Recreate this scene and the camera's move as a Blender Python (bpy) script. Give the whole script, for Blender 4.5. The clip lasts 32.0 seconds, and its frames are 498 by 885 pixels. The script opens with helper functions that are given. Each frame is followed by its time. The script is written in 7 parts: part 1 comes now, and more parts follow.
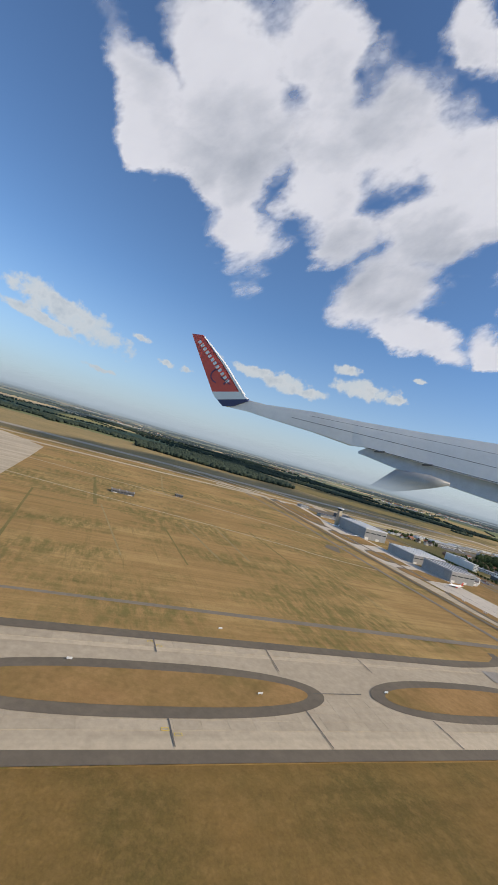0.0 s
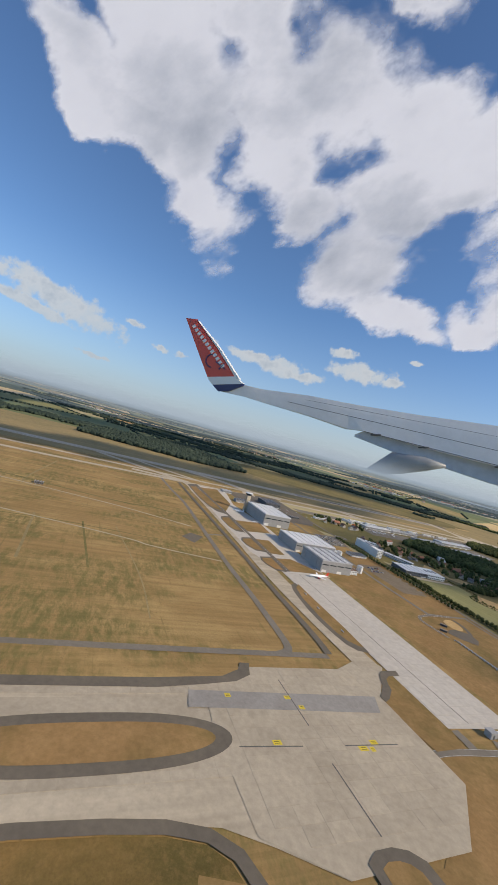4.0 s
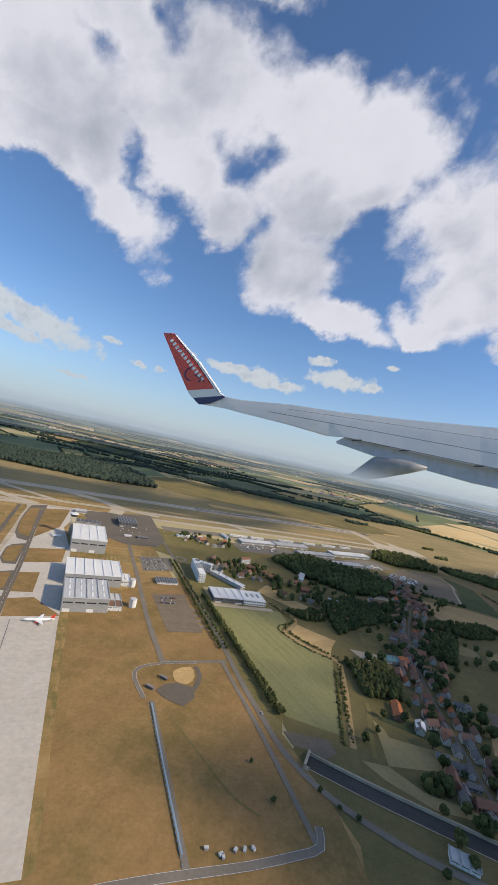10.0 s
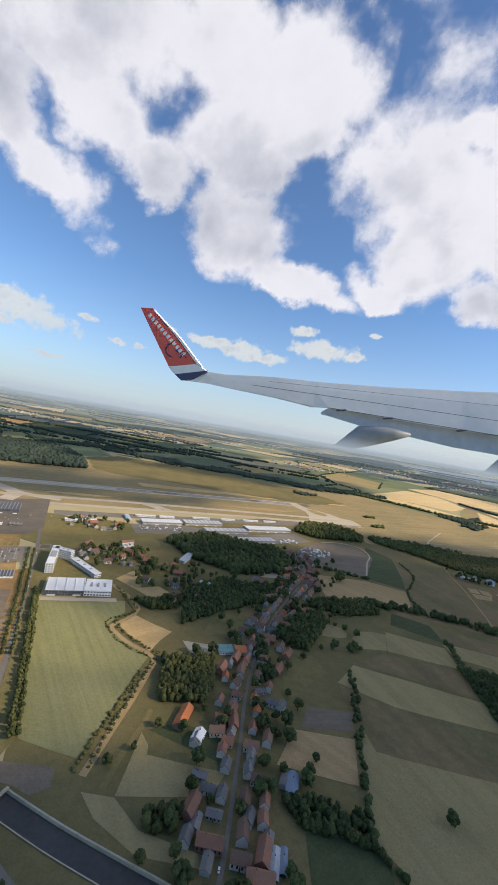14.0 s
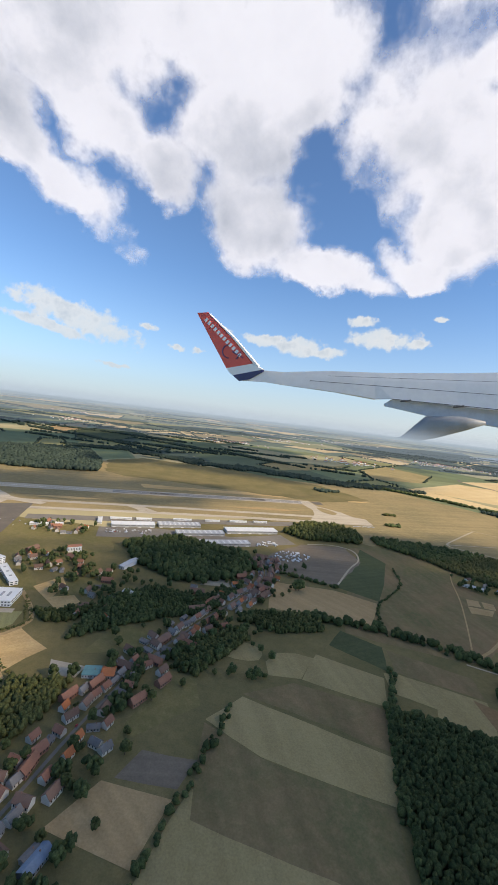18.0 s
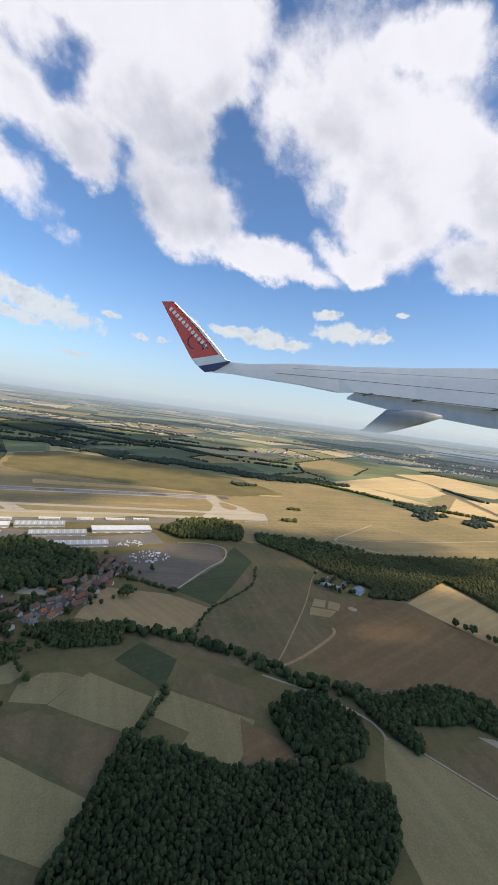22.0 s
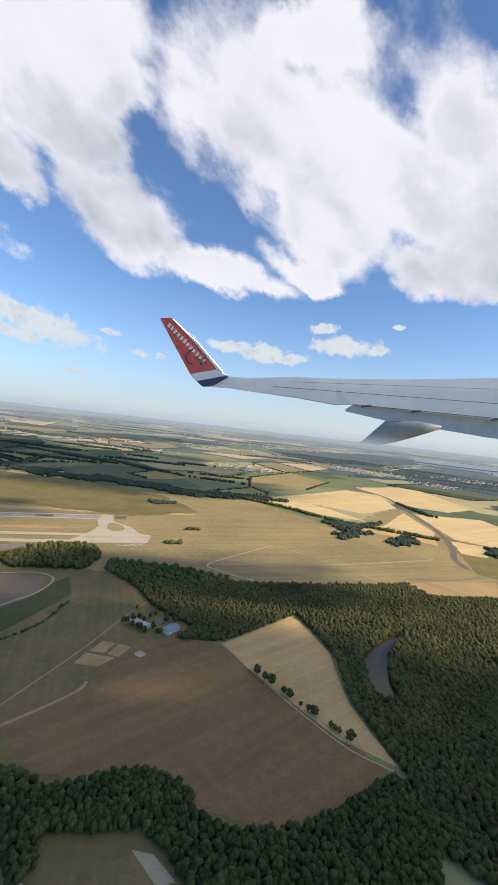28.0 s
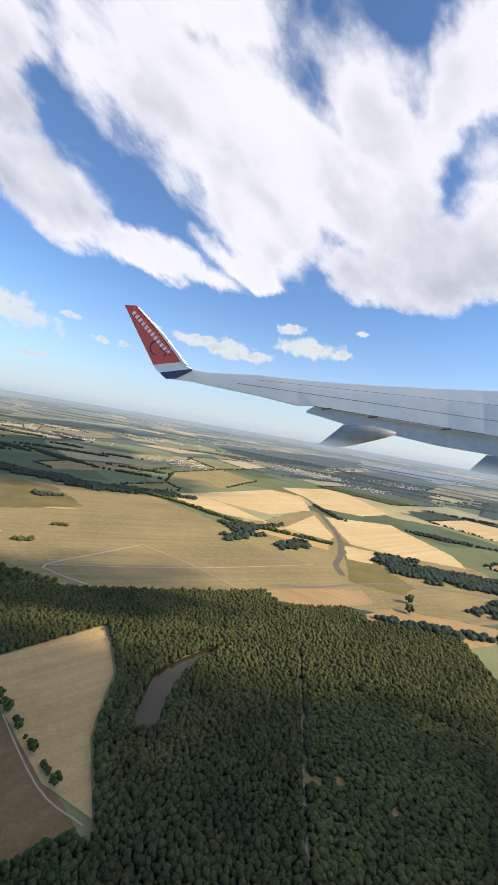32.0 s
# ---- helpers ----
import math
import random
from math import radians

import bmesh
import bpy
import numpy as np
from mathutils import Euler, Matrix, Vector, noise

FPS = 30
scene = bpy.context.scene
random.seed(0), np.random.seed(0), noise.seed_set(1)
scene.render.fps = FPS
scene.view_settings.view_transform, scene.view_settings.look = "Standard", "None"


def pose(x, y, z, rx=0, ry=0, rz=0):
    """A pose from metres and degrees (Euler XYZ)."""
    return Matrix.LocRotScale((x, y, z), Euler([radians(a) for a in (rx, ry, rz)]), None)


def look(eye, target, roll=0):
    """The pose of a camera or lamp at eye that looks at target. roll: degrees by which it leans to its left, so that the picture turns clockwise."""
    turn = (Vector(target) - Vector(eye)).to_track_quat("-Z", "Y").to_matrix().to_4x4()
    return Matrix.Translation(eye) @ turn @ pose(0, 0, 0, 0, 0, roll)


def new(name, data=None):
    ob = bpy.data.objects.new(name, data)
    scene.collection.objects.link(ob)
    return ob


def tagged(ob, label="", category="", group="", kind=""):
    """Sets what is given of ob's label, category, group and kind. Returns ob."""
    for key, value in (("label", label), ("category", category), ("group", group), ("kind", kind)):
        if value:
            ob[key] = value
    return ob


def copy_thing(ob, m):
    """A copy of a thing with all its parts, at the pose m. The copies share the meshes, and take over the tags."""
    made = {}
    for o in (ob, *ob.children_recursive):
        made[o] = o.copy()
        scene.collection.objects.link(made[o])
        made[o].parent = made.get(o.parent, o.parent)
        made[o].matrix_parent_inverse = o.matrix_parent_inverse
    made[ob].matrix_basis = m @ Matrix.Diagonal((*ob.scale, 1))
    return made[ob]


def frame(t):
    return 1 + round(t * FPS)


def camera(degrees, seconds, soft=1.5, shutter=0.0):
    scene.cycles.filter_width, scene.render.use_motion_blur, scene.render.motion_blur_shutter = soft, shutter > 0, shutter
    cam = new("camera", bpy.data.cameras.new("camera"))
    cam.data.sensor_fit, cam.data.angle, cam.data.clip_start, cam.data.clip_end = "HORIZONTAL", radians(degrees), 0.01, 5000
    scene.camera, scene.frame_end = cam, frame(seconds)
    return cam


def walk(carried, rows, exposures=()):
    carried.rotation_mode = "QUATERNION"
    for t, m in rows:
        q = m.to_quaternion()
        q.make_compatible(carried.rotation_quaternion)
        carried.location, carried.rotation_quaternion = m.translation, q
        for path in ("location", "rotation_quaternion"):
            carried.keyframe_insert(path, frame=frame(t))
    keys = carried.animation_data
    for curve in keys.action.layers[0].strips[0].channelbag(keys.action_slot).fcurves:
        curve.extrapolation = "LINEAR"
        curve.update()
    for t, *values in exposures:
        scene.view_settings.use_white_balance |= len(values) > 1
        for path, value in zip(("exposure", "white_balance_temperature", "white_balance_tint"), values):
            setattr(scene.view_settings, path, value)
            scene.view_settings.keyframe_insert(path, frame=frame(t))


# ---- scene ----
cam = camera(64.5, 32.0, 1.5)
METRES, EYE, TILT, LEAN, TURN = 240.0, 14.4, 1.2, -16.0, 0.0
ROWS = [
    (0.0, 0.0, 0.0, 0.0, 0.0, 0.0, -0.0),
    (0.5, 0.0137, 0.0045, -0.0011, -0.16, -0.15, 1.07),
    (1.0, 0.0284, 0.0089, -0.0019, -0.26, 0.0, 1.14),
    (1.5, 0.0416, 0.0122, -0.0021, -0.41, -0.15, 0.79),
    (2.0, 0.0558, 0.0167, -0.0031, -0.36, -0.48, 0.32),
    (2.5, 0.0699, 0.0208, -0.0038, -0.28, -0.89, 0.32),
    (4.5, 0.1285, 0.0348, -0.0061, -0.16, -2.36, 1.1),
    (5.0, 0.1417, 0.0388, -0.0068, -0.13, -2.4, 1.33),
    (5.5, 0.1569, 0.0434, -0.0075, -0.24, -2.42, 1.3),
    (6.0, 0.1711, 0.0476, -0.008, -0.26, -2.36, 1.17),
    (6.5, 0.1853, 0.0521, -0.0088, -0.26, -2.17, 1.11),
    (7.0, 0.1997, 0.0558, -0.0097, -0.38, -1.78, 1.15),
    (7.5, 0.2121, 0.0593, -0.0104, -0.59, -1.31, 1.16),
    (8.0, 0.2282, 0.064, -0.0114, -0.91, -0.93, 1.29),
    (8.5, 0.2424, 0.0678, -0.0126, -1.23, -0.63, 1.69),
    (9.0, 0.2567, 0.0721, -0.0137, -1.55, -0.52, 2.29),
    (9.5, 0.2708, 0.076, -0.0149, -1.94, -0.47, 2.87),
    (10.0, 0.285, 0.0804, -0.0162, -2.24, -0.61, 3.54),
    (10.5, 0.2993, 0.0845, -0.0176, -2.49, -0.89, 4.23),
    (11.0, 0.3136, 0.0882, -0.0188, -2.72, -1.28, 4.65),
    (11.5, 0.3269, 0.0921, -0.0205, -2.94, -1.81, 4.64),
    (12.0, 0.3421, 0.0966, -0.0226, -3.21, -2.34, 4.67),
    (12.5, 0.3574, 0.101, -0.0246, -3.5, -2.9, 4.92),
    (13.0, 0.3709, 0.105, -0.0267, -3.73, -3.36, 5.31),
    (13.5, 0.3853, 0.1093, -0.0287, -3.96, -3.83, 5.69),
    (14.0, 0.3997, 0.1137, -0.0306, -4.09, -4.48, 5.99),
    (14.5, 0.4144, 0.1206, -0.033, 1.05, -11.53, 9.14),
    (16.5, 0.4728, 0.1408, -0.0443, 8.3, -14.06, 9.77),
    (17.0, 0.4856, 0.1427, -0.0468, 6.89, -4.87, 9.31),
    (17.5, 0.5, 0.1469, -0.0497, 5.76, -3.73, 9.36),
    (18.0, 0.5142, 0.1513, -0.0521, 4.83, -3.58, 9.14),
    (18.5, 0.529, 0.1553, -0.0547, 4.04, -3.53, 9.21),
    (19.0, 0.5437, 0.1594, -0.0574, 2.98, -3.71, 9.37),
    (19.5, 0.5583, 0.1633, -0.0597, 1.78, -3.96, 9.31),
    (20.0, 0.5723, 0.1676, -0.0619, 0.99, -4.24, 9.06),
    (20.5, 0.5895, 0.172, -0.0644, 0.5, -4.52, 8.76),
    (21.0, 0.6034, 0.1758, -0.0667, 0.27, -4.82, 8.59),
    (21.5, 0.6182, 0.1801, -0.0687, 0.14, -5.28, 8.54),
    (22.0, 0.633, 0.1845, -0.0715, 0.18, -5.47, 8.57),
    (22.5, 0.648, 0.189, -0.0742, 0.24, -5.51, 8.56),
    (23.0, 0.6631, 0.1936, -0.0765, 0.16, -5.64, 8.58),
    (23.5, 0.6779, 0.198, -0.0794, 0.28, -5.58, 8.48),
    (24.0, 0.694, 0.2029, -0.0825, 0.71, -5.42, 8.36),
    (24.5, 0.7092, 0.2072, -0.0854, 0.98, -5.06, 8.36),
    (25.0, 0.7234, 0.211, -0.0882, 1.11, -4.39, 8.47),
    (25.5, 0.7388, 0.2158, -0.0908, 0.89, -3.75, 8.47),
    (27.5, 0.801, 0.2322, -0.102, 0.49, -3.42, 9.0),
    (28.0, 0.818, 0.2369, -0.1055, 0.6, -3.4, 9.54),
    (28.5, 0.834, 0.2407, -0.1089, 0.63, -3.13, 9.54),
    (29.0, 0.8491, 0.2456, -0.1112, 0.34, -2.8, 8.76),
    (29.5, 0.8655, 0.2495, -0.1147, 0.03, -2.84, 8.28),
    (30.0, 0.8811, 0.2533, -0.117, -1.41, -3.33, 7.26),
    (30.5, 0.8993, 0.2578, -0.1201, -2.14, -3.64, 7.18),
    (31.0, 0.9163, 0.2621, -0.1228, -2.96, -4.01, 6.9),
    (31.5, 0.9345, 0.2664, -0.1261, -3.77, -4.4, 6.51),
    (32.0, 0.9516, 0.2708, -0.1296, -4.49, -4.58, 6.05),
]
walk(cam, [(t, pose(0, 0, EYE, TILT, LEAN, TURN) @ pose(METRES * x, METRES * y, METRES * z, 90 + pitch, roll, yaw)) for t, x, y, z, yaw, pitch, roll in ROWS],
     [(0.0, -0.12, 7350, 9), (6.0, -0.22, 7250, 10), (9.5, -0.1, 7300, 10), (13.0, 0.1, 7480, 10), (19.0, 0.22, 7480, 10), (28.0, 0.22, 7480, 10), (30.0, 0.32, 7400, 11), (32.0, 0.3, 7400, 11)])

# The land is laid out at one tenth of its size: 0.1 m here is a metre of the real country.

# ---- light ----
SUN_AZ, SUN_EL = radians(106.0), radians(33.0)          # azimuth clockwise from +y
world = bpy.data.worlds.new("sky")
scene.world = world
world.use_nodes = True
wn = world.node_tree
sky = wn.nodes.new("ShaderNodeTexSky")
sky.sky_type, sky.sun_disc = "NISHITA", False
sky.sun_elevation, sky.sun_rotation = SUN_EL, SUN_AZ
sky.altitude, sky.air_density, sky.dust_density, sky.ozone_density = 100, 1.0, 0.1, 9.0
wn.links.new(sky.outputs[0], wn.nodes["Background"].inputs[0])
wn.nodes["Background"].inputs[1].default_value = 0.172
sun_data = bpy.data.lights.new("sun", "SUN")
sun_data.energy, sun_data.angle, sun_data.color = 4.4, radians(0.53), (1.0, 0.89, 0.74)
sun = new("sun", sun_data)
to_sun = Vector((math.sin(SUN_AZ) * math.cos(SUN_EL), math.cos(SUN_AZ) * math.cos(SUN_EL), math.sin(SUN_EL)))
sun.matrix_world = look(to_sun * 400, (0, 0, 0))


# ---- materials ----
class Net:
    """A small helper round a material's node tree."""

    def __init__(self, name):
        self.m = bpy.data.materials.new(name)
        self.m.use_nodes = True
        self.t = self.m.node_tree
        self.b = self.t.nodes["Principled BSDF"]
        self.out = self.t.nodes["Material Output"]

    def n(self, kind, **inputs):
        node = self.t.nodes.new("ShaderNode" + kind)
        for key, value in inputs.items():
            self.put(node.inputs[key.replace("_", " ")], value)
        return node

    def put(self, socket, value):
        if isinstance(value, bpy.types.NodeSocket):
            self.t.links.new(value, socket)
        else:
            socket.default_value = value

    def place(self):
        return self.n("NewGeometry").outputs["Position"]

    def along(self, angle, long, short, x=0.0, y=0.0):
        """Coordinates drawn out in one direction."""
        node = self.n("Mapping", Vector=self.place(), Location=(x, y, 0), Rotation=(0, 0, radians(angle)), Scale=(long, short, 1.0))
        node.vector_type = "TEXTURE"
        return node.outputs[0]

    def noise(self, scale, detail=4.0, rough=0.55, vector=None):
        node = self.n("TexNoise", Scale=scale, Detail=detail, Roughness=rough, Vector=vector or self.place())
        return node.outputs["Fac"]

    def math(self, op, a, b=0.0, c=0.0):
        node = self.n("Math")
        node.operation = op
        for socket, value in zip(node.inputs, (a, b, c)):
            self.put(socket, value)
        return node.outputs[0]

    def ramp(self, fac, *stops):
        node = self.n("ValToRGB", Fac=fac)
        el = node.color_ramp.elements
        while len(el) < len(stops):
            el.new(0.5)
        for e, (p, c) in zip(el, stops):
            e.position, e.color = p, (*c, 1) if len(c) == 3 else c
        return node.outputs[0]

    def mix(self, fac, a, b, kind="MIX"):
        node = self.n("Mix")
        node.data_type, node.blend_type = "RGBA", kind
        self.put(node.inputs[0], fac)
        for socket, value in ((node.inputs[6], a), (node.inputs[7], b)):
            self.put(socket, (*value, 1) if isinstance(value, tuple) and len(value) == 3 else value)
        return node.outputs[2]

    def finish(self, color, rough=0.9, metal=0.0, bump=None, depth=0.05, gloss=0.3):
        self.put(self.b.inputs["Base Color"], (*color, 1) if isinstance(color, tuple) else color)
        self.put(self.b.inputs["Roughness"], rough)
        self.b.inputs["Metallic"].default_value = metal
        self.b.inputs["Specular IOR Level"].default_value = gloss
        if bump is not None:
            node = self.n("Bump", Height=bump, Strength=0.6, Distance=depth)
            self.t.links.new(node.outputs[0], self.b.inputs["Normal"])
        return self.m


def shade(c, k):
    return tuple(min(1.0, v * k) for v in c)


def soil(name, base, second, third, big=0.05, small=1.1, streak=0.0, angle=20.0, gloss=0.1):
    """Grass, crops and bare earth: large patches, small tufts, and tramlines where streak is set."""
    n = Net(name)
    large = n.noise(big, 5.0, 0.6)
    fine = n.noise(small, 6.0, 0.7)
    c = n.mix(n.ramp(large, (0.38, (0, 0, 0)), (0.62, (1, 1, 1))), base, second)
    c = n.mix(n.ramp(fine, (0.45, (0, 0, 0)), (0.75, (0.7, 0.7, 0.7))), c, third)
    c = n.mix(0.2, c, n.ramp(n.noise(small * 5, 3.0, 0.7), (0.3, (0.25, 0.25, 0.25)), (0.7, (0.9, 0.9, 0.9))), "OVERLAY")
    if streak:
        turn = n.along(angle, 40.0, 1.0)
        rows = n.noise(streak, 3.0, 0.6, turn)
        c = n.mix(0.2, c, n.ramp(rows, (0.35, (0.3, 0.3, 0.3)), (0.65, (0.72, 0.72, 0.72))), "OVERLAY")
    return n.finish(c, 0.95, 0, n.noise(small * 3, 4.0), 0.06, gloss)


def hard(name, base, dirt, big=0.25, small=3.0, rough=0.85, vary=0.0, gloss=0.25, streak=0.0, angle=20.0):
    """Concrete, asphalt, walls and roofs: stains, grain and, where vary is set, one tone a piece."""
    n = Net(name)
    c = n.mix(n.ramp(n.noise(big, 5.0, 0.6), (0.42, (0, 0, 0)), (0.7, (0.8, 0.8, 0.8))), base, dirt)
    c = n.mix(0.25, c, n.ramp(n.noise(small, 4.0, 0.7), (0.3, (0.3, 0.3, 0.3)), (0.7, (0.75, 0.75, 0.75))), "OVERLAY")
    if streak:
        turn = n.along(angle, 30.0, 1.0)
        c = n.mix(0.35, c, n.ramp(n.noise(streak, 3.0, 0.6, turn), (0.35, (0.32, 0.32, 0.32)), (0.65, (0.68, 0.68, 0.68))), "OVERLAY")
    if vary:
        r = n.n("ObjectInfo").outputs["Random"]
        c = n.mix(1.0, c, n.ramp(r, (0.0, shade((1, 1, 1), 1 - vary)), (1.0, (1, 1, 1))), "MULTIPLY")
    return n.finish(c, rough, 0, n.noise(small * 2, 3.0), 0.01, gloss)


def leaf(name, dark, light, grain=0.55):
    n = Net(name)
    r = n.n("NewGeometry").outputs["Random Per Island"]
    o = n.n("ObjectInfo").outputs["Random"]
    c = n.mix(n.math("ADD", n.math("MULTIPLY", r, 0.7), n.math("MULTIPLY", o, 0.3)), dark, light)
    # broad noise paints patches of light and shade over the crowns
    c = n.mix(0.55, c, n.ramp(n.noise(0.11, 5.0, 0.62), (0.35, (0.28, 0.3, 0.28)), (0.65, (0.72, 0.68, 0.6))), "OVERLAY")
    # fine noise paints the dark, shaded gaps between leaves
    c = n.mix(grain, c, n.ramp(n.noise(5.0, 5.0, 0.72), (0.34, (0.08, 0.08, 0.08)), (0.62, (0.8, 0.8, 0.8))), "OVERLAY")
    return n.finish(c, 0.85, 0, n.noise(5.5, 5.0, 0.7), 0.3, 0.1)



def rough_grass(name):
    """Summer grass of the airfield: golden sward with straw patches, green swaths that keep together, mown lines and dark tufts."""
    n = Net(name)
    c = n.mix(n.ramp(n.noise(0.05, 5.0, 0.6), (0.36, (0, 0, 0)), (0.64, (1, 1, 1))), (0.365, 0.232, 0.098), (0.30, 0.192, 0.08))
    # bleached straw
    c = n.mix(n.ramp(n.noise(0.045, 6.0, 0.66, n.along(22, 1.0, 0.5, 7, 3)), (0.50, (0, 0, 0)), (0.60, (0.55, 0.55, 0.55))), c, (0.48, 0.325, 0.14))
    # green swaths, broken into fine tufts along the mown lines
    swath = n.ramp(n.noise(0.05, 5.0, 0.62, n.along(22, 1.0, 0.55)), (0.45, (0.12, 0.12, 0.12)), (0.56, (1, 1, 1)))
    fine = n.ramp(n.noise(1.0, 7.0, 0.74, n.along(108, 2.6, 0.9)), (0.38, (0, 0, 0)), (0.58, (0.9, 0.9, 0.9)))
    c = n.mix(n.math("MULTIPLY", swath, fine), c, (0.165, 0.142, 0.052))
    # ruts across and mown lines along the field
    c = n.mix(n.ramp(n.noise(1.0, 5.0, 0.6, n.along(112, 12.0, 0.7, 3, 9)), (0.60, (0, 0, 0)), (0.68, (0.5, 0.5, 0.5))), c, (0.19, 0.15, 0.06))
    c = n.mix(0.3, c, n.ramp(n.noise(1.0, 4.0, 0.65, n.along(21, 30, 0.8)), (0.35, (0.3, 0.3, 0.3)), (0.65, (0.7, 0.7, 0.7))), "OVERLAY")
    c = n.mix(n.ramp(n.noise(3.4, 6.0, 0.78), (0.56, (0, 0, 0)), (0.68, (0.6, 0.6, 0.6))), c, (0.18, 0.135, 0.052))
    return n.finish(c, 0.95, 0, n.noise(3.0, 4.0), 0.08, 0.1)


M_dry = rough_grass("dry_grass")
M_dry2 = soil("dry_grass_brown", (0.285, 0.172, 0.073), (0.205, 0.142, 0.055), (0.36, 0.222, 0.098), 0.11, 0.5, 0.25, 60)
M_airfield = soil("airfield_grass", (0.30, 0.225, 0.11), (0.225, 0.18, 0.088), (0.365, 0.275, 0.14), 0.03, 0.5, 0.35, 21)
M_rank = soil("rank_grass", (0.215, 0.132, 0.046), (0.115, 0.088, 0.03), (0.25, 0.158, 0.062), 0.12, 1.6, 0.9, 21)
M_fallow = soil("fallow_land", (0.215, 0.148, 0.075), (0.14, 0.128, 0.056), (0.26, 0.175, 0.092), 0.07, 0.9, 0.5, -70)
M_verge = soil("verge_grass", (0.20, 0.16, 0.065), (0.15, 0.135, 0.05), (0.27, 0.20, 0.09), 0.09, 1.0)
M_meadow = soil("meadow", (0.155, 0.130, 0.055), (0.215, 0.165, 0.072), (0.115, 0.11, 0.045), 0.09, 1.0)
M_green = soil("green_crop", (0.255, 0.24, 0.108), (0.225, 0.215, 0.09), (0.29, 0.265, 0.13), 0.05, 0.8, 1.6, -60)
M_path = soil("orange_path", (0.40, 0.275, 0.135), (0.33, 0.22, 0.10), (0.46, 0.33, 0.18), 0.3, 2.0)
M_dark = soil("dark_green_crop", (0.085, 0.098, 0.045), (0.068, 0.08, 0.035), (0.105, 0.115, 0.055), 0.07, 0.8, 0.9, 30)
M_pale = soil("pale_stubble", (0.315, 0.245, 0.115), (0.275, 0.215, 0.097), (0.345, 0.27, 0.135), 0.06, 0.9, 0.5, -70)
M_tan = soil("tan_stubble", (0.40, 0.268, 0.13), (0.335, 0.225, 0.105), (0.45, 0.31, 0.16), 0.05, 0.8, 0.8, -40)
M_brown = soil("brown_field", (0.225, 0.143, 0.07), (0.18, 0.117, 0.055), (0.265, 0.172, 0.088), 0.035, 0.6, 0.5, 40)
M_sand = soil("ripe_wheat", (0.52, 0.35, 0.16), (0.46, 0.305, 0.132), (0.57, 0.395, 0.19), 0.05, 0.6, 0.55, 38)
M_wheat = soil("far_wheat", (0.60, 0.44, 0.23), (0.54, 0.385, 0.19), (0.64, 0.48, 0.27), 0.03, 0.4, 0.3, 35)
M_grey = soil("bare_earth", (0.195, 0.155, 0.11), (0.17, 0.135, 0.095), (0.225, 0.18, 0.13), 0.08, 0.9, 0.9, 10)
M_track = soil("sandy_track", (0.42, 0.355, 0.25), (0.36, 0.30, 0.20), (0.47, 0.40, 0.30), 0.3, 2.0)
M_concrete = hard("concrete", (0.46, 0.388, 0.285), (0.39, 0.325, 0.235), 0.12, 2.0, 0.85, 0.0, 0.25, 0.8, 21)
M_slab = hard("concrete_slab", (0.455, 0.385, 0.285), (0.38, 0.318, 0.232), 0.15, 2.0, 0.85, 0.1)
M_rampslab = hard("pale_concrete_slab", (0.53, 0.48, 0.41), (0.47, 0.42, 0.35), 0.12, 1.5, 0.85, 0.06)
M_darkslab = hard("worn_concrete_slab", (0.34, 0.315, 0.28), (0.28, 0.255, 0.225), 0.3, 3.0, 0.85, 0.12)
M_joint = hard("tarred_joint", (0.12, 0.11, 0.10), (0.16, 0.145, 0.13), 0.5, 3.0)
M_shoulder = hard("asphalt_shoulder", (0.135, 0.114, 0.087), (0.175, 0.146, 0.108), 0.2, 2.0)
M_asphalt = hard("asphalt", (0.185, 0.16, 0.126), (0.23, 0.20, 0.158), 0.25, 2.5)
M_runway = hard("runway_asphalt", (0.26, 0.24, 0.21), (0.33, 0.30, 0.26), 0.1, 1.0, 0.9, 0.0, 0.08, 0.6, 21)
M_motorway = hard("motorway_asphalt", (0.07, 0.066, 0.06), (0.095, 0.088, 0.08), 0.2, 2.0, 0.9, 0.0, 0.1)
M_white = hard("white_paint", (0.78, 0.77, 0.74), (0.70, 0.68, 0.64), 1.0, 5.0, 0.7)
M_yellow = hard("yellow_paint", (0.66, 0.50, 0.05), (0.58, 0.44, 0.07), 2.0, 8.0, 0.7)
M_blue = hard("blue_rail", (0.20, 0.33, 0.46), (0.18, 0.29, 0.41), 0.6, 4.0, 0.6)
M_roofwhite = hard("white_roof_sheet", (0.74, 0.73, 0.70), (0.66, 0.65, 0.62), 0.3, 3.0, 0.55, 0.0, 0.4)
M_roofgrey = hard("grey_roof_sheet", (0.50, 0.50, 0.49), (0.43, 0.43, 0.42), 0.3, 3.0, 0.55, 0.0, 0.4)
M_clad = hard("grey_cladding", (0.33, 0.33, 0.325), (0.29, 0.29, 0.285), 0.3, 3.0, 0.6, 0.0, 0.4)
M_cladwhite = hard("white_cladding", (0.72, 0.72, 0.70), (0.66, 0.65, 0.63), 0.4, 3.0, 0.6)
M_dark_clad = hard("dark_cladding", (0.10, 0.10, 0.105), (0.13, 0.13, 0.135), 0.5, 3.0, 0.6)
M_glass = Net("window_glass").finish((0.03, 0.04, 0.05), 0.08, 0.0, None, 0.0, 0.8)
M_tile = hard("red_roof_tile", (0.37, 0.17, 0.105), (0.30, 0.135, 0.085), 0.9, 7.0, 0.85, 0.35)
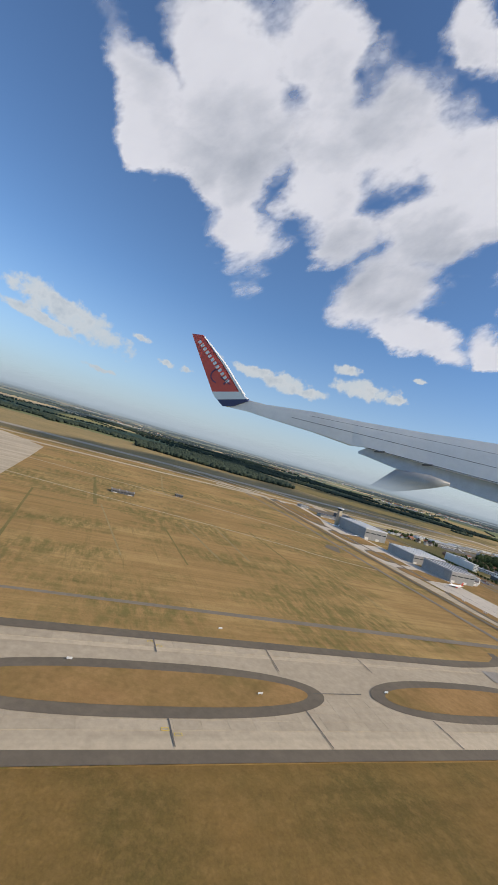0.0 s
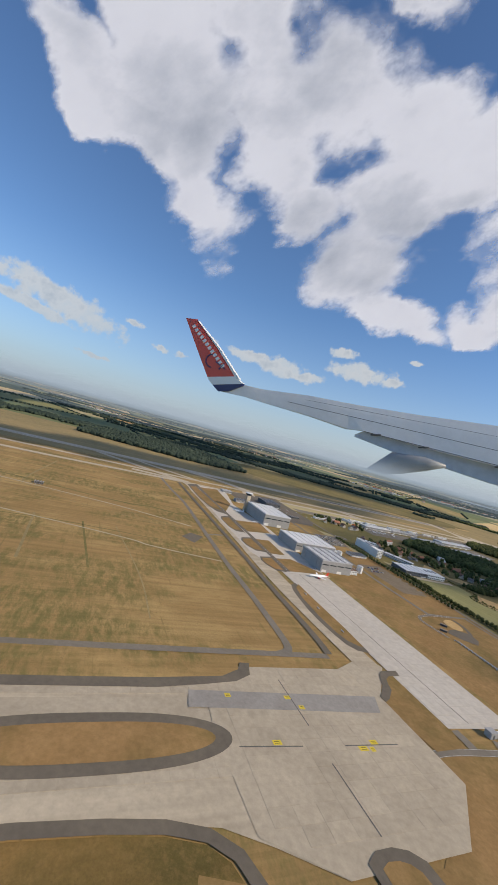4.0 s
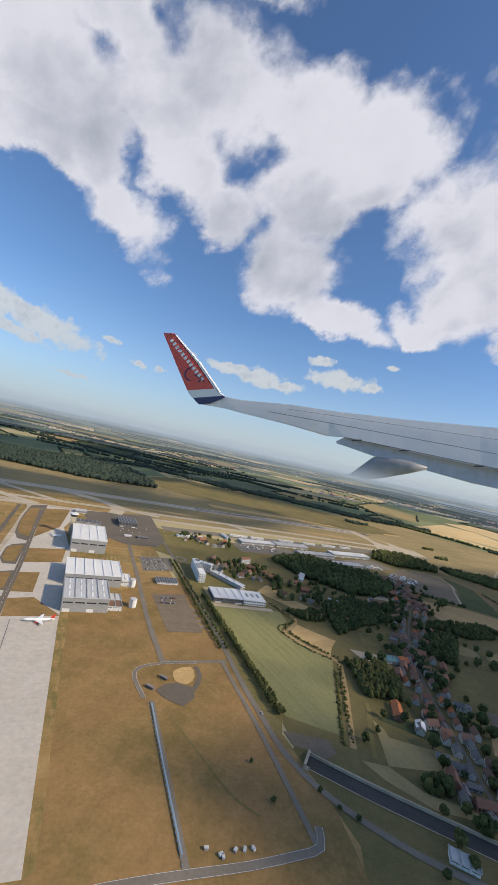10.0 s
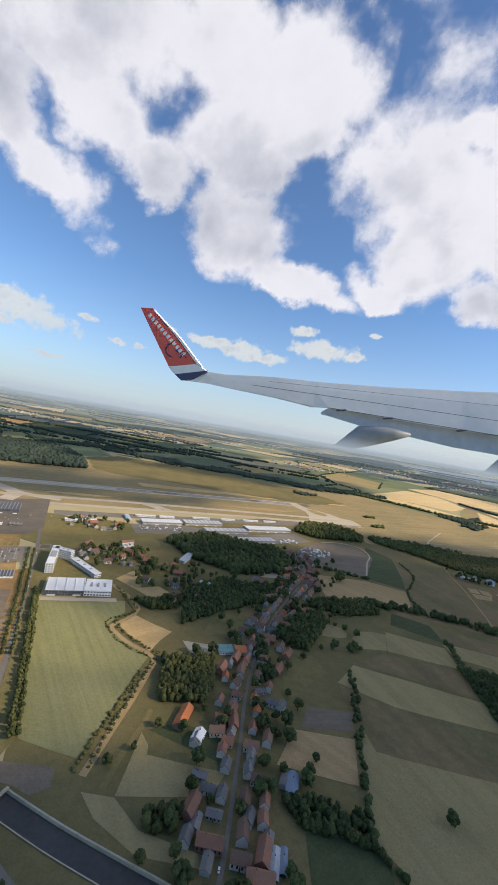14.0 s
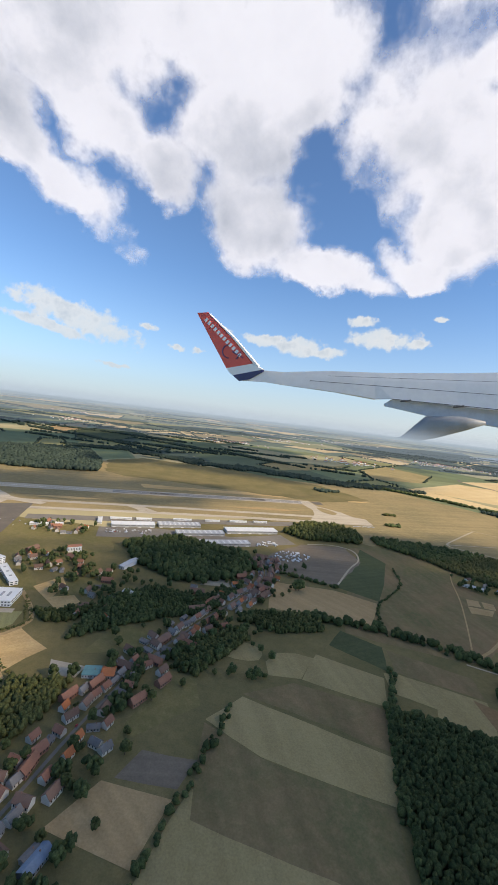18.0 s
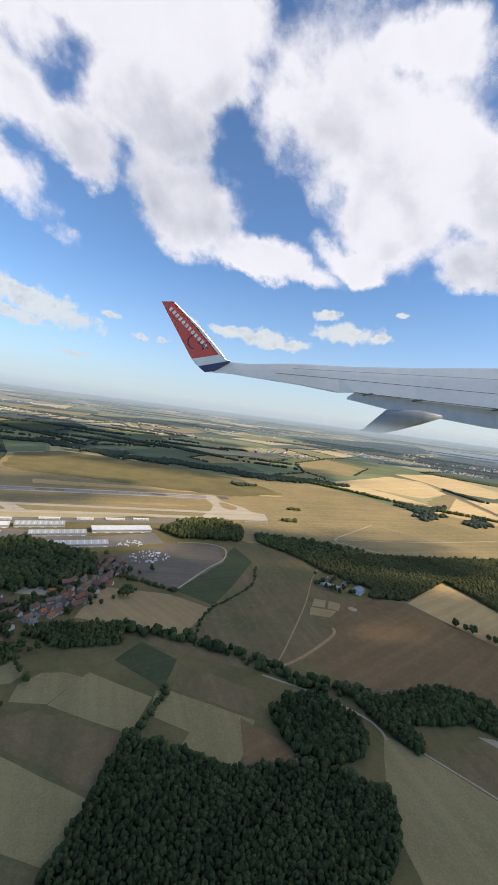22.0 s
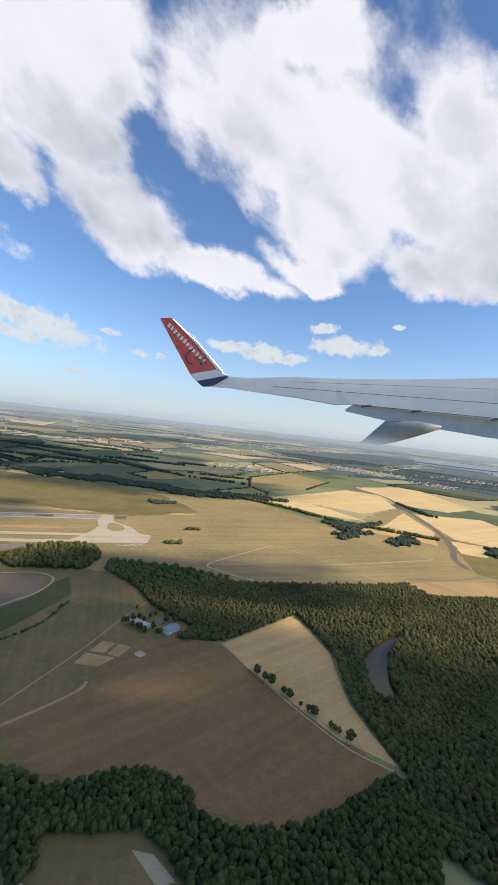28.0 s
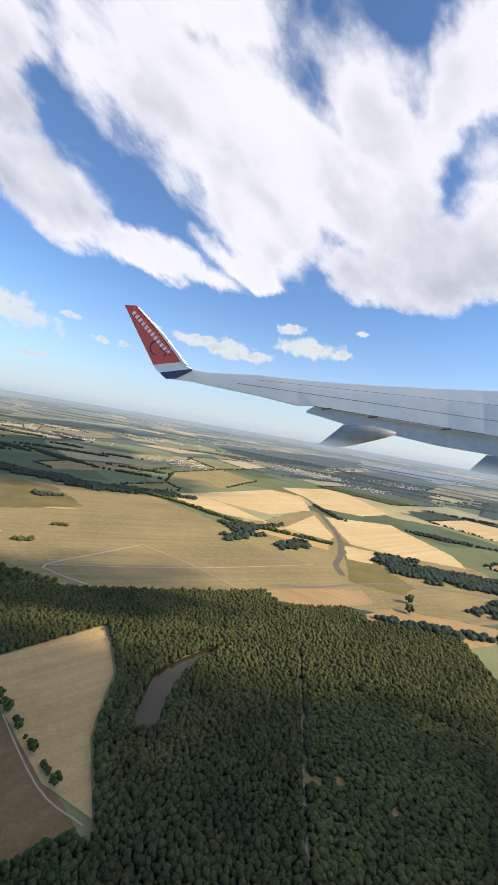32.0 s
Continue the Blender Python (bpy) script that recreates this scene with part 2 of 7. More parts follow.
M_orange = hard("orange_roof_tile", (0.52, 0.17, 0.065), (0.44, 0.145, 0.06), 0.9, 7.0, 0.85, 0.15)
M_browntile = hard("brown_roof_tile", (0.27, 0.155, 0.105), (0.22, 0.125, 0.09), 0.9, 7.0, 0.85, 0.35)
M_slate = hard("grey_slate_roof", (0.22, 0.20, 0.18), (0.27, 0.245, 0.22), 0.9, 7.0, 0.8, 0.3)
M_blueroof = hard("blue_grey_sheet_roof", (0.22, 0.27, 0.33), (0.19, 0.23, 0.28), 0.9, 5.0, 0.5, 0.1)
M_teal = hard("teal_sheet_roof", (0.15, 0.31, 0.28), (0.13, 0.27, 0.25), 0.9, 5.0, 0.5, 0.1)
M_render = hard("house_render", (0.70, 0.64, 0.55), (0.62, 0.56, 0.47), 1.5, 8.0, 0.9, 0.25)
M_brick = hard("brick_wall", (0.33, 0.17, 0.115), (0.27, 0.14, 0.10), 1.5, 8.0, 0.9, 0.25)
M_bark = hard("bark", (0.11, 0.08, 0.055), (0.08, 0.06, 0.04), 3.0, 12.0)
M_leaf = leaf("broad_leaves", (0.036, 0.052, 0.020), (0.095, 0.115, 0.045))
M_leaf2 = leaf("olive_leaves", (0.045, 0.058, 0.020), (0.12, 0.125, 0.048))
M_pine = leaf("pine_needles", (0.055, 0.064, 0.026), (0.095, 0.098, 0.042), 0.4)
# leaf green shifted towards blue, to put the haze of distance into the colour
M_farwood = leaf("far_woodland_hazed", (0.036, 0.054, 0.042), (0.055, 0.075, 0.058), 0.2)
M_scrub = leaf("dry_scrub", (0.09, 0.10, 0.035), (0.17, 0.16, 0.06))
M_tyre = hard("black_rubber", (0.02, 0.02, 0.02), (0.03, 0.03, 0.03), 2.0, 9.0)
M_car = [hard("car_paint_" + k, c, shade(c, 0.9), 1.0, 5.0, 0.3, 0.0, 0.6) for k, c in
         (("white", (0.75, 0.75, 0.74)), ("silver", (0.45, 0.46, 0.47)), ("black", (0.03, 0.03, 0.035)), ("red", (0.40, 0.03, 0.03)), ("blue", (0.05, 0.10, 0.30)))]
M_wing = hard("wing_grey_paint", (0.70, 0.70, 0.70), (0.65, 0.65, 0.66), 0.002, 0.012, 0.35, 0.0, 0.5)
M_wingdark = hard("flap_grey_paint", (0.50, 0.50, 0.51), (0.46, 0.46, 0.47), 0.002, 0.012, 0.4, 0.0, 0.5)
# wing grey darkened, so the shade under the wing is in the colour
M_fairing = hard("fairing_shaded_grey", (0.30, 0.305, 0.31), (0.27, 0.275, 0.28), 0.002, 0.012, 0.45, 0.0, 0.4)
M_red = hard("red_gloss_paint", (0.70, 0.085, 0.06), (0.65, 0.075, 0.055), 0.004, 0.05, 0.3, 0.0, 0.5)
M_navy = hard("navy_gloss_paint", (0.025, 0.035, 0.13), (0.02, 0.03, 0.11), 0.004, 0.05, 0.3, 0.0, 0.5)
M_wingwhite = hard("white_gloss_paint", (0.80, 0.80, 0.80), (0.76, 0.76, 0.76), 0.004, 0.05, 0.3, 0.0, 0.5)
M_planewhite = hard("aircraft_white", (0.82, 0.82, 0.81), (0.77, 0.77, 0.76), 0.4, 2.0, 0.3, 0.0, 0.5)
M_planered = hard("aircraft_red", (0.62, 0.06, 0.035), (0.58, 0.05, 0.03), 0.4, 2.0, 0.3, 0.0, 0.5)


def water_material(name, tone, rough):
    n = Net(name)
    return n.finish(tone, rough, 0, n.noise(2.0, 3.0), 0.01, 0.3)


# the pale base colour imitates sky reflected in the lake
M_lake = water_material("lake_water", (0.16, 0.19, 0.2), 0.3)
M_water = water_material("pond_water", (0.05, 0.042, 0.02), 0.12)


def country_material():
    """The open country out to the horizon: a quilt of crops, meadows and woods, without tracks."""
    n = Net("far_country")
    p = n.place()
    warp = n.n("VectorMath", )
    warp.operation = "ADD"
    soft = n.n("TexNoise", Scale=0.006, Detail=3.0, Vector=p)
    lift = n.n("VectorMath")
    lift.operation = "SCALE"
    n.put(lift.inputs[0], soft.outputs["Color"])
    n.put(lift.inputs["Scale"], 60.0)
    n.put(warp.inputs[0], p)
    n.put(warp.inputs[1], lift.outputs[0])
    turn = n.n("Mapping", Vector=warp.outputs[0], Rotation=(0, 0, radians(-24)), Scale=(0.010, 0.0115, 0.0))
    cell = n.n("TexVoronoi", Vector=turn.outputs[0], Scale=1.0, Randomness=0.9)
    cell.distance = "CHEBYCHEV"
    pick = n.n("SeparateColor", Color=cell.outputs["Color"])
    c = n.ramp(pick.outputs[0], (0.0, (0.11, 0.135, 0.08)), (0.18, (0.16, 0.19, 0.10)), (0.32, (0.22, 0.235, 0.12)), (0.45, (0.36, 0.32, 0.18)),
               (0.56, (0.46, 0.36, 0.18)), (0.68, (0.16, 0.18, 0.09)), (0.80, (0.25, 0.235, 0.12)), (0.9, (0.42, 0.35, 0.19)), (1.0, (0.12, 0.145, 0.08)))
    c.node.color_ramp.interpolation = "CONSTANT"
    c = n.mix(0.4, c, n.ramp(n.noise(0.03, 6.0, 0.65), (0.3, (0.3, 0.3, 0.3)), (0.7, (0.7, 0.7, 0.7))), "OVERLAY")
    # woods in a green paled towards the blue of haze
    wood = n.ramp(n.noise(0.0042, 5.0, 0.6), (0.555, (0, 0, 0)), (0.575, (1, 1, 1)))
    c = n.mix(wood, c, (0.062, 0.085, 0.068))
    return n.finish(c, 0.95, 0, n.noise(0.5, 4.0), 0.2, 0.08)


M_country = country_material()


# ---- building blocks ----
def link(name, bm_or_mesh, material, parent=None, label=""):
    if isinstance(bm_or_mesh, bmesh.types.BMesh):
        me = bpy.data.meshes.new(name)
        bm_or_mesh.to_mesh(me)
        bm_or_mesh.free()
    else:
        me = bm_or_mesh
    if not me.materials:
        me.materials.append(material)
    ob = new(name, me)
    if parent:
        ob.parent = parent
    if label:
        tagged(ob, label)
    return ob


part = link


def thing(name, m, label, category, group="", kind=""):
    ob = new(name)
    ob.matrix_basis = m
    return tagged(ob, label, category, group, kind)


def box(bm, x0, x1, y0, y1, z0, z1, bevel=0.0):
    v = [bm.verts.new((x, y, z)) for z in (z0, z1) for x, y in ((x0, y0), (x1, y0), (x1, y1), (x0, y1))]
    fs = [bm.faces.new([v[i] for i in q]) for q in ((3, 2, 1, 0), (4, 5, 6, 7), (0, 1, 5, 4), (1, 2, 6, 5), (2, 3, 7, 6), (3, 0, 4, 7))]
    if bevel:
        edges = list({e for f in fs for e in f.edges})
        bmesh.ops.bevel(bm, geom=edges, offset=bevel, segments=1, affect="EDGES")
    return v


def boxed(x0, x1, y0, y1, z0, z1, bevel=0.0):
    bm = bmesh.new()
    box(bm, x0, x1, y0, y1, z0, z1, bevel)
    return bm


def tube(bm, a, b, ra, rb, n=8):
    a, b = Vector(a), Vector(b)
    q = (b - a).to_track_quat("Z", "Y")
    rings = []
    for p, r in ((a, ra), (b, rb)):
        rings.append([bm.verts.new(p + q @ Vector((r * math.cos(2 * math.pi * i / n), r * math.sin(2 * math.pi * i / n), 0))) for i in range(n)])
    for i in range(n):
        bm.faces.new((rings[0][i], rings[0][(i + 1) % n], rings[1][(i + 1) % n], rings[1][i]))
    bm.faces.new(rings[0][::-1])
    bm.faces.new(rings[1])


def outline(pts, step=4.0, jitter=0.0, seed=0, closed=True):
    """A polygon's corners with points set between them, a little uneven."""
    rng = random.Random(seed)
    out = []
    n = len(pts)
    for i in range(n if closed else n - 1):
        a, b = Vector(pts[i]), Vector(pts[(i + 1) % n])
        k = max(1, int((b - a).length / step))
        for j in range(k):
            p = a.lerp(b, j / k)
            if jitter and j:
                p = p + Vector((rng.uniform(-jitter, jitter), rng.uniform(-jitter, jitter)))
            out.append(p)
    if not closed:
        out.append(Vector(pts[-1]))
    return out


def smooth_line(pts, step=1.5, closed=False):
    """A smooth curve through the points."""
    p = [Vector(q) for q in pts]
    n = len(p)
    out = []
    for i in range(n if closed else n - 1):
        a, b = p[i], p[(i + 1) % n]
        a0 = p[(i - 1) % n] if closed or i else a - (b - a)
        b1 = p[(i + 2) % n] if closed or i + 2 < n else b + (b - a)
        k = max(2, int((b - a).length / step))
        for j in range(k):
            s = j / k
            out.append(0.5 * (2 * a + (b - a0) * s + (2 * a0 - 5 * a + 4 * b - b1) * s * s + (3 * a - a0 - 3 * b + b1) * s ** 3))
    if not closed:
        out.append(p[-1])
    return out


SEED = [0]


def sheet(pts, z, thick=0.0):
    bm = bmesh.new()
    f = bm.faces.new([bm.verts.new((p[0], p[1], z)) for p in pts])
    if f.calc_area() and f.normal.z < 0:
        f.normal_flip()
    bm.normal_update()
    if f.normal.z < 0:
        f.normal_flip()
    if thick:
        r = bmesh.ops.extrude_face_region(bm, geom=[f])
        bmesh.ops.translate(bm, vec=(0, 0, -thick), verts=[v for v in r["geom"] if isinstance(v, bmesh.types.BMVert)])
        bm.normal_update()
        bmesh.ops.recalc_face_normals(bm, faces=bm.faces[:])
    return bm


def field(name, pts, material, label, z=0.03, jitter=0.25, category="field", curved=False):
    SEED[0] += 1
    pts = smooth_line(pts, 1.5, True) if curved else outline(pts, 3.0, jitter, SEED[0])
    return tagged(link(name, sheet(pts, z + SEED[0] * 0.00012), material), label, category, kind="structure")


def ribbon(pts, width, z, step=1.5, curved=True, thick=0.0):
    p = smooth_line(pts, step) if curved else [Vector(q) for q in pts]
    bm = bmesh.new()
    rows = []
    for i, q in enumerate(p):
        d = (p[min(i + 1, len(p) - 1)] - p[max(i - 1, 0)]).normalized()
        s = Vector((-d.y, d.x)) * width / 2
        rows.append([bm.verts.new((q.x + s.x * k, q.y + s.y * k, z)) for k in (1, -1)])
    for a, b in zip(rows, rows[1:]):
        bm.faces.new((a[0], a[1], b[1], b[0]))
    bm.normal_update()
    return bm


def road(name, pts, width, material, label, z=0.06, lines=False, category="road", curved=True, dash=False):
    ob = tagged(link(name, ribbon(pts, width, z, 1.5, curved), material), label, category, kind="structure")
    if lines:
        for s in (-0.44, 0.44):
            q = shifted(pts, s * width)
            part("edge_line", ribbon(q, 0.02, z + 0.012, 1.5, curved), M_white, ob)
    if dash:
        p = smooth_line(pts, 0.6)
        bm = bmesh.new()
        for a, b in list(zip(p, p[1:]))[::2]:
            d = (b - a).normalized()
            s = Vector((-d.y, d.x)) * 0.02
            b = a + d * 0.4
            bm.faces.new([bm.verts.new((q.x, q.y, z + 0.012)) for q in (a + s, a - s, b - s, b + s)])
        tagged(part("centre_dashes", bm, M_white, ob), kind="stuff")
    return ob


def shifted(pts, s):
    p = [Vector(q) for q in pts]
    out = []
    for i, q in enumerate(p):
        d = (p[min(i + 1, len(p) - 1)] - p[max(i - 1, 0)]).normalized()
        out.append((q.x - d.y * s, q.y + d.x * s))
    return out


def inside(x, y, poly):
    hit = False
    j = len(poly) - 1
    for i in range(len(poly)):
        (xi, yi), (xj, yj) = poly[i], poly[j]
        if (yi > y) != (yj > y) and x < (xj - xi) * (y - yi) / (yj - yi) + xi:
            hit = not hit
        j = i
    return hit


def blob(seed, rough=0.28, sub=2):
    """An uneven rounded clump as arrays of points and triangles."""
    bm = bmesh.new()
    bmesh.ops.create_icosphere(bm, subdivisions=sub, radius=1.0)
    off = Vector((seed * 7.3, seed * 3.1, seed * 1.7))
    for v in bm.verts:
        k = 1 + rough * noise.noise(v.co * 1.7 + off) * 2 + rough * 0.6 * noise.noise(v.co * 4.1 + off)
        v.co *= k
    bm.verts.index_update()
    vs = np.array([v.co[:] for v in bm.verts])
    fs = np.array([[v.index for v in f.verts] for f in bm.faces])
    bm.free()
    return vs, fs


BLOBS = [blob(i, 0.30, 1) for i in range(6)]
FINE = [blob(20 + i, 0.34, 2) for i in range(4)]


def join_blobs(items, shapes):
    """Many clumps (x, y, z, radius, height, turn, shape) in one mesh."""
    V, F, at = [], [], 0
    for x, y, z, r, h, a, k in items:
        vs, fs = shapes[k % len(shapes)]
        c, s = math.cos(a), math.sin(a)
        q = np.stack([(vs[:, 0] * c - vs[:, 1] * s) * r + x, (vs[:, 0] * s + vs[:, 1] * c) * r + y, vs[:, 2] * h + z], 1)
        V.append(q)
        F.append(fs + at)
        at += len(vs)
    me = bpy.data.meshes.new("foliage")
    V, F = np.concatenate(V), np.concatenate(F)
    me.from_pydata(V.tolist(), [], F.tolist())
    me.shade_smooth()
    return me


def woodland(name, poly, spacing, r, h, material, label, seed, shapes=None, keep=1.0, category="woodland", clear=()):
    """A wood as one mass of crowns standing on the ground."""
    rng = random.Random(seed)
    xs, ys = [p[0] for p in poly], [p[1] for p in poly]
    items = []
    y = min(ys)
    while y < max(ys):
        x = min(xs)
        while x < max(xs):
            px, py = x + rng.uniform(-0.5, 0.5) * spacing, y + rng.uniform(-0.5, 0.5) * spacing
            if inside(px, py, poly) and rng.random() < keep and not any(inside(px, py, q) for q in clear):
                k = rng.uniform(0.7, 1.25)
                hh = h * k * rng.uniform(0.85, 1.15)
                items.append((px, py, hh * 0.5, r * k, hh * 0.52, rng.uniform(0, 6.28), rng.randrange(99)))
            x += spacing
        y += spacing * 0.9
    ob = link(name, join_blobs(items, shapes or BLOBS), material)
    return tagged(ob, label, category, kind="stuff")


def hedge(name, pts, width, r, h, material, label, seed, step=0.8):
    rng = random.Random(seed)
    items = []
    for q in smooth_line(pts, step):
        for _ in range(max(1, int(width / r))):
            k = rng.uniform(0.55, 1.3)
            hh = h * k
            items.append((q.x + rng.uniform(-1, 1) * width / 2, q.y + rng.uniform(-1, 1) * width / 2, hh * 0.45, r * k, hh * 0.5, rng.uniform(0, 6), rng.randrange(99)))
    return tagged(link(name, join_blobs(items, BLOBS), material), label, "hedge", kind="stuff")


# ---- the sky's clouds: one broken sheet of cumulus, 190 m up ----
CLOUDS_NEAR = [
    (-60, 310, 160, 42, -88), (-95, 250, 120, 28, -104), (-61, 172, 34, 26, 164), (-15, 172, 40, 26, 62), (0, 255, 80, 44, 90), (25, 205, 60, 40, 101), (70, 205, 40, 34, 60),
    (75, 265, 70, 40, 90), (30, 300, 60, 34, 90), (80, 370, 120, 50, 85), (150, 455, 110, 60, 30), (110, 215, 46, 36, 100), (44, 148, 26, 14, 38), (230, 430, 70, 36, 50)]
CLOUDS_AHEAD = [
    (225, 315, 165, 60, 63), (251, 279, 82, 42, -141), (193, 208, 34, 22, 178), (327, 398, 110, 62, -147), (361, 340, 120, 84, 128),
    (286, 248, 80, 26, -135), (297, 215, 49, 24, -112), (292, 310, 110, 55, 57), (420, 250, 110, 60, 20)]
# out of view: placed and sized for the shade they cast on the land
CLOUDS_BEHIND = [(250, 78, 80, 24, 21), (322, 114, 150, 34, 20), (417, 20, 81, 81, 12), (452, 92, 70, 26, 20), (492, 83, 36, 13, 6), (398, -14, 56, 54, 0), (441, 16, 68, 58, 0), (486, 20, 62, 54, 0), (545, 22, 70, 40, 0), (640, 20, 60, 50, 0), (-260, 60, 90, 60, 30), (60, -260, 120, 60, 0)]
# small clouds near the horizon, as (x, height, half width, half height, tilt)
CLOUDS_LOW = [
    (-2250, 900, 660, 185, 14), (-2500, 760, 420, 70, 12), (-1565, 935, 130, 50, 0), (-1254, 743, 105, 48, 0), (-997, 742, 85, 45, 0), (-1865, 440, 190, 34, 5), (-200, 970, 340, 80, 4), (180, 940, 440, 125, 3),
    (540, 900, 220, 80, -4), (1155, 1100, 460, 140, 2), (900, 1290, 170, 80, 0), (1500, 1075, 220, 60, -4), (1710, 1345, 100, 36, 0), (1073, 494, 260, 55, 0), (2450, 560, 420, 75, 3), (-700, 1010, 120, 50, 8)]


def cloud_cover(n, p, ovals, flat, wobble, grain):
    """The thickness of the clouds: ovals joined softly, their edges broken up by noise. flat: x and y count, else x and z.
    The flat sheet's noise is laid out by bearing and height over the middle of the country, so that far billows stay as round as near ones."""
    def vec(op, a, b=None):
        node = n.n("VectorMath")
        node.operation = op
        n.put(node.inputs[0], a)
        if b is not None:
            n.put(node.inputs[1], b)
        return node.outputs[0]
    if flat:
        ray = vec("NORMALIZE", vec("SUBTRACT", p, (115, 33, 36)))
        grainy = vec("MULTIPLY", ray, (300, 300, 300))
    else:
        grainy = p
    swirl = n.n("TexNoise", Scale=0.5 / wobble, Detail=5.0, Roughness=0.58, Vector=grainy).outputs["Color"]
    shift = vec("MULTIPLY", vec("SUBTRACT", swirl, (0.5, 0.5, 0.5)), (2 * wobble,) * 3)
    if flat:
        bent = vec("ADD", grainy, shift)
        rise = n.math("DIVIDE", 154.0, n.math("MAXIMUM", n.n("SeparateXYZ", Vector=bent).outputs["Z"], 12.0))
        scaled = n.n("VectorMath")
        scaled.operation = "SCALE"
        n.put(scaled.inputs[0], bent)
        n.put(scaled.inputs["Scale"], rise)
        moved = vec("ADD", scaled.outputs[0], (115, 33, 36))
    else:
        moved = vec("ADD", p, shift)
    total = None
    for x, y, a, b, turn in ovals:
        if flat:
            at = n.n("Mapping", Vector=moved, Location=(x, y, 190), Rotation=(0, 0, radians(turn)), Scale=(a, b, 9000))
        else:
            at = n.n("Mapping", Vector=moved, Location=(x, 4700, y), Rotation=(0, radians(turn), 0), Scale=(a, 90000, b))
        at.vector_type = "TEXTURE"
        far = n.n("VectorMath")
        far.operation = "LENGTH"
        n.put(far.inputs[0], at.outputs[0])
        d = n.math("SUBTRACT", 1.0, far.outputs["Value"])
        total = d if total is None else n.math("SMOOTH_MAX", total, d, 0.15)
    big = n.noise(grain, 8.0, 0.56, grainy)
    body = n.math("ADD", total, n.math("MULTIPLY", n.math("SUBTRACT", big, 0.5), 1.9))
    cover = n.n("MapRange", Value=body, From_Min=-0.02, From_Max=0.42)
    cover.interpolation_type = "SMOOTHSTEP"
    # noise for the grey shading that is painted into the clouds
    broad = n.math("MULTIPLY", n.math("SUBTRACT", n.noise(grain * 0.75, 3.0, 0.5, vec("ADD", grainy, (90, 40, 10))), 0.5), 2.6)
    billow = n.math("MULTIPLY", n.math("SUBTRACT", n.noise(grain * 2.4, 6.0, 0.6, grainy), 0.5), 1.0)
    deep = n.math("ADD", n.math("MULTIPLY", n.math("MINIMUM", body, 0.6), 0.75), n.math("ADD", broad, billow))
    thick = n.n("MapRange", Value=deep, From_Min=0.05, From_Max=1.1)
    return cover.outputs[0], thick.outputs[0]


def cloud_material():
    n = Net("cumulus")
    cover, thick = cloud_cover(n, n.place(), CLOUDS_NEAR + CLOUDS_AHEAD + CLOUDS_BEHIND, True, 24, 0.019)
    # white edges and grey shaded bases are put into the cloud colour
    c = n.ramp(thick, (0.0, (0.93, 0.94, 0.935)), (0.35, (0.89, 0.90, 0.90)), (0.62, (0.73, 0.755, 0.77)), (1.0, (0.52, 0.56, 0.595)))
    thru = n.n("BsdfTranslucent", Color=c)
    back = n.n("BsdfDiffuse", Color=c)
    body_shader = n.n("MixShader", Fac=0.12)
    n.t.links.new(thru.outputs[0], body_shader.inputs[1])
    n.t.links.new(back.outputs[0], body_shader.inputs[2])
    mix = n.n("MixShader", Fac=n.math("MULTIPLY", cover, 0.96))
    n.t.links.new(n.n("BsdfTransparent").outputs[0], mix.inputs[1])
    n.t.links.new(body_shader.outputs[0], mix.inputs[2])
    n.t.links.new(mix.outputs[0], n.out.inputs["Surface"])
    n.t.nodes.remove(n.b)
    return n.m


def low_cloud_material():
    n = Net("far_cumulus_and_haze")
    cover, thick = cloud_cover(n, n.place(), CLOUDS_LOW, False, 55, 0.006)
    # the far clouds glow, with white and grey shading set by the ramp
    glow = n.n("Emission", Color=n.ramp(thick, (0.0, (0.76, 0.85, 0.95)), (0.4, (0.84, 0.89, 0.95)), (1.0, (0.58, 0.65, 0.74))), Strength=0.85)
    clouds = n.n("MixShader", Fac=n.math("MULTIPLY", cover, 0.8))
    n.t.links.new(n.n("BsdfTransparent").outputs[0], clouds.inputs[1])
    n.t.links.new(glow.outputs[0], clouds.inputs[2])
    # pale haze over the horizon, painted as a glow on the backdrop
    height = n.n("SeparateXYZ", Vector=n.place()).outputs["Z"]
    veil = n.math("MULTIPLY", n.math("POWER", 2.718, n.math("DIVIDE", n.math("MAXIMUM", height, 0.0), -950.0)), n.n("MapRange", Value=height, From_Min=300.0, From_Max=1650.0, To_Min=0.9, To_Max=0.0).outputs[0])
    # the painted haze is given a brighter colour on the sun's side
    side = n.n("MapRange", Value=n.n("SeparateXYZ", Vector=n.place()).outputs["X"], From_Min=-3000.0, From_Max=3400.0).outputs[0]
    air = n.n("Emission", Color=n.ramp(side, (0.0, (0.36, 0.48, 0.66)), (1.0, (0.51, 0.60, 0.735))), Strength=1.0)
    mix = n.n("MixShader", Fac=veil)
    n.t.links.new(clouds.outputs[0], mix.inputs[1])
    n.t.links.new(air.outputs[0], mix.inputs[2])
    n.t.links.new(mix.outputs[0], n.out.inputs["Surface"])
    n.t.nodes.remove(n.b)
    return n.m


cloud = link("clouds", sheet([(-1200, -500), (1200, -500), (1200, 900), (-1200, 900)], 190), cloud_material())
tagged(cloud, "broken white cumulus clouds with grey bases in a blue sky", "clouds", kind="structure")
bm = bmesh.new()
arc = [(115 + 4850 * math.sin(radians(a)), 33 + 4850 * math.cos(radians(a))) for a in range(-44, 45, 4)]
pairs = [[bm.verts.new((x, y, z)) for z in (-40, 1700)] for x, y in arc]
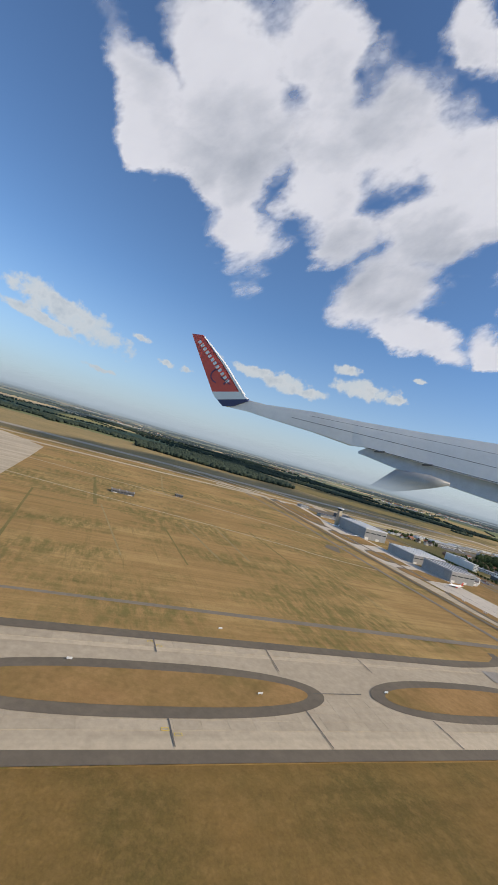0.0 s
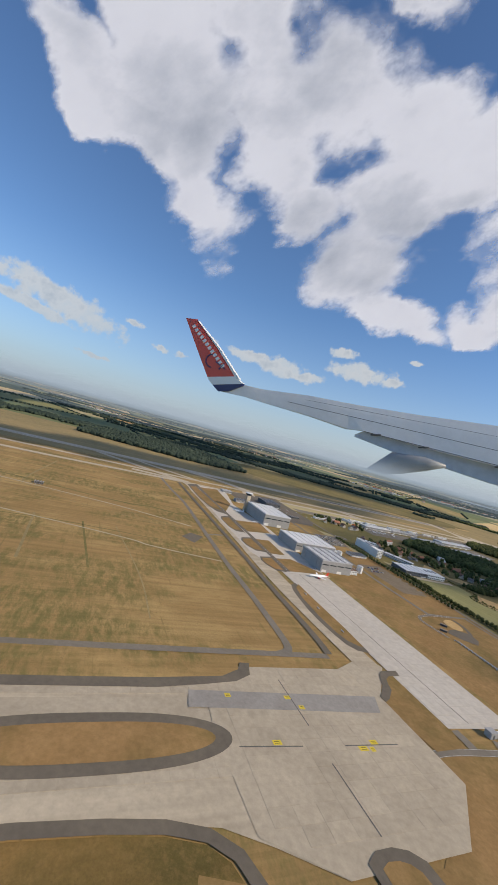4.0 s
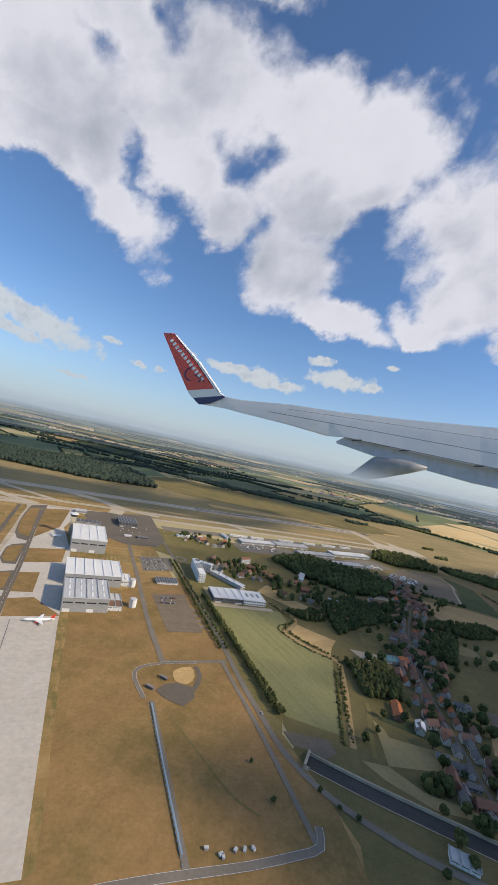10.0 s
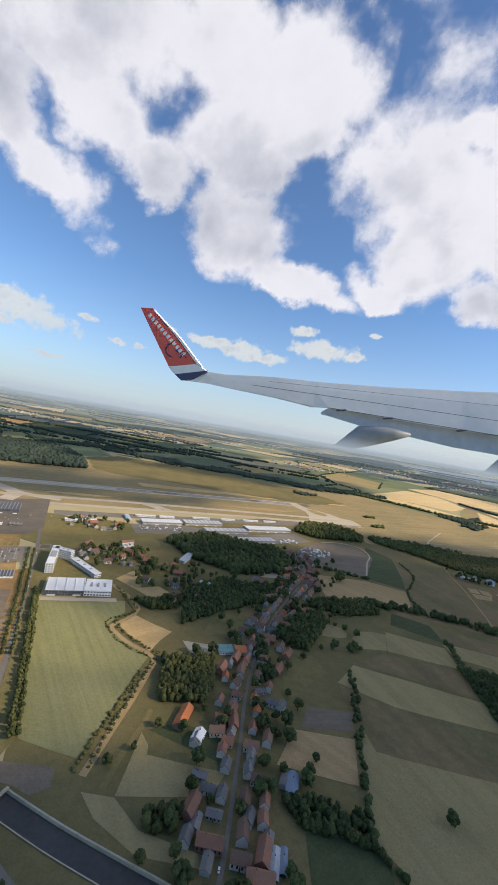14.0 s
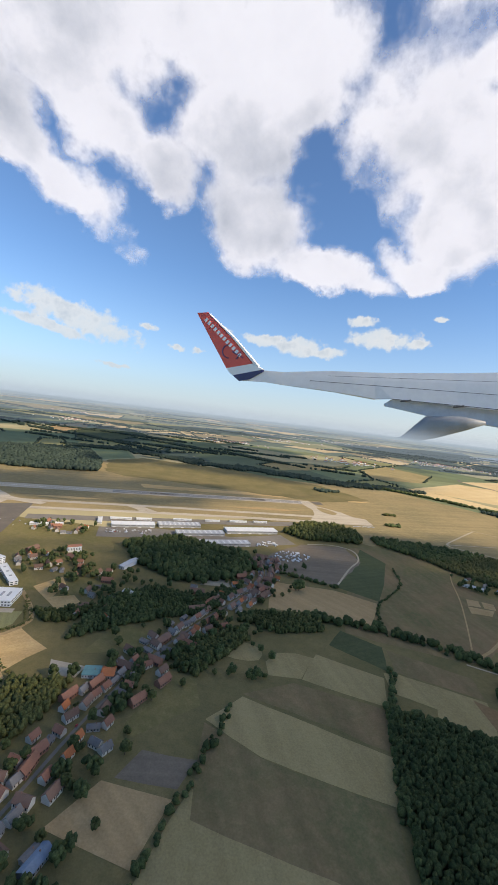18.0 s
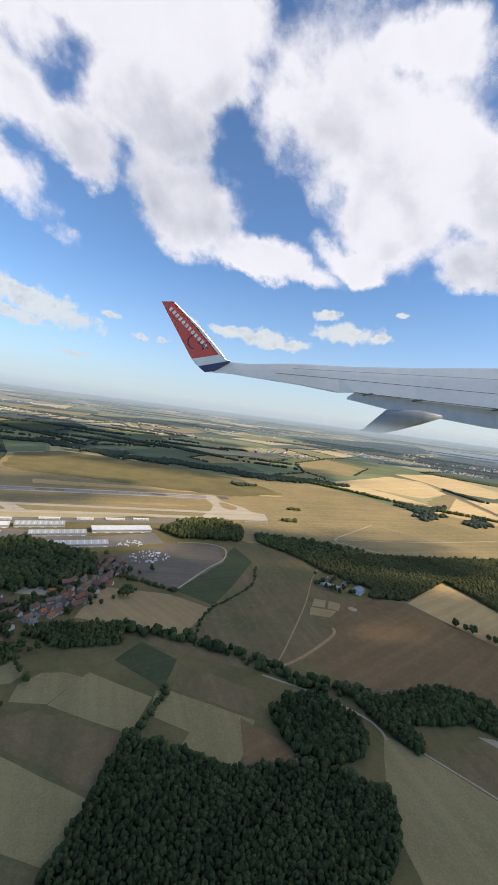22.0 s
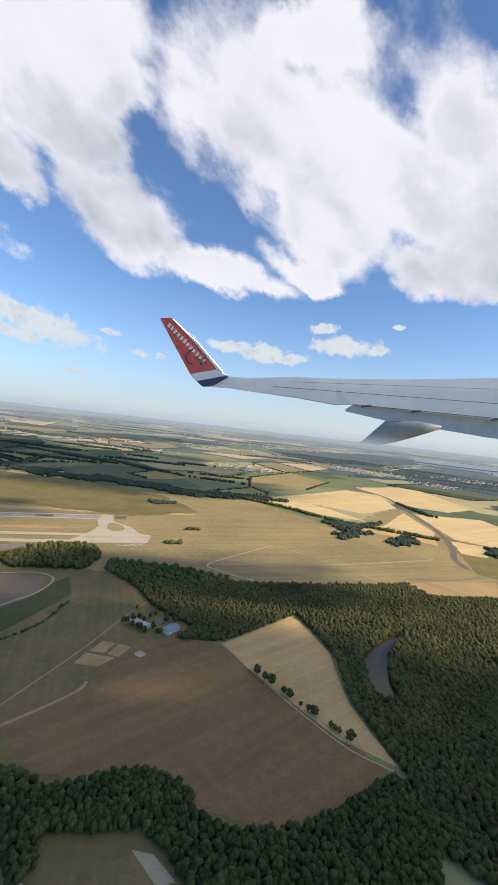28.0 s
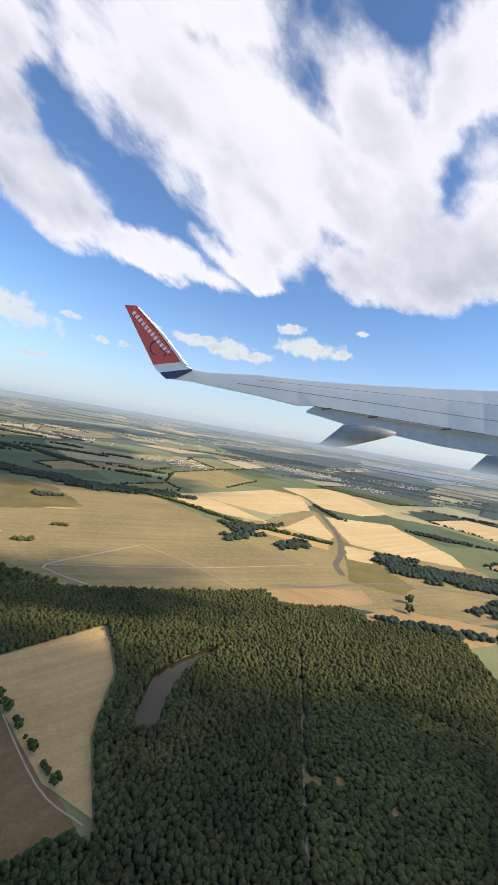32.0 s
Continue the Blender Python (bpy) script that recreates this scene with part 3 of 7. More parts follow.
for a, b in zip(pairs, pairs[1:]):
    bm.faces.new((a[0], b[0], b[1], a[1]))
tagged(link("backdrop_clouds", bm, low_cloud_material()), "glowing backdrop of small white clouds and pale haze above the horizon", "clouds", kind="structure")


# glowing backdrop under the horizon: woods with the blue haze painted into their colour
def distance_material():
    n = Net("blue_haze_glow")
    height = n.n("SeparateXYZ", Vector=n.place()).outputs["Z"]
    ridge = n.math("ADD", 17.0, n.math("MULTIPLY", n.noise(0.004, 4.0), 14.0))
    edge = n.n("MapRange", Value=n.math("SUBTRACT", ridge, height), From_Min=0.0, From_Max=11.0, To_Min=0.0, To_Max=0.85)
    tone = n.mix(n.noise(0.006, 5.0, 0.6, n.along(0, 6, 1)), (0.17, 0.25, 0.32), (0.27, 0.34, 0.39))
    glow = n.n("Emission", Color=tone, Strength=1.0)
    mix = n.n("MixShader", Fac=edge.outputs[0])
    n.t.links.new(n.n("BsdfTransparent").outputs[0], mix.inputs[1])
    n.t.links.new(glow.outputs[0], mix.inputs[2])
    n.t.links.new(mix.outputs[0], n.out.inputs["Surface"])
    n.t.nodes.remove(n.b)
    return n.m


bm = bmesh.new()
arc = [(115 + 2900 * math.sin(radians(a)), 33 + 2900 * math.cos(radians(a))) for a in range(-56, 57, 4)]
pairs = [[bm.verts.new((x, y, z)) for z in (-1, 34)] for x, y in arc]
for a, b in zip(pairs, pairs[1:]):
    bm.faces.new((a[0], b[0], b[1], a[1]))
tagged(link("backdrop_distance", bm, distance_material()), "glowing blue backdrop of hazed woods along the horizon", "backdrop", kind="structure")

# added see-through glowing sheets that imitate haze in front of the far country
def haze_glow_material(share, top):
    n = Net("haze_glow")
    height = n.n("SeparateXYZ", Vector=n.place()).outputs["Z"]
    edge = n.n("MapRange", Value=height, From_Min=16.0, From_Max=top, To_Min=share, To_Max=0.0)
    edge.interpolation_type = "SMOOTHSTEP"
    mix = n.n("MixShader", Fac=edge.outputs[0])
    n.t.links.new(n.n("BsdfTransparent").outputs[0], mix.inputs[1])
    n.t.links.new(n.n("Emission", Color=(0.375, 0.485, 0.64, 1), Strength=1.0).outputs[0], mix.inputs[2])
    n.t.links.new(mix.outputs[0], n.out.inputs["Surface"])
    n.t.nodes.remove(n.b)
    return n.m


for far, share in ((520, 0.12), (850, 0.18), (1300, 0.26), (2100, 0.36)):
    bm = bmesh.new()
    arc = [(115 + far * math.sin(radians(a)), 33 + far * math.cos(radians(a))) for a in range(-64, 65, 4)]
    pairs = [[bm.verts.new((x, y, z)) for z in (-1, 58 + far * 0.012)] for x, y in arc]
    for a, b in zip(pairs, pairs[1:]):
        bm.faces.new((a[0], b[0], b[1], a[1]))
    tagged(link("backdrop_haze", bm, haze_glow_material(share, 56 + far * 0.012)), "glowing sheet that imitates pale summer haze over the distance", "backdrop", kind="structure")

# ---- the aircraft's wing, seen against the sky ----
def wing():
    """Laid out in the plane across the line of sight: u to the right, v up, w towards the eye, in hundredths of its width."""
    far, focal = 4550.0, 698.9
    k = far / focal
    m = Matrix.Translation((115, 33, 36)) @ pose(0, 0, 0, TILT, LEAN, TURN) @ pose(0, 0, 0, 90 - 3.36, 5.31, -3.73) @ Matrix.Translation((0, 0, -far)) @ Matrix.Scale(k, 4) @ Matrix.Translation((-160, 110, 0)) @ Matrix.Rotation(radians(2.5), 4, "Z") @ Matrix.Translation((158, -116, 0))
    root = thing("aircraft_wing", m, "light grey airliner wing with a red upturned winglet", "aircraft wing")

    def P(x, y):
        return x - 441, 784 - y

    def loft(rows, close=True):
        """Rows of points (x, y, w) run along the span; neighbours are bridged."""
        bm = bmesh.new()
        vs = [[bm.verts.new((*P(x, y), w)) for x, y, w in r] for r in rows]
        n = len(vs[0])
        for a, b in zip(vs, vs[1:]):
            for i in range(n if close else n - 1):
                j = (i + 1) % n
                bm.faces.new((a[i], a[j], b[j], b[i]))
        if close:
            bm.faces.new(vs[0])
            bm.faces.new(vs[-1][::-1])
        bmesh.ops.recalc_face_normals(bm, faces=bm.faces[:])
        return bm

    def row(x, top, bottom, deep, lean=0.0):
        """One section: leading edge, crest, trailing edge and the lower side."""
        h = bottom - top
        return [(x, top + 0.8, -deep), (x + lean * 0.2, top, -deep * 0.7), (x + lean * 0.5, top + h * 0.3, -deep * 0.2), (x + lean, bottom - 1.0, deep * 0.6), (x + lean, bottom, deep * 0.5), (x, bottom - h * 0.2, -deep * 0.3)]

    part("wing_box", loft([row(330, 676, 682, 1), row(372, 669, 690, 2), row(403, 675.5, 699, 3), row(487, 684.5, 721, 5), row(556, 696, 742, 7), row(582, 700, 744.5, 8),
                           row(685, 713.5, 769.5, 10), row(818, 728, 799.5, 13), row(882, 734, 811.5, 15), row(1180, 762, 874, 20)]), M_wing, root)
    part("flap", loft([row(568, 751, 755, 2), row(583, 744, 760, 4), row(632, 756, 778, 5), row(719, 776.5, 803, 6), row(799, 794, 827, 7), row(882, 811, 846, 8), row(1180, 873, 925, 10)]), M_wingdark, root, "extended grey trailing edge flap")
    part("aileron", loft([row(405, 695, 699.5, 1), row(487, 714, 721.5, 2), row(554, 733, 742.5, 3)]), M_wing, root)
    part("spoiler", loft([row(600, 727, 746, 2), row(700, 741, 768, 2.5), row(820, 757, 795, 3)]), M_wing, root)
    # flap track fairings: pointed pods under the trailing edge
    for tip, top, low in (((578, 820), [(590, 809), (633, 779), (690, 786), (725, 798)], [(586, 822.5), (647, 817), (690, 810), (725, 803)]),
                          ((816, 904), [(832, 888), (884, 848), (950, 858), (990, 872)], [(826, 909.5), (890, 899), (950, 890), (990, 880)])):
        rows = [[(tip[0] + 1.5 * math.cos(a), tip[1] - 3 + 7 * math.sin(a), 14) for a in [2 * math.pi * i / 12 for i in range(12)]]]
        for (x0, y0), (x1, y1), deep in zip(top, low, (3, 8, 8, 4)):
            cx, cy, ry = (x0 + x1) / 2, (y0 + y1) / 2, (y1 - y0) / 2
            rows.append([(cx + (x1 - x0) / 2 * math.sin(a), cy + ry * math.sin(a), 14 + deep * math.cos(a)) for a in [2 * math.pi * i / 12 for i in range(12)]])
        bm = loft(rows)
        for f in bm.faces:
            f.smooth = True
        part("flap_track_fairing", bm, M_fairing, root, "smooth grey pointed fairing")
    # seams and hinges of the trailing edge
    for a, b, wide in (((449, 696.5), (1180, 845), 0.7), ((480, 692), (1180, 806), 0.4), ((583, 744.5), (882, 811), 0.9), ((882, 811), (1180, 873), 0.9)):
        bm = bmesh.new()
        tube(bm, (*P(*a), 7), (*P(*b), 12), wide * 0.6, wide * 0.7, 6)
        part("panel_seam", bm, M_dark_clad, root)
    for x, y in ((604, 750), (686, 769), (815, 798)):
        part("flap_hinge", boxed(x - 441 - 9, x - 441 + 9, 784 - y - 1.5, 784 - y + 1.5, 12, 16, 0.8), M_dark_clad, root)
    # winglet, in bands
    def band(name, left, right, material, label=""):
        rows = [[(xa, ya, -2), (xa, ya, 3), (xb - 3, yb, 3), (xb, yb, 0), (xb - 3, yb, -2)] for (xa, ya), (xb, yb) in zip(left, right)]
        return part(name, loft(rows), material, root, label)
    fin = band("winglet", [(261, 550), (283, 605), (304, 656)], [(282, 552), (322, 605), (354, 654)], M_red, "red winglet with white lettering")
    band("winglet_leading_edge", [(281.5, 552), (321, 605), (353, 654)], [(286, 555), (328, 605), (365, 660)], M_wingwhite, "bright metal leading edge")
    band("winglet_white_band", [(304, 656.2), (309, 665), (314, 670)], [(355, 654), (366, 663), (372, 667)], M_wingwhite, "white band")
    band("winglet_navy_band", [(314, 670), (319, 676), (325, 682)], [(372, 667), (370, 671), (345, 681)], M_navy, "navy blue band")
    # white lettering stands for the airline's mark as plain bars, and a dark swoosh
    ax, ay, bx, by = 275, 563, 334, 640
    for i in range(12):
        s = i / 12
        cx, cy = ax + (bx - ax) * s, ay + (by - ay) * s
        bm = bmesh.new()
        box(bm, -2.6, 2.6, -3.4, 3.4, 3.1, 4.2)
        bmesh.ops.transform(bm, matrix=Matrix.Translation((*P(cx + 1.5, cy + 2), 0)) @ Matrix.Rotation(math.atan2(-(by - ay), bx - ax), 4, "Z"), verts=bm.verts[:])
        link("letter_bar", bm, M_wingwhite, fin)
    bm = bmesh.new()
    ring = [(312 + 12 * math.cos(a), 627 + 12 * math.sin(a)) for a in [radians(100 + 12 * i) for i in range(15)]]
    for a, b in zip(ring, ring[1:]):
        tube(bm, (*P(*a), 3.5), (*P(*b), 3.5), 1.0, 1.0, 6)
    for a, b in (((318, 628), (336, 642)), ((324, 642), (334, 630))):
        tube(bm, (*P(*a), 3.5), (*P(*b), 3.5), 1.2, 0.8, 6)
    link("dark_emblem", bm, M_navy, fin)
    # the root lies nearer to the eye than the tip
    for o in root.children_recursive:
        for v in o.data.vertices:
            w = v.co.z + 0.2 * (v.co.x + 180)
            s = (focal - w) / focal
            v.co = (v.co.x * s, v.co.y * s, w)
    return root


wing()


# ---- the ground ----
ground = tagged(link("ground", sheet(outline([(-4900, -900), (4900, -900), (4900, 4990), (-4900, 4990)], 700), 0.0), M_country), "flat farmland of fields and woods reaching the horizon", "ground", kind="structure")

U = Vector((0.933, 0.360))        # along the runways
W = Vector((-0.360, 0.933))       # across them


def strip(name, a, b, width, material, label, z, category="runway"):
    return road(name, [a, b], width, material, label, z, False, category, False)


# airfield grass between the camera's side and the runways
field("airfield_grass_south", [(-260, -60), (-40, -20), (30, 12), (80, 30), (84, 52), (62, 100), (40, 150), (24, 168), (-140, 104), (-300, 40)], M_dry, "dry tan grass of the airfield with green patches", 0.03, 0, "grass")
field("airfield_grass_north", [(-420, 30), (30, 150), (150, 196), (200, 170), (254, 193), (275, 217), (232, 253), (197, 291), (138, 272), (60, 282), (-420, 110)], M_airfield, "dry yellow grass round the runway ends", 0.02, 0.5, "grass")
field("dry_meadow", [(50, 36), (86, 38), (84, 48), (82.6, 55.4), (79.2, 60.6), (77.2, 64.6), (74.2, 72), (70.6, 83), (62, 106), (56, 100), (47, 82), (60, 46)], M_dry2, "sun-burnt brown meadow beside the apron", 0.04, 0.1, "grass")
field("avenue_verge", [(60, 113), (63.5, 105), (68.8, 94.5), (79.2, 66.7), (78.6, 62.4), (75.6, 68.6), (71.2, 82.6), (65, 99.8)], M_verge, "dull green verge under the avenue trees", 0.043, 0, "verge")
field("hotel_grounds", [(58.8, 117), (62, 119.5), (70, 115.5), (80.5, 106), (77.6, 104), (66.6, 103), (68.8, 94.6), (64.4, 102.4)], M_verge, "dull grass and paving round the hotel", 0.0445, 0, "verge")
field("village_meadows", [(66, 30), (120, 40), (200, 70), (214, 100), (172, 104), (158, 165), (118, 182), (66, 140), (80, 62)], M_meadow, "dull green meadows and gardens round the village", 0.025, 0.5, "grass")
field("terminal_verge", [(36, 118), (44, 144), (76, 147), (84, 130), (72, 112), (62, 117), (50, 122)], M_verge, "dull dry grass round the old terminal", 0.0275, 0.5, "grass")
field("farm_meadow", [(138, 108), (147, 160), (157, 167), (172, 160), (190, 143), (178, 130), (172, 117), (160, 104)], M_fallow, "dull brown meadow round the farm", 0.03, 0.4, "grass")
field("junction_pasture", [(238, 180), (262, 188), (304, 196), (306, 240), (262, 264), (228, 258)], M_airfield, "dry yellow pasture by the country road", 0.009, 0.5, "grass")

# runways and their taxiways, all on one bearing
RUNWAY = [(-420, 21.8), (3.9, 173.5), (56, 192.4), (119, 216.2), (139.5, 223.2)]
road("runway", RUNWAY, 7.4, M_runway, "grey asphalt runway with pale edges", 0.06, False, "runway", False)
for s in (-3.1, 3.1):
    road("runway_edge", shifted(RUNWAY, s), 1.0, M_concrete, "pale concrete edge of the runway", 0.068, False, "runway", False)
road("runway_concrete", [(-420, 21.8), (3.9, 173.5), (56, 192.4)], 6.4, M_concrete, "pale concrete end of the runway", 0.072, False, "runway", False)
road("runway_centre_line", RUNWAY, 0.12, M_white, "white painted centre line", 0.08, False, "marking", False)
for a, b, wide in (((62, 194.6), (118, 215.8), 0.7), ((70, 197.6), (80, 201.4), 2.6), ((112, 213.6), (118, 215.9), 3.0)):
    road("tyre_marks", [a, b], wide, M_shoulder, "dark rubber marks on the runway", 0.076, False, "marking", False)
road("taxiway_inner", [(-420, -8), (-30, 137.5), (19.1, 155.2), (36.9, 161.8), (72.9, 175.0), (112.6, 188.3), (146, 198.8)], 2.8, M_concrete, "pale concrete taxiway beside the runway", 0.066, False, "taxiway", False)
road("taxiway_outer", [(-420, -22), (-30, 124), (3, 139), (24.9, 147.4), (51.6, 157.3), (75.4, 166.6), (112, 179.6), (135, 187.0), (161, 195.6)], 3.0, M_concrete, "pale concrete taxiway along the aprons", 0.07, False, "taxiway", False)
for pts, wide in (([(4, 172), (17.6, 169.6), (26.3, 165.6), (31.5, 160.6), (33.0, 151.5)], 4.6), ([(72.9, 175.1), (77.6, 171.8), (82, 169)], 2.4), ([(70, 174), (76, 170.5), (78, 167.6)], 2.4), ([(27, 164), (36, 161.5), (46, 161)], 3.4),
                  ([(-30, 160), (-12, 152), (2, 146), (11, 143.6)], 3.0), ([(-17, 165), (0, 158), (14, 153)], 2.6)):
    SEED[0] += 1
    road("taxiway_link", pts, wide, M_concrete, "pale concrete taxiway link", 0.068 + SEED[0] * 0.003, False, "taxiway")
field("runway_end_pad", [(134.5, 226.2), (138.8, 226.8), (141.9, 217.9), (152.1, 211.4), (156.1, 205.4), (161.4, 204.2), (162.4, 195.0), (146, 189.6), (137, 188.4), (139.6, 201.2), (139.4, 209), (135.6, 217)], M_concrete, "pale concrete pad at the runway end", 0.07, 0, "taxiway")
field("runway_end_island", [(141.8, 215.2), (147.3, 213.0), (149.9, 207.7), (147.5, 204.2), (143.4, 207.2)], M_airfield, "dry grass island at the runway end", 0.1, 0, "island", True)
field("runway_end_stub", [(139.4, 226.9), (144.2, 228.1), (145.6, 222.6), (141.6, 221.2)], M_shoulder, "dark asphalt stub behind the runway end", 0.075, 0, "runway")
field("dry_stripe", [(60, 214), (95, 224), (150, 243), (176, 246), (150, 236), (100, 219), (64, 207)], M_sand, "bleached dry grass stripe along the runway", 0.04, 0.8, "grass")
field("dry_stripe", [(34, 168.6), (50, 171.4), (60, 177.6), (46, 174.6)], M_sand, "bleached dry grass patch between the taxiways", 0.04, 0.4, "grass")
field("dry_stripe", [(98, 190.5), (128, 200.0), (136, 205), (116, 199.4)], M_tan, "bleached dry grass patch between the taxiways", 0.04, 0.4, "grass")

# the taxiways below the first stretch
strip("taxiway_shoulder", (-120, -22.0), (36, 38.5), 10.6, M_shoulder, "dark asphalt shoulder of the two taxiways", 0.05, "shoulder")
strip("taxiway_middle", (-120, -22.0), (36, 38.9), 8.6, M_slab, "pale concrete between the two taxiways", 0.056, "taxiway")
strip("taxiway_north", (-120, -18.2), (32, 41.2), 2.9, M_concrete, "pale concrete taxiway", 0.07, "taxiway")
strip("taxiway_south", (-120, -25.9), (38, 36.0), 2.9, M_concrete, "pale concrete taxiway", 0.07, "taxiway")


def island(cx, cy, long, wide):
    rim = [Vector((cx, cy)) + U * long * math.cos(a) * (abs(math.cos(a)) ** -0.25 if abs(math.cos(a)) > 0.01 else 1) + W * wide * math.sin(a) for a in [2 * math.pi * i / 48 for i in range(48)]]
    inner = [Vector((cx, cy)) + U * (p - Vector((cx, cy))).dot(U) * (long - 1.25) / long + W * (p - Vector((cx, cy))).dot(W) * (wide - 0.85) / wide for p in rim]
    a = tagged(link("grass_island", sheet(rim, 0.1), M_shoulder), "oval traffic island with a dark asphalt rim and dry grass", "island", "grass islands between the taxiways", "structure")
    link("grass", sheet(inner, 0.112), M_dry2, a)


for cx, cy, long in ((22.2, 31.6, 9.7), (-1.4, 22.6, 11.4), (-32, 10.8, 15), (-68, -3.2, 16)):
    island(cx, cy, long, 2.4)

field("taxiway_south_side", [(-120, -26.3), (10.3, 22.2), (21, 26.1), (25.1, 27.4), (31, 28.5), (34, 28.2), (38, 27.5), (38, 33), (34, 34), (-120, -25)], M_concrete, "pale concrete along the taxiway's south side", 0.0655, 0, "taxiway")
road("taxiway_shoulder", [(-120, -26.6), (-60, -4.3), (-20, 10.55), (0, 18), (10.4, 21.85), (16, 23.9), (21, 25.75), (25, 27.0), (28, 27.75), (30.3, 27.9), (32, 27.3), (33.2, 26.0)], 0.8, M_shoulder, "dark asphalt shoulder along the taxiway", 0.117, False, "shoulder", False)
field("taxiway_shoulder", [(-40, 13.3), (21.0, 36.5), (25.2, 38.1), (28.9, 40.0), (31.4, 41.4), (32.6, 42.8), (32.5, 44.6), (31.6, 44.3), (31.5, 43.2), (30.1, 41.6), (24.8, 39.2), (20.6, 37.5), (-40, 14.2)], M_shoulder, "dark asphalt shoulder along the taxiway", 0.105, 0, "shoulder")
field("taxiway_grass", [(-40, 14.2), (20.6, 37.5), (24.8, 39.2), (30.1, 41.6), (31.5, 43.2), (31.4, 45.2), (20, 41.2), (-40, 19)], M_dry, "dry grass beside the taxiway", 0.102, 0, "grass")
field("taxiway_south_grass", [(-120, -27.1), (-60, -4.8), (-20, 10.05), (0, 17.55), (10.4, 21.4), (16, 23.4), (21, 25.3), (25, 26.55), (28, 27.3), (30.3, 27.45), (31.6, 26.9), (32.8, 25.6), (37, 26.2), (36, 8), (-40, -22), (-120, -60)], M_rank, "rank olive brown grass below the taxiway", 0.05, 0, "grass")
strip("airfield_service_road", (-90, -0.5), (41.5, 50.0), 0.9, M_asphalt, "narrow grey service road in the grass", 0.065, "road")

# the big apron, the ramp and the taxiway that leads to the hangars
apron = tagged(link("apron", sheet(outline([(28, 42.2), (42, 47.8), (45, 51.0), (46.2, 51.8), (47.8, 50.6), (45.6, 44.8), (49.2, 36.4), (46.5, 31.0), (38, 27.5), (33, 28.5), (30, 35)], 3.0), 0.09), M_slab), "wide pale concrete apron with yellow stand marks", "apron", kind="structure")
ramp = tagged(link("ramp", sheet([(38.6, 74.2), (51.2, 42.7), (59.4, 45.4), (47.3, 77.6)], 0.092), M_rampslab), "long pale concrete ramp in front of the hangars", "apron", kind="structure")
road("taxiway_hangars", [(-8, 140), (9.5, 142), (17, 126), (24.5, 106), (31, 88), (36.2, 73), (41, 61), (46, 50)], 3.2, M_concrete, "pale concrete taxiway leading past the hangars", 0.097, False, "taxiway")
road("taxiway_shoulder", [(8.8, 138), (17.6, 114.5), (27.3, 89.2), (36.3, 65.2), (40.4, 54.4), (41.6, 50.4)], 0.95, M_shoulder, "dark asphalt shoulder", 0.102, False, "shoulder")
field("hangar_forecourt", [(13.0, 141.5), (24, 146), (28, 124), (36.4, 108), (38.3, 103), (46.4, 80.4), (47.3, 77.6), (38.6, 74.2), (33, 81), (24.5, 104)], M_rampslab, "pale concrete forecourt before the hangar doors", 0.103, 0, "apron")
for rim, grass in (([(12.1, 138.0), (15.2, 128.6), (18.3, 120.4), (21.4, 113.4), (23.7, 109.9), (26.4, 109.6), (14.6, 142.4)], True), ([(15.2, 139.0), (21.3, 144.2), (27.1, 123.7), (26.4, 111.6)], False), ([(25.8, 103.9), (25.9, 101.6), (26.7, 99.4), (27.9, 96.3), (29.6, 94.1), (31.5, 94.8), (27.5, 106.0)], True), ([(29.0, 104.0), (35.5, 108.0), (38.0, 99.9), (32.3, 96.0)], False),
                   ([(31.2, 89.3), (31.2, 87.2), (32.2, 84.9), (34.0, 83.0), (36.0, 83.7), (33.2, 91.2)], True), ([(34.1, 91.2), (37.1, 92.9), (40.0, 84.7), (37.0, 83.4)], False), ([(34.9, 79.4), (35.0, 77.8), (35.8, 76.2), (37.4, 74.4), (39.2, 75.0), (37.0, 81.0)], True), ([(37.9, 81.1), (41.0, 83.1), (47.0, 79.0), (40.1, 75.6)], False)):
    if grass:
        c = Vector((sum(p[0] for p in rim) / len(rim), sum(p[1] for p in rim) / len(rim)))
        edge = tagged(link("grass_island", sheet([c + (Vector(p) - c) * 1.1 for p in rim], 0.122), M_shoulder), "dark-rimmed grass island before the hangars", "island", "grass islands before the hangars", "structure")
        link("grass", sheet([c + (Vector(p) - c) * 0.86 for p in rim], 0.134), M_dry2, edge)
    else:
        field("grass_plot", rim, M_dry2, "dry grass plot before the hangars", 0.118, 0.0, "grass")
road("hangar_service_road", [(14.4, 140.2), (27.4, 107.6), (33.6, 91.6), (37.2, 81.7), (39.7, 75.2)], 0.9, M_shoulder, "dark service road with yellow dashes before the hangars", 0.14, False, "road", True, True)
field("ramp_island", [(40.6, 70.9), (39.5, 69.2), (39.5, 67.2), (39.9, 65.2), (41.0, 61.0), (42.1, 58.2), (43.4, 55.6), (44.5, 53.8), (45.7, 53.0), (47.2, 53.2), (45.7, 58.0), (43.2, 64.4)], M_shoulder, "dark-rimmed grass island beside the ramp", 0.1, 0, "island")
field("ramp_island_grass", [(40.8, 70.2), (40.2, 68.4), (40.7, 64.9), (42.3, 60.0), (43.9, 56.3), (44.9, 54.9), (46.2, 54.2), (46.8, 54.3), (45.5, 58.1), (43.0, 64.4)], M_dry2, "dry grass of the island", 0.115, 0, "grass")
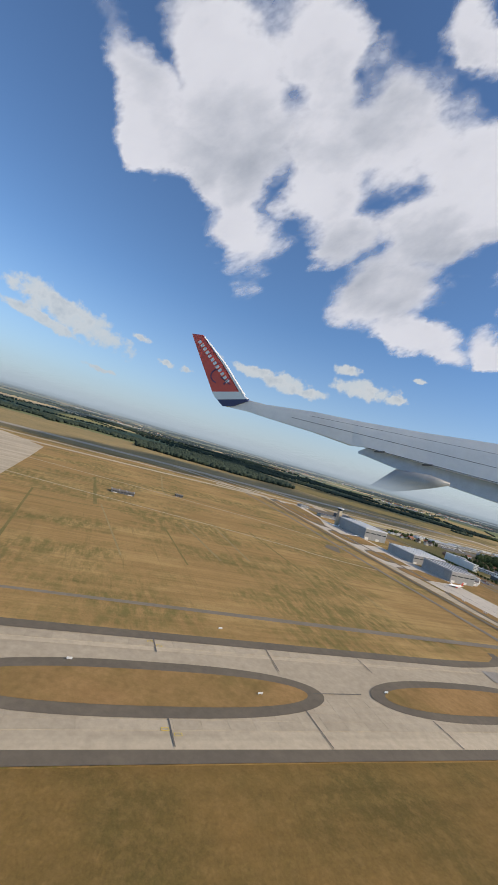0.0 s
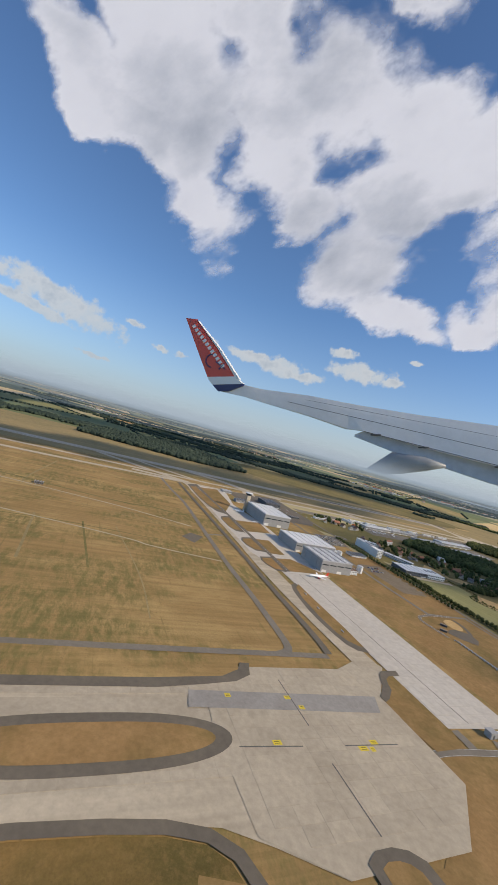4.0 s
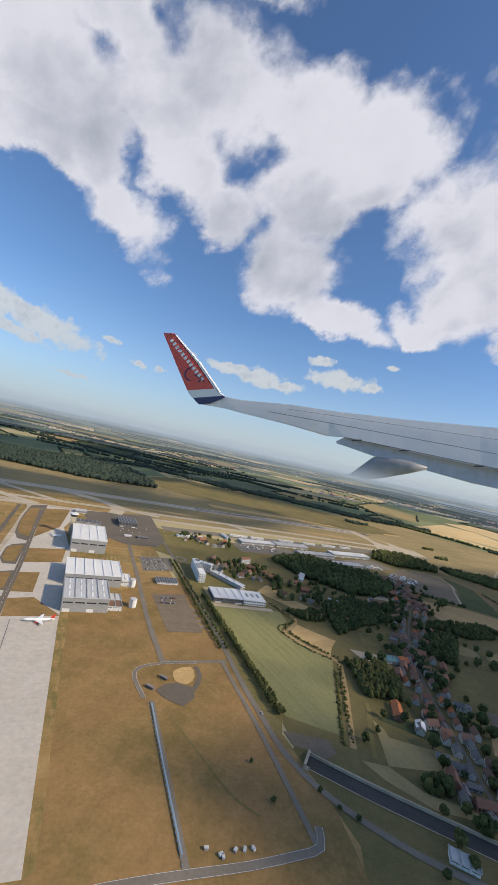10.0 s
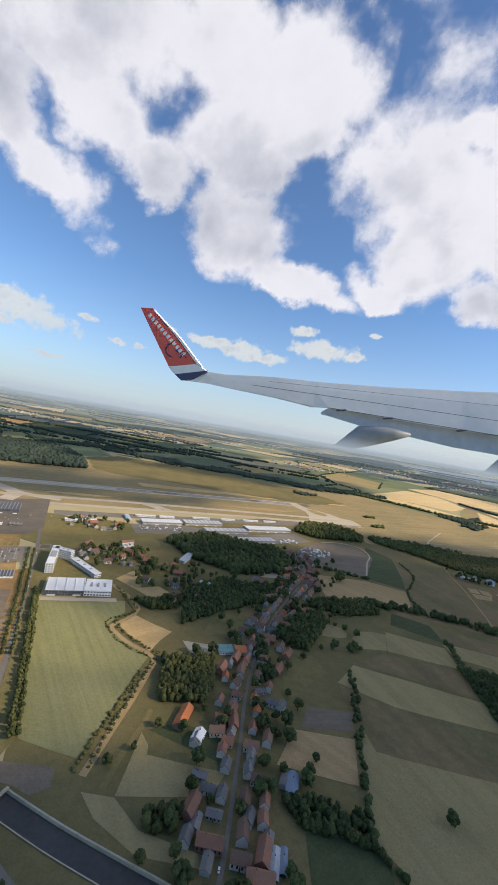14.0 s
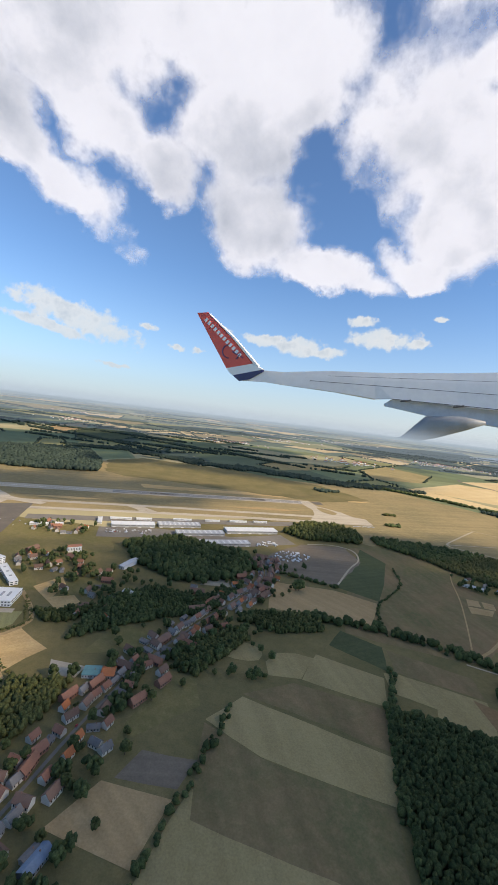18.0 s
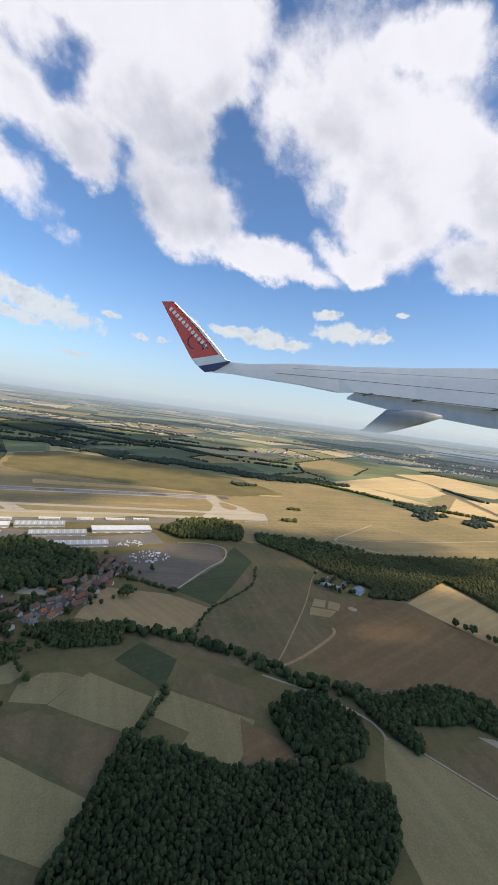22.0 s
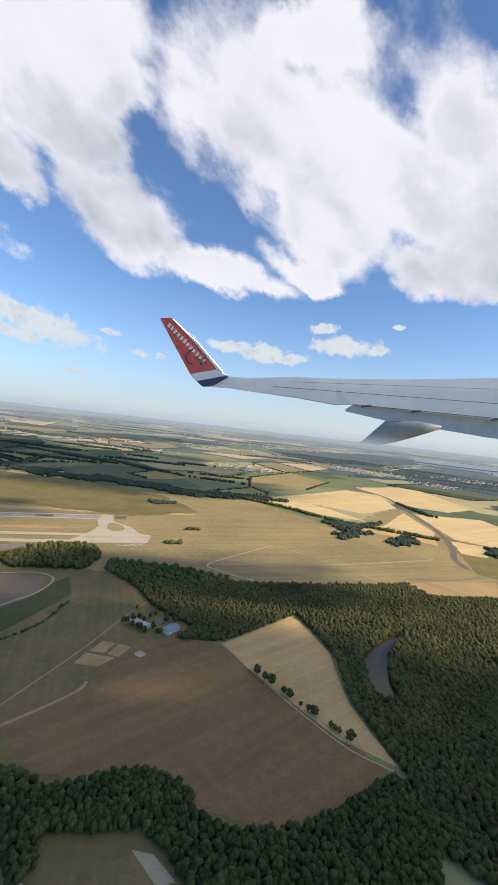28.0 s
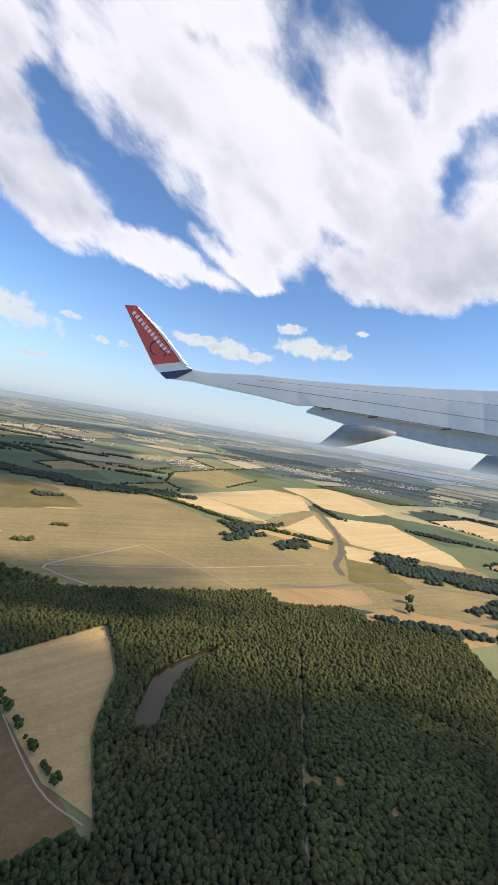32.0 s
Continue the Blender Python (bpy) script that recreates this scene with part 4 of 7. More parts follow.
for x, y in ((41.4, 66.6), (42.6, 62.4), (44.8, 57.0)):
    board = thing("taxiway_sign", pose(x, y, 0.13, 0, 0, -65), "white taxiway sign standing in the island grass", "sign", "taxiway signs")
    part("panel", boxed(-0.3, 0.3, -0.03, 0.03, 0.03, 0.13, 0.01), M_cladwhite, board)
road("apron_road", [(1, 142), (9.6, 121.8), (15.6, 108.6), (22.6, 88.9), (28.9, 71.3), (32.7, 61.7), (36.0, 52.8), (36.9, 49.8), (36.6, 48.6), (35.6, 47.7)], 0.95, M_asphalt, "narrow grey service road in the grass", 0.067)
road("bunker_road", [(23.6, 84.2), (25.4, 86.2), (27.2, 87.4)], 0.7, M_asphalt, "short grey link road in the grass", 0.068)
field("bunker_pad", [(19.9, 79.4), (21.0, 83.0), (23.6, 82.6), (22.6, 77.4)], M_shoulder, "dark asphalt pad in the grass", 0.066, 0.1, "pad")
road("airfield_track", [(-60, 84), (-3.1, 88.2), (7.0, 88.6), (20.5, 87.8)], 0.5, M_track, "pale sandy track across the airfield grass", 0.058)
road("airfield_track", [(-40, 66), (8.1, 70.2), (16.5, 70.0), (28, 71.5)], 0.4, M_track, "pale sandy track across the airfield grass", 0.058)
road("ditch", [(-30, 90), (3.0, 92.2), (9.7, 95.0), (16.2, 95.2), (18.2, 97)], 0.8, M_verge, "overgrown green ditch in the dry grass", 0.056, False, "ditch")

# ruts, tracks and small huts in the airfield grass
for pts, wide in (([(-60, 70), (-38, 77.8), (-6.8, 87), (18.4, 84.7)], 0.4), ([(-60, 64), (-35, 73.1), (-11.3, 82.1), (16, 83.2)], 0.3), ([(-50, 45), (-21.4, 58.7), (-2.7, 68.9), (17.5, 74.4)], 0.5), ([(-8.9, 58.7), (-3.1, 45)], 0.35), ([(-7.4, 65), (0.4, 50.2)], 0.6),
                  ([(-3.1, 70.9), (4.2, 53.6)], 0.6), ([(4, 73), (12, 56)], 0.5), ([(-20, 62), (-10, 42)], 0.4), ([(9, 75), (18, 58), (22, 48)], 0.3), ([(-30, 60), (-20, 36)], 0.5), ([(-23.2, 118.7), (-16, 89.8), (-12, 86)], 0.6), ([(-29.9, 83.9), (-20.4, 60.6)], 0.9)):
    road("rut", pts, wide * 0.6, M_airfield if wide in (0.4, 0.3, 0.6) else M_verge, "worn track in the dry grass", 0.045, False, "track")
# roads
field("terminal_concrete", [(-72, 117), (-65, 114), (-54, 107.5), (-46, 87), (-36.9, 62.6), (-60, 46), (-130, 50), (-120, 98)], M_concrete, "wide pale concrete apron far across the grass", 0.06, 0, "apron")
road("perimeter_road", [(48.2, 38.9), (49.3, 39.4), (51.4, 40.1), (54.6, 41.0), (58.5, 42.1), (60.7, 43.0), (61.8, 44.3), (63.2, 45.2), (66.2, 46.3), (69.4, 47.3), (74.5, 48.8), (78.3, 50.2), (80.4, 51.2), (80.6, 53.0)], 0.75, M_asphalt, "narrow grey perimeter road with white edge lines", 0.07, True, "road")
road("ramp_drive", [(51.75, 42.7), (52.2, 41.6), (52.5, 40.6)], 0.95, M_asphalt, "short grey drive from the ramp to the road", 0.0765)
road("ramp_drive", [(55.6, 42.7), (55.5, 41.9), (55.4, 41.3)], 0.5, M_asphalt, "short grey drive to the service cabin", 0.0765)
road("meadow_road", [(71.6, 75.4), (72.6, 72.6), (75.7, 64.5), (78.0, 57.9), (79.2, 54.2), (80.2, 51.2)], 0.55, M_asphalt, "narrow grey road along the brown meadow", 0.073)
road("cross_road", [(63.6, 72.7), (67.8, 74.1), (72.2, 75.8)], 0.6, M_asphalt, "short grey cross road by the basin", 0.0745)
road("meadow_ditch", [(66.2, 62.9), (70.5, 57.5), (73.2, 54.3), (75.6, 52.9)], 0.16, M_verge, "narrow dry ditch through the brown meadow", 0.06, False, "ditch")
road("rail_fenced_road", [(63.8, 64.6), (66.8, 56.3), (69.9, 47.6)], 0.55, M_asphalt, "straight grey road beside a pale blue rail", 0.072)
road("pond_loop_road", [(62.9, 64.7), (60.9, 68.1), (60.9, 70.2), (62.8, 71.8), (65.2, 73.0), (68.1, 74.0)], 0.55, M_asphalt, "grey road looping round a dry basin", 0.072, True)
AVENUE = [(52, 133), (58.3, 117.2), (64.4, 100.4), (70.4, 83.6), (74.1, 72.1), (76.9, 64.8), (78.5, 60.9), (81.2, 57.3), (84.7, 54.5), (88.8, 52.2), (92.6, 50.8), (97, 49.6), (106, 47.6)]
road("avenue", AVENUE, 0.75, M_asphalt, "grey avenue lined with young trees, curving along the motorway", 0.07)
road("hangar_road", [(41.4, 136.6), (44.8, 124.4), (52.7, 102.2), (59.0, 83.9), (63.6, 72.5)], 0.8, M_asphalt, "grey road behind the hangars", 0.07)
MOTORWAY = [(80.9, 60.1), (86.4, 57.65), (91, 55.85), (94.7, 54.45), (98.2, 53.2), (101.3, 52.4), (109, 50.4), (126, 46.2)]
road("motorway", MOTORWAY, 1.75, M_motorway, "dark grey motorway in a cutting", 0.07)
road("motorway_kerb", shifted(MOTORWAY, -0.92), 0.1, M_concrete, "pale concrete kerb of the motorway", 0.085, False, "kerb")
road("village_street", [(97, 46), (99.8, 55.9), (101.6, 66.6), (103.6, 79.5), (107, 92), (111.5, 103.0), (117, 114), (121.9, 124.1), (122, 140)], 0.42, M_asphalt, "grey village street between houses", 0.075, False)
road("creek_path", [(77.9, 104.3), (82.4, 99.9), (85.3, 95.6), (84.1, 91.5), (82.4, 89.0), (85.7, 85.4), (90.1, 82.5), (90.1, 79.5), (89.2, 74.1), (88.1, 69.0), (86.9, 63.2)], 0.75, M_path, "sandy path along a ditch", 0.07)
road("field_track", [(91.6, 72.5), (91.2, 70.2), (90.1, 66.9), (89.0, 62.1)], 0.6, M_verge, "sandy field track", 0.068)
road("farm_track", [(174.6, 152), (171.6, 143.9), (168, 130), (162.3, 113), (159.3, 105.3)], 0.3, M_path, "sandy farm track", 0.07)
road("farm_track", [(160.8, 106.6), (164.4, 109.6), (168.4, 114), (172.0, 118.6), (172.4, 121)], 0.6, M_path, "sandy farm track", 0.071)
road("airfield_path", [(207.4, 209.5), (196, 195.4), (185.5, 181.6), (188, 178), (192.7, 175.4), (200.3, 172.4)], 0.7, M_track, "pale sandy path through dry grass", 0.07)
road("airfield_path", [(185.5, 181.6), (207.6, 187.8), (229.1, 195.3), (250, 204.6), (272.5, 215.3)], 0.5, M_track, "pale sandy path through dry grass", 0.071)
road("airfield_path", [(207.4, 211.0), (218, 203.4), (229.1, 195.3), (241.6, 183.7)], 0.4, M_track, "pale sandy path through dry grass", 0.0725)
road("country_road", [(300, 440), (294, 416), (308, 375), (304, 315), (299.7, 268), (291, 236), (284, 220), (283, 208)], 2.6, M_shoulder, "dark country road between ripe fields", 0.07)
road("country_lane", [(255, 190), (269, 193), (288, 202), (311, 208), (350, 207)], 1.0, M_asphalt, "pale country lane across the road", 0.074)

# the roundabout by the hotel
road("roundabout", [(59.6 + 1.5 * math.cos(a), 117.9 + 1.5 * math.sin(a)) for a in [2 * math.pi * i / 24 for i in range(25)]], 0.8, M_asphalt, "round grey junction by the hotel", 0.078, True, "road", False)
field("roundabout_island", [(59.6 + 1.0 * math.cos(a), 117.9 + 1.0 * math.sin(a)) for a in [2 * math.pi * i / 12 for i in range(12)]], M_verge, "round grass island of the junction", 0.079, 0, "island")
field("gravel_lot", [(78.9, 63.9), (84.2, 63.8), (84.6, 61.9), (83.2, 60.9), (81.2, 61.7), (79.8, 61.9)], M_grey, "dark gravel lot beside the motorway", 0.05, 0.15, "lot")
road("farm_track", [(193.6, 137.4), (201.6, 127.2), (213.0, 114.6), (220, 110.4)], 0.22, M_track, "pale track between two fields", 0.075)
field("dry_pasture", [(255, 186), (300, 175), (350, 190), (362, 240), (300, 330), (262, 280), (240, 262), (280, 228), (276, 212)], M_airfield, "dry yellow pasture round the road junction", 0.018, 0.5)
field("dry_pasture", [(118, 150), (170, 150), (190, 168), (250, 182), (262, 230), (200, 296), (120, 285)], M_airfield, "dry yellow grass at the airfield's edge", 0.012, 0.5)
# fields round the village
field("green_field", [(69.0, 94.1), (82.5, 97.8), (83.4, 94), (81.5, 88.7), (89.4, 82.3), (85.8, 65.0), (79.5, 66.5)], M_green, "olive green crop field with faint tramlines", 0.045, 0.15)
field("yellow_field", [(78.5, 106.6), (81.2, 112.2), (89.6, 103.6), (87.0, 99.9)], M_sand, "small ripe yellow field", 0.045, 0.3)
field("yellow_field", [(82.9, 90.0), (85.3, 93.4), (91.9, 89.7), (89.4, 83.6)], M_sand, "small ripe yellow field beside the path", 0.046, 0.3)
field("pale_field", [(91.2, 69.1), (92.2, 67.5), (92.3, 66.3), (100.4, 65.2), (98.9, 62.5), (90.3, 61.6)], M_pale, "pale stubble field behind the houses", 0.045, 0.1)
field("pale_field", [(87.3, 61.7), (90.3, 61.5), (93.0, 58.9), (98.6, 57.4), (98.9, 56.4), (93.1, 57.0), (89.1, 59.5)], M_pale, "pale stubble field behind the houses", 0.046, 0.1)
field("dark_meadow", [(91.8, 69.5), (100.4, 66.0), (100.2, 69.6), (95.1, 71.0)], M_dark, "dark green meadow behind the barn", 0.0445, 0.1)
field("dark_meadow", [(107.4, 60.0), (113.3, 59.8), (114.3, 57.6), (112.8, 50.2), (106.8, 51.4)], M_dark, "dark green meadow below the gardens", 0.0465, 0.1)
field("brown_plot", [(109, 55), (113.6, 55.4), (112.9, 50.3), (108.6, 51.2)], M_brown, "dull brown plot in the meadow", 0.047, 0.1)
field("tan_field", [(108.6, 72.0), (115.9, 71.5), (114.2, 65.2), (105.8, 66.8)], M_tan, "tan stubble field beside the gardens", 0.045, 0.15)
field("grey_field", [(111.2, 76.2), (117.3, 76.2), (116.1, 72.6), (109.7, 72.5)], M_grey, "bare grey earth plot", 0.045, 0.15)
field("pale_field", [(123.8, 95.4), (125.6, 98.2), (128.6, 98.9), (131.4, 98.4), (129.2, 92.7), (124.4, 92.3)], M_pale, "pale stubble field", 0.045, 0.1)
field("pale_field", [(131.9, 99.6), (142.0, 96.3), (140.9, 89.8), (129.3, 92.6)], M_pale, "pale stubble field", 0.046, 0.15)
field("pale_field", [(142.2, 97.6), (144.3, 97.9), (156.3, 94.5), (154.2, 87.1), (147.3, 88.9), (148, 91.2), (142.3, 93.1)], M_pale, "pale stubble field with a notched corner", 0.045, 0.15)
field("pale_field", [(121.1, 87.0), (139.6, 81.3), (138.1, 75.2), (124.1, 78.1), (117, 82)], M_pale, "pale stubble field", 0.045, 0.15)
field("pale_field", [(116.7, 98.0), (119.4, 99.7), (122.9, 98.5), (122.7, 95.4), (119.2, 94.8), (116.4, 95.8)], M_pale, "small rounded pale stubble field", 0.045, 0.05, curved=True)
field("brown_field", [(124, 78), (138, 75), (137, 66), (118, 70), (117, 81.5)], M_fallow, "dull brown fallow field", 0.044)
field("pale_field", [(117.4, 73), (137, 67.5), (134, 44), (113.4, 48.5), (115.4, 57.4), (113.8, 60), (115.2, 66)], M_pale, "wide pale stubble field", 0.043)
field("brown_field", [(128, 91.5), (141, 89), (140, 82), (121, 87.5)], M_fallow, "dull brown fallow field", 0.044)
field("green_plot", [(134.4, 103.0), (137.1, 108.5), (143.8, 105.0), (143.0, 98.1)], M_dark, "dark green crop plot", 0.045, 0.1)
field("brown_plot", [(144.3, 104.4), (156.7, 100.0), (156.3, 95), (144.3, 98.3)], M_fallow, "dull brown grass plot", 0.045, 0.1)
field("tan_field", [(123.6, 113), (124, 126), (138, 126.2), (147.2, 122.6), (143.2, 111.8)], M_tan, "tan meadow strip", 0.0445)
field("green_strip", [(138.8, 128.4), (147.8, 123.8), (152, 136), (156, 150.5), (150.6, 160.6), (146.4, 147)], M_dark, "dark green crop field", 0.046, 0.1)
road("lot_track", [(139.4, 129.4), (144.4, 142), (148.2, 150), (147.8, 158), (142, 160.6), (134, 158)], 0.5, M_track, "sandy track round the van lot", 0.072)
field("olive_field", [(146.7, 119.7), (154.2, 129.3), (156.8, 146.7), (169.2, 141), (165.6, 122.2), (158.5, 106), (146.0, 108.5), (139, 112), (140, 121)], M_fallow, "dull olive brown meadow", 0.044)
field("van_lot", [(118.2, 137.4), (132, 157), (145.6, 160.2), (148.5, 148.5), (139.1, 128.9), (119.2, 134.1)], M_grey, "grey gravel lot crowded with parked vans", 0.05, 0.3, "lot")
field("brown_field", [(164.6, 110.7), (172, 119.5), (176, 131), (184, 137.0), (193.5, 136.6), (202, 126.5), (219.3, 110.1), (210, 101.4), (201.8, 99.8), (192.4, 102.6), (184.4, 104.1), (172, 104)], M_brown, "wide bare brown field", 0.05, 0.3)
field("sand_field", [(194.0, 137.2), (210.3, 153.5), (213.5, 146), (216.4, 137.8), (216.9, 122.9), (220.8, 111.2), (213.3, 115.1), (201.5, 127.6)], M_sand, "pale golden field with combed rows", 0.052, 0.2)
field("farm_yard", [(171.5, 145), (175, 149), (180, 146.5), (186.5, 141), (184, 137), (177, 135.5)], M_verge, "trodden grassy farm yard", 0.055, 0.4, "yard")
for pts in ([(170.5, 133.0), (173.2, 132.8), (172.2, 129.3), (169.3, 129.3)], [(173.8, 132.6), (176.4, 132.1), (175.2, 128.6), (172.8, 129)], [(169.0, 128.7), (174.6, 128.2), (172.6, 125.1), (168.2, 125.2)]):
    field("paddock", pts, M_path, "sandy horse paddock", 0.06, 0, "paddock")
field("riding_ring", [(178.4, 131.3), (179.8, 130.4), (179.0, 129.2), (177.6, 130.0)], M_track, "round sandy riding ring", 0.06, 0, "paddock", True)
# ripe fields far beyond the airfield
field("wheat_field", [(193, 304), (220, 326), (240, 307), (263, 276), (240, 278), (217, 287)], M_wheat, "ripe golden wheat field behind a hedge", 0.05, 0.6)
field("wheat_field", [(220, 326), (280, 395), (305, 385), (299, 328), (267, 297), (240, 309)], M_wheat, "ripe golden wheat field", 0.051, 0.6)
field("wheat_field", [(294, 420), (364, 472), (372, 364), (339, 337), (310, 345), (305, 383)], M_wheat, "ripe golden wheat field beyond the road", 0.05, 0.6)
field("wheat_field", [(270, 268), (299, 316), (297, 266), (292, 256)], M_wheat, "ripe golden wheat field in a wedge", 0.052, 0.6)
field("wheat_field", [(261, 275), (291, 252), (286, 239), (253, 254)], M_sand, "ripe golden wheat strip beside the wood", 0.053, 0.6)
field("wheat_field", [(306, 315), (353, 322), (361, 263), (355, 242), (322, 246), (302, 256)], M_wheat, "wide ripe golden wheat field", 0.05, 0.6)
field("wheat_field", [(298, 251), (312, 248), (303, 228), (292, 230)], M_wheat, "small ripe golden wheat field", 0.05, 0.6)
field("olive_strip", [(227, 255), (250, 247), (280, 229), (273, 215), (249, 230)], M_pale, "pale olive grass strip", 0.048, 0.5)
field("green_wedge", [(265, 277), (294, 325), (275, 301)], M_green, "green wedge of meadow between wheat fields", 0.054, 0.5)
field("road_verge", [(284, 203), (291, 230), (300, 262), (310, 205), (300, 196)], M_verge, "scrubby verge at the road junction", 0.046, 0.5, "verge")
field("pasture", [(247, 182), (260, 189), (286, 196), (286, 186), (265, 176), (250, 179)], M_tan, "dry tan pasture at the wood's edge", 0.05, 0.5)
field("pasture", [(278, 176), (292, 184), (330, 178), (312, 167), (288, 160), (277, 164)], M_tan, "dry tan pasture with lone trees", 0.05, 0.5)
field("pasture", [(286, 194), (300, 197), (345, 204), (360, 190), (300, 182), (283, 183)], M_airfield, "dry yellow pasture by the road", 0.049, 0.5)
# fields beyond the belt of wood
FAR = ((M_meadow, "dull green meadow beyond the runway", [(17, 273), (30, 300), (90, 300), (150, 280), (173, 250), (146, 229), (44, 229), (33, 235)]),
       (M_dark, "wide dark green crop field", [(-95.6, 439), (-121, 620), (-37.7, 502), (-31, 415), (-56, 368)]), (M_green, "green crop field", [(-53, 367), (-27, 392), (19, 387), (22, 350), (-14, 321), (-33, 328)]),
       (M_green, "green crop field", [(25, 388), (64, 416), (56, 378), (29, 355)]), (M_wheat, "ripe wheat field", [(-131, 549), (-143, 626), (-101, 608), (-87, 532)]), (M_tan, "tan stubble field", [(-148, 482), (-160, 594), (-106, 484), (-91, 410), (-125, 439)]),
       (M_wheat, "ripe wheat field", [(-333, 899), (-292, 1044), (-213, 822), (-276, 820)]), (M_green, "light green crop field", [(-68, 336), (-59, 351), (-30, 313), (-43, 289)]), (M_wheat, "ripe wheat field", [(23, 875), (44, 1167), (120, 1073), (83, 740)]),
       (M_pale, "pale stubble field", [(106, 350), (121, 385), (190, 424), (171, 379), (125, 334)]), (M_pale, "pale pasture with trees", [(196, 405), (240, 482), (271, 431), (241, 367), (197, 350)]), (M_wheat, "ripe wheat field", [(205, 574), (271, 619), (304, 581), (253, 500), (199, 519)]),
       (M_airfield, "dry grass field", [(-18, 644), (13, 722), (91, 651), (52, 554), (10, 566)]), (M_wheat, "ripe wheat field", [(-63, 532), (-42, 640), (-3, 565), (-20, 526)]), (M_green, "green crop field", [(197, 549), (226, 591), (268, 522), (234, 477)]),
       (M_green, "green crop field", [(174, 319), (199, 348), (212, 328), (183, 306)]), (M_wheat, "ripe wheat field", [(-56, 700), (-4, 720), (40, 670), (-5, 650)]), (M_green, "green crop field", [(-240, 330), (-180, 420), (-110, 350), (-160, 290)]), (M_wheat, "ripe wheat field", [(-330, 420), (-260, 520), (-180, 450), (-240, 380)]),
       (M_dark, "dark green crop field", [(340, 470), (420, 540), (480, 470), (400, 420)]), (M_wheat, "ripe wheat field", [(400, 360), (460, 400), (520, 350), (440, 310)]), (M_tan, "tan stubble field", [(370, 250), (430, 290), (480, 250), (400, 215)]), (M_wheat, "ripe wheat field", [(420, 700), (520, 860), (640, 760), (520, 640)]))
for m, text, pts in FAR:
    field("far_field", pts, m, text + " beyond the airfield", 0.047, 1.2)

# ponds
POND = [(221.9, 129.5), (223.3, 138.7), (226.4, 142.6), (229.4, 145.6), (233.6, 149.4), (236.4, 150.6), (235.6, 147.8), (231.8, 143.4), (229.4, 139.6), (227.4, 134.4), (226.2, 126.0), (223.1, 124.4)]
RIDE = [(254.6, 154), (255.3, 154), (248.5, 118), (246.4, 106), (245.7, 106), (247.7, 118)]
YOUNG = [(254.6, 139), (262, 141), (273, 137.5), (284, 130), (272, 112), (262, 104), (246.6, 105.5), (249.6, 121)]
GLADES = ([(248.4, 118.2), (251.2, 118.4), (251, 120.4), (248.6, 120.2)], [(252.8, 119.0), (254.8, 118.9), (254.6, 120.6), (253, 120.5)], [(260, 114.4), (261.8, 114.4), (261.4, 116.6), (260.2, 116.4)], [(257, 123), (258.6, 123.2), (258.2, 124.6)])
field("pond", POND, M_water, "narrow dark pond between the trees", 0.06, 0, "pond", True)
road("forest_ride", [(255, 154), (248.1, 118), (246, 106)], 0.35, M_track, "narrow sandy ride through the forest", 0.06)
for pts in GLADES:
    field("glade", pts, M_dry, "sunny dry grass glade in the forest", 0.055, 0.1, "glade", True)
field("lake", [(600, 1030), (623, 1130), (832, 1395), (1100, 1500), (1400, 1420), (1000, 1180), (760, 900), (700, 860), (693, 993)], M_lake, "pale lake far off near the horizon", 0.08, 0, "lake")
for pts in ([(389, 527), (431, 705), (520, 830), (700, 1000), (704, 851), (560, 640), (474, 482), (432, 516)], [(221, 915), (328, 1000), (547, 1257), (752, 1470), (600, 1000), (468, 812), (324, 702), (262, 753)], [(-140, 700), (-60, 900), (60, 1000), (160, 860), (60, 790), (-40, 740)], [(500, 440), (620, 600), (760, 700), (900, 640), (700, 470), (560, 400)]):
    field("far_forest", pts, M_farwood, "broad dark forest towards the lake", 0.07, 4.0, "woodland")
field("basin", [(63.8, 66.6), (64.7, 68.0), (66.0, 68.7), (68.3, 68.4), (68.5, 66.4), (67.4, 64.6), (65.1, 65.4)], M_shoulder, "dry dark storm water basin", 0.066, 0.05, "basin")
road("basin_drive", [(68.2, 67.9), (68.6, 69.4), (68.7, 71.4), (68.0, 73.0)], 0.6, M_shoulder, "dark drive down to the basin", 0.069)
field("basin_grass", [(65.8, 69.0), (65.3, 71.1), (67.3, 72.7), (68.1, 70.7), (67.4, 68.9)], M_sand, "yellow grass beside the dry basin", 0.068, 0, "grass", True)

# ---- woods ----
woodland("wood_south", [(139.3, 81.3), (140.4, 88.8), (147, 87.4), (154.9, 86.2), (163, 88.0), (171.9, 85.7), (170.8, 80.4), (164.2, 72), (160, 60), (137, 62), (138.8, 74)], 0.40, 0.32, 1.0, M_leaf, "dense dark green broadleaf wood", 3)
woodland("copse", [(159.8, 92.4), (158.4, 96.0), (161.0, 99.4), (164.0, 100.2), (167.4, 99.2), (170.6, 96.6), (171.2, 93.4), (169.3, 90.2), (165.2, 88.8), (161.6, 89.8)], 0.5, 0.46, 1.35, M_leaf, "round dark green copse", 4)
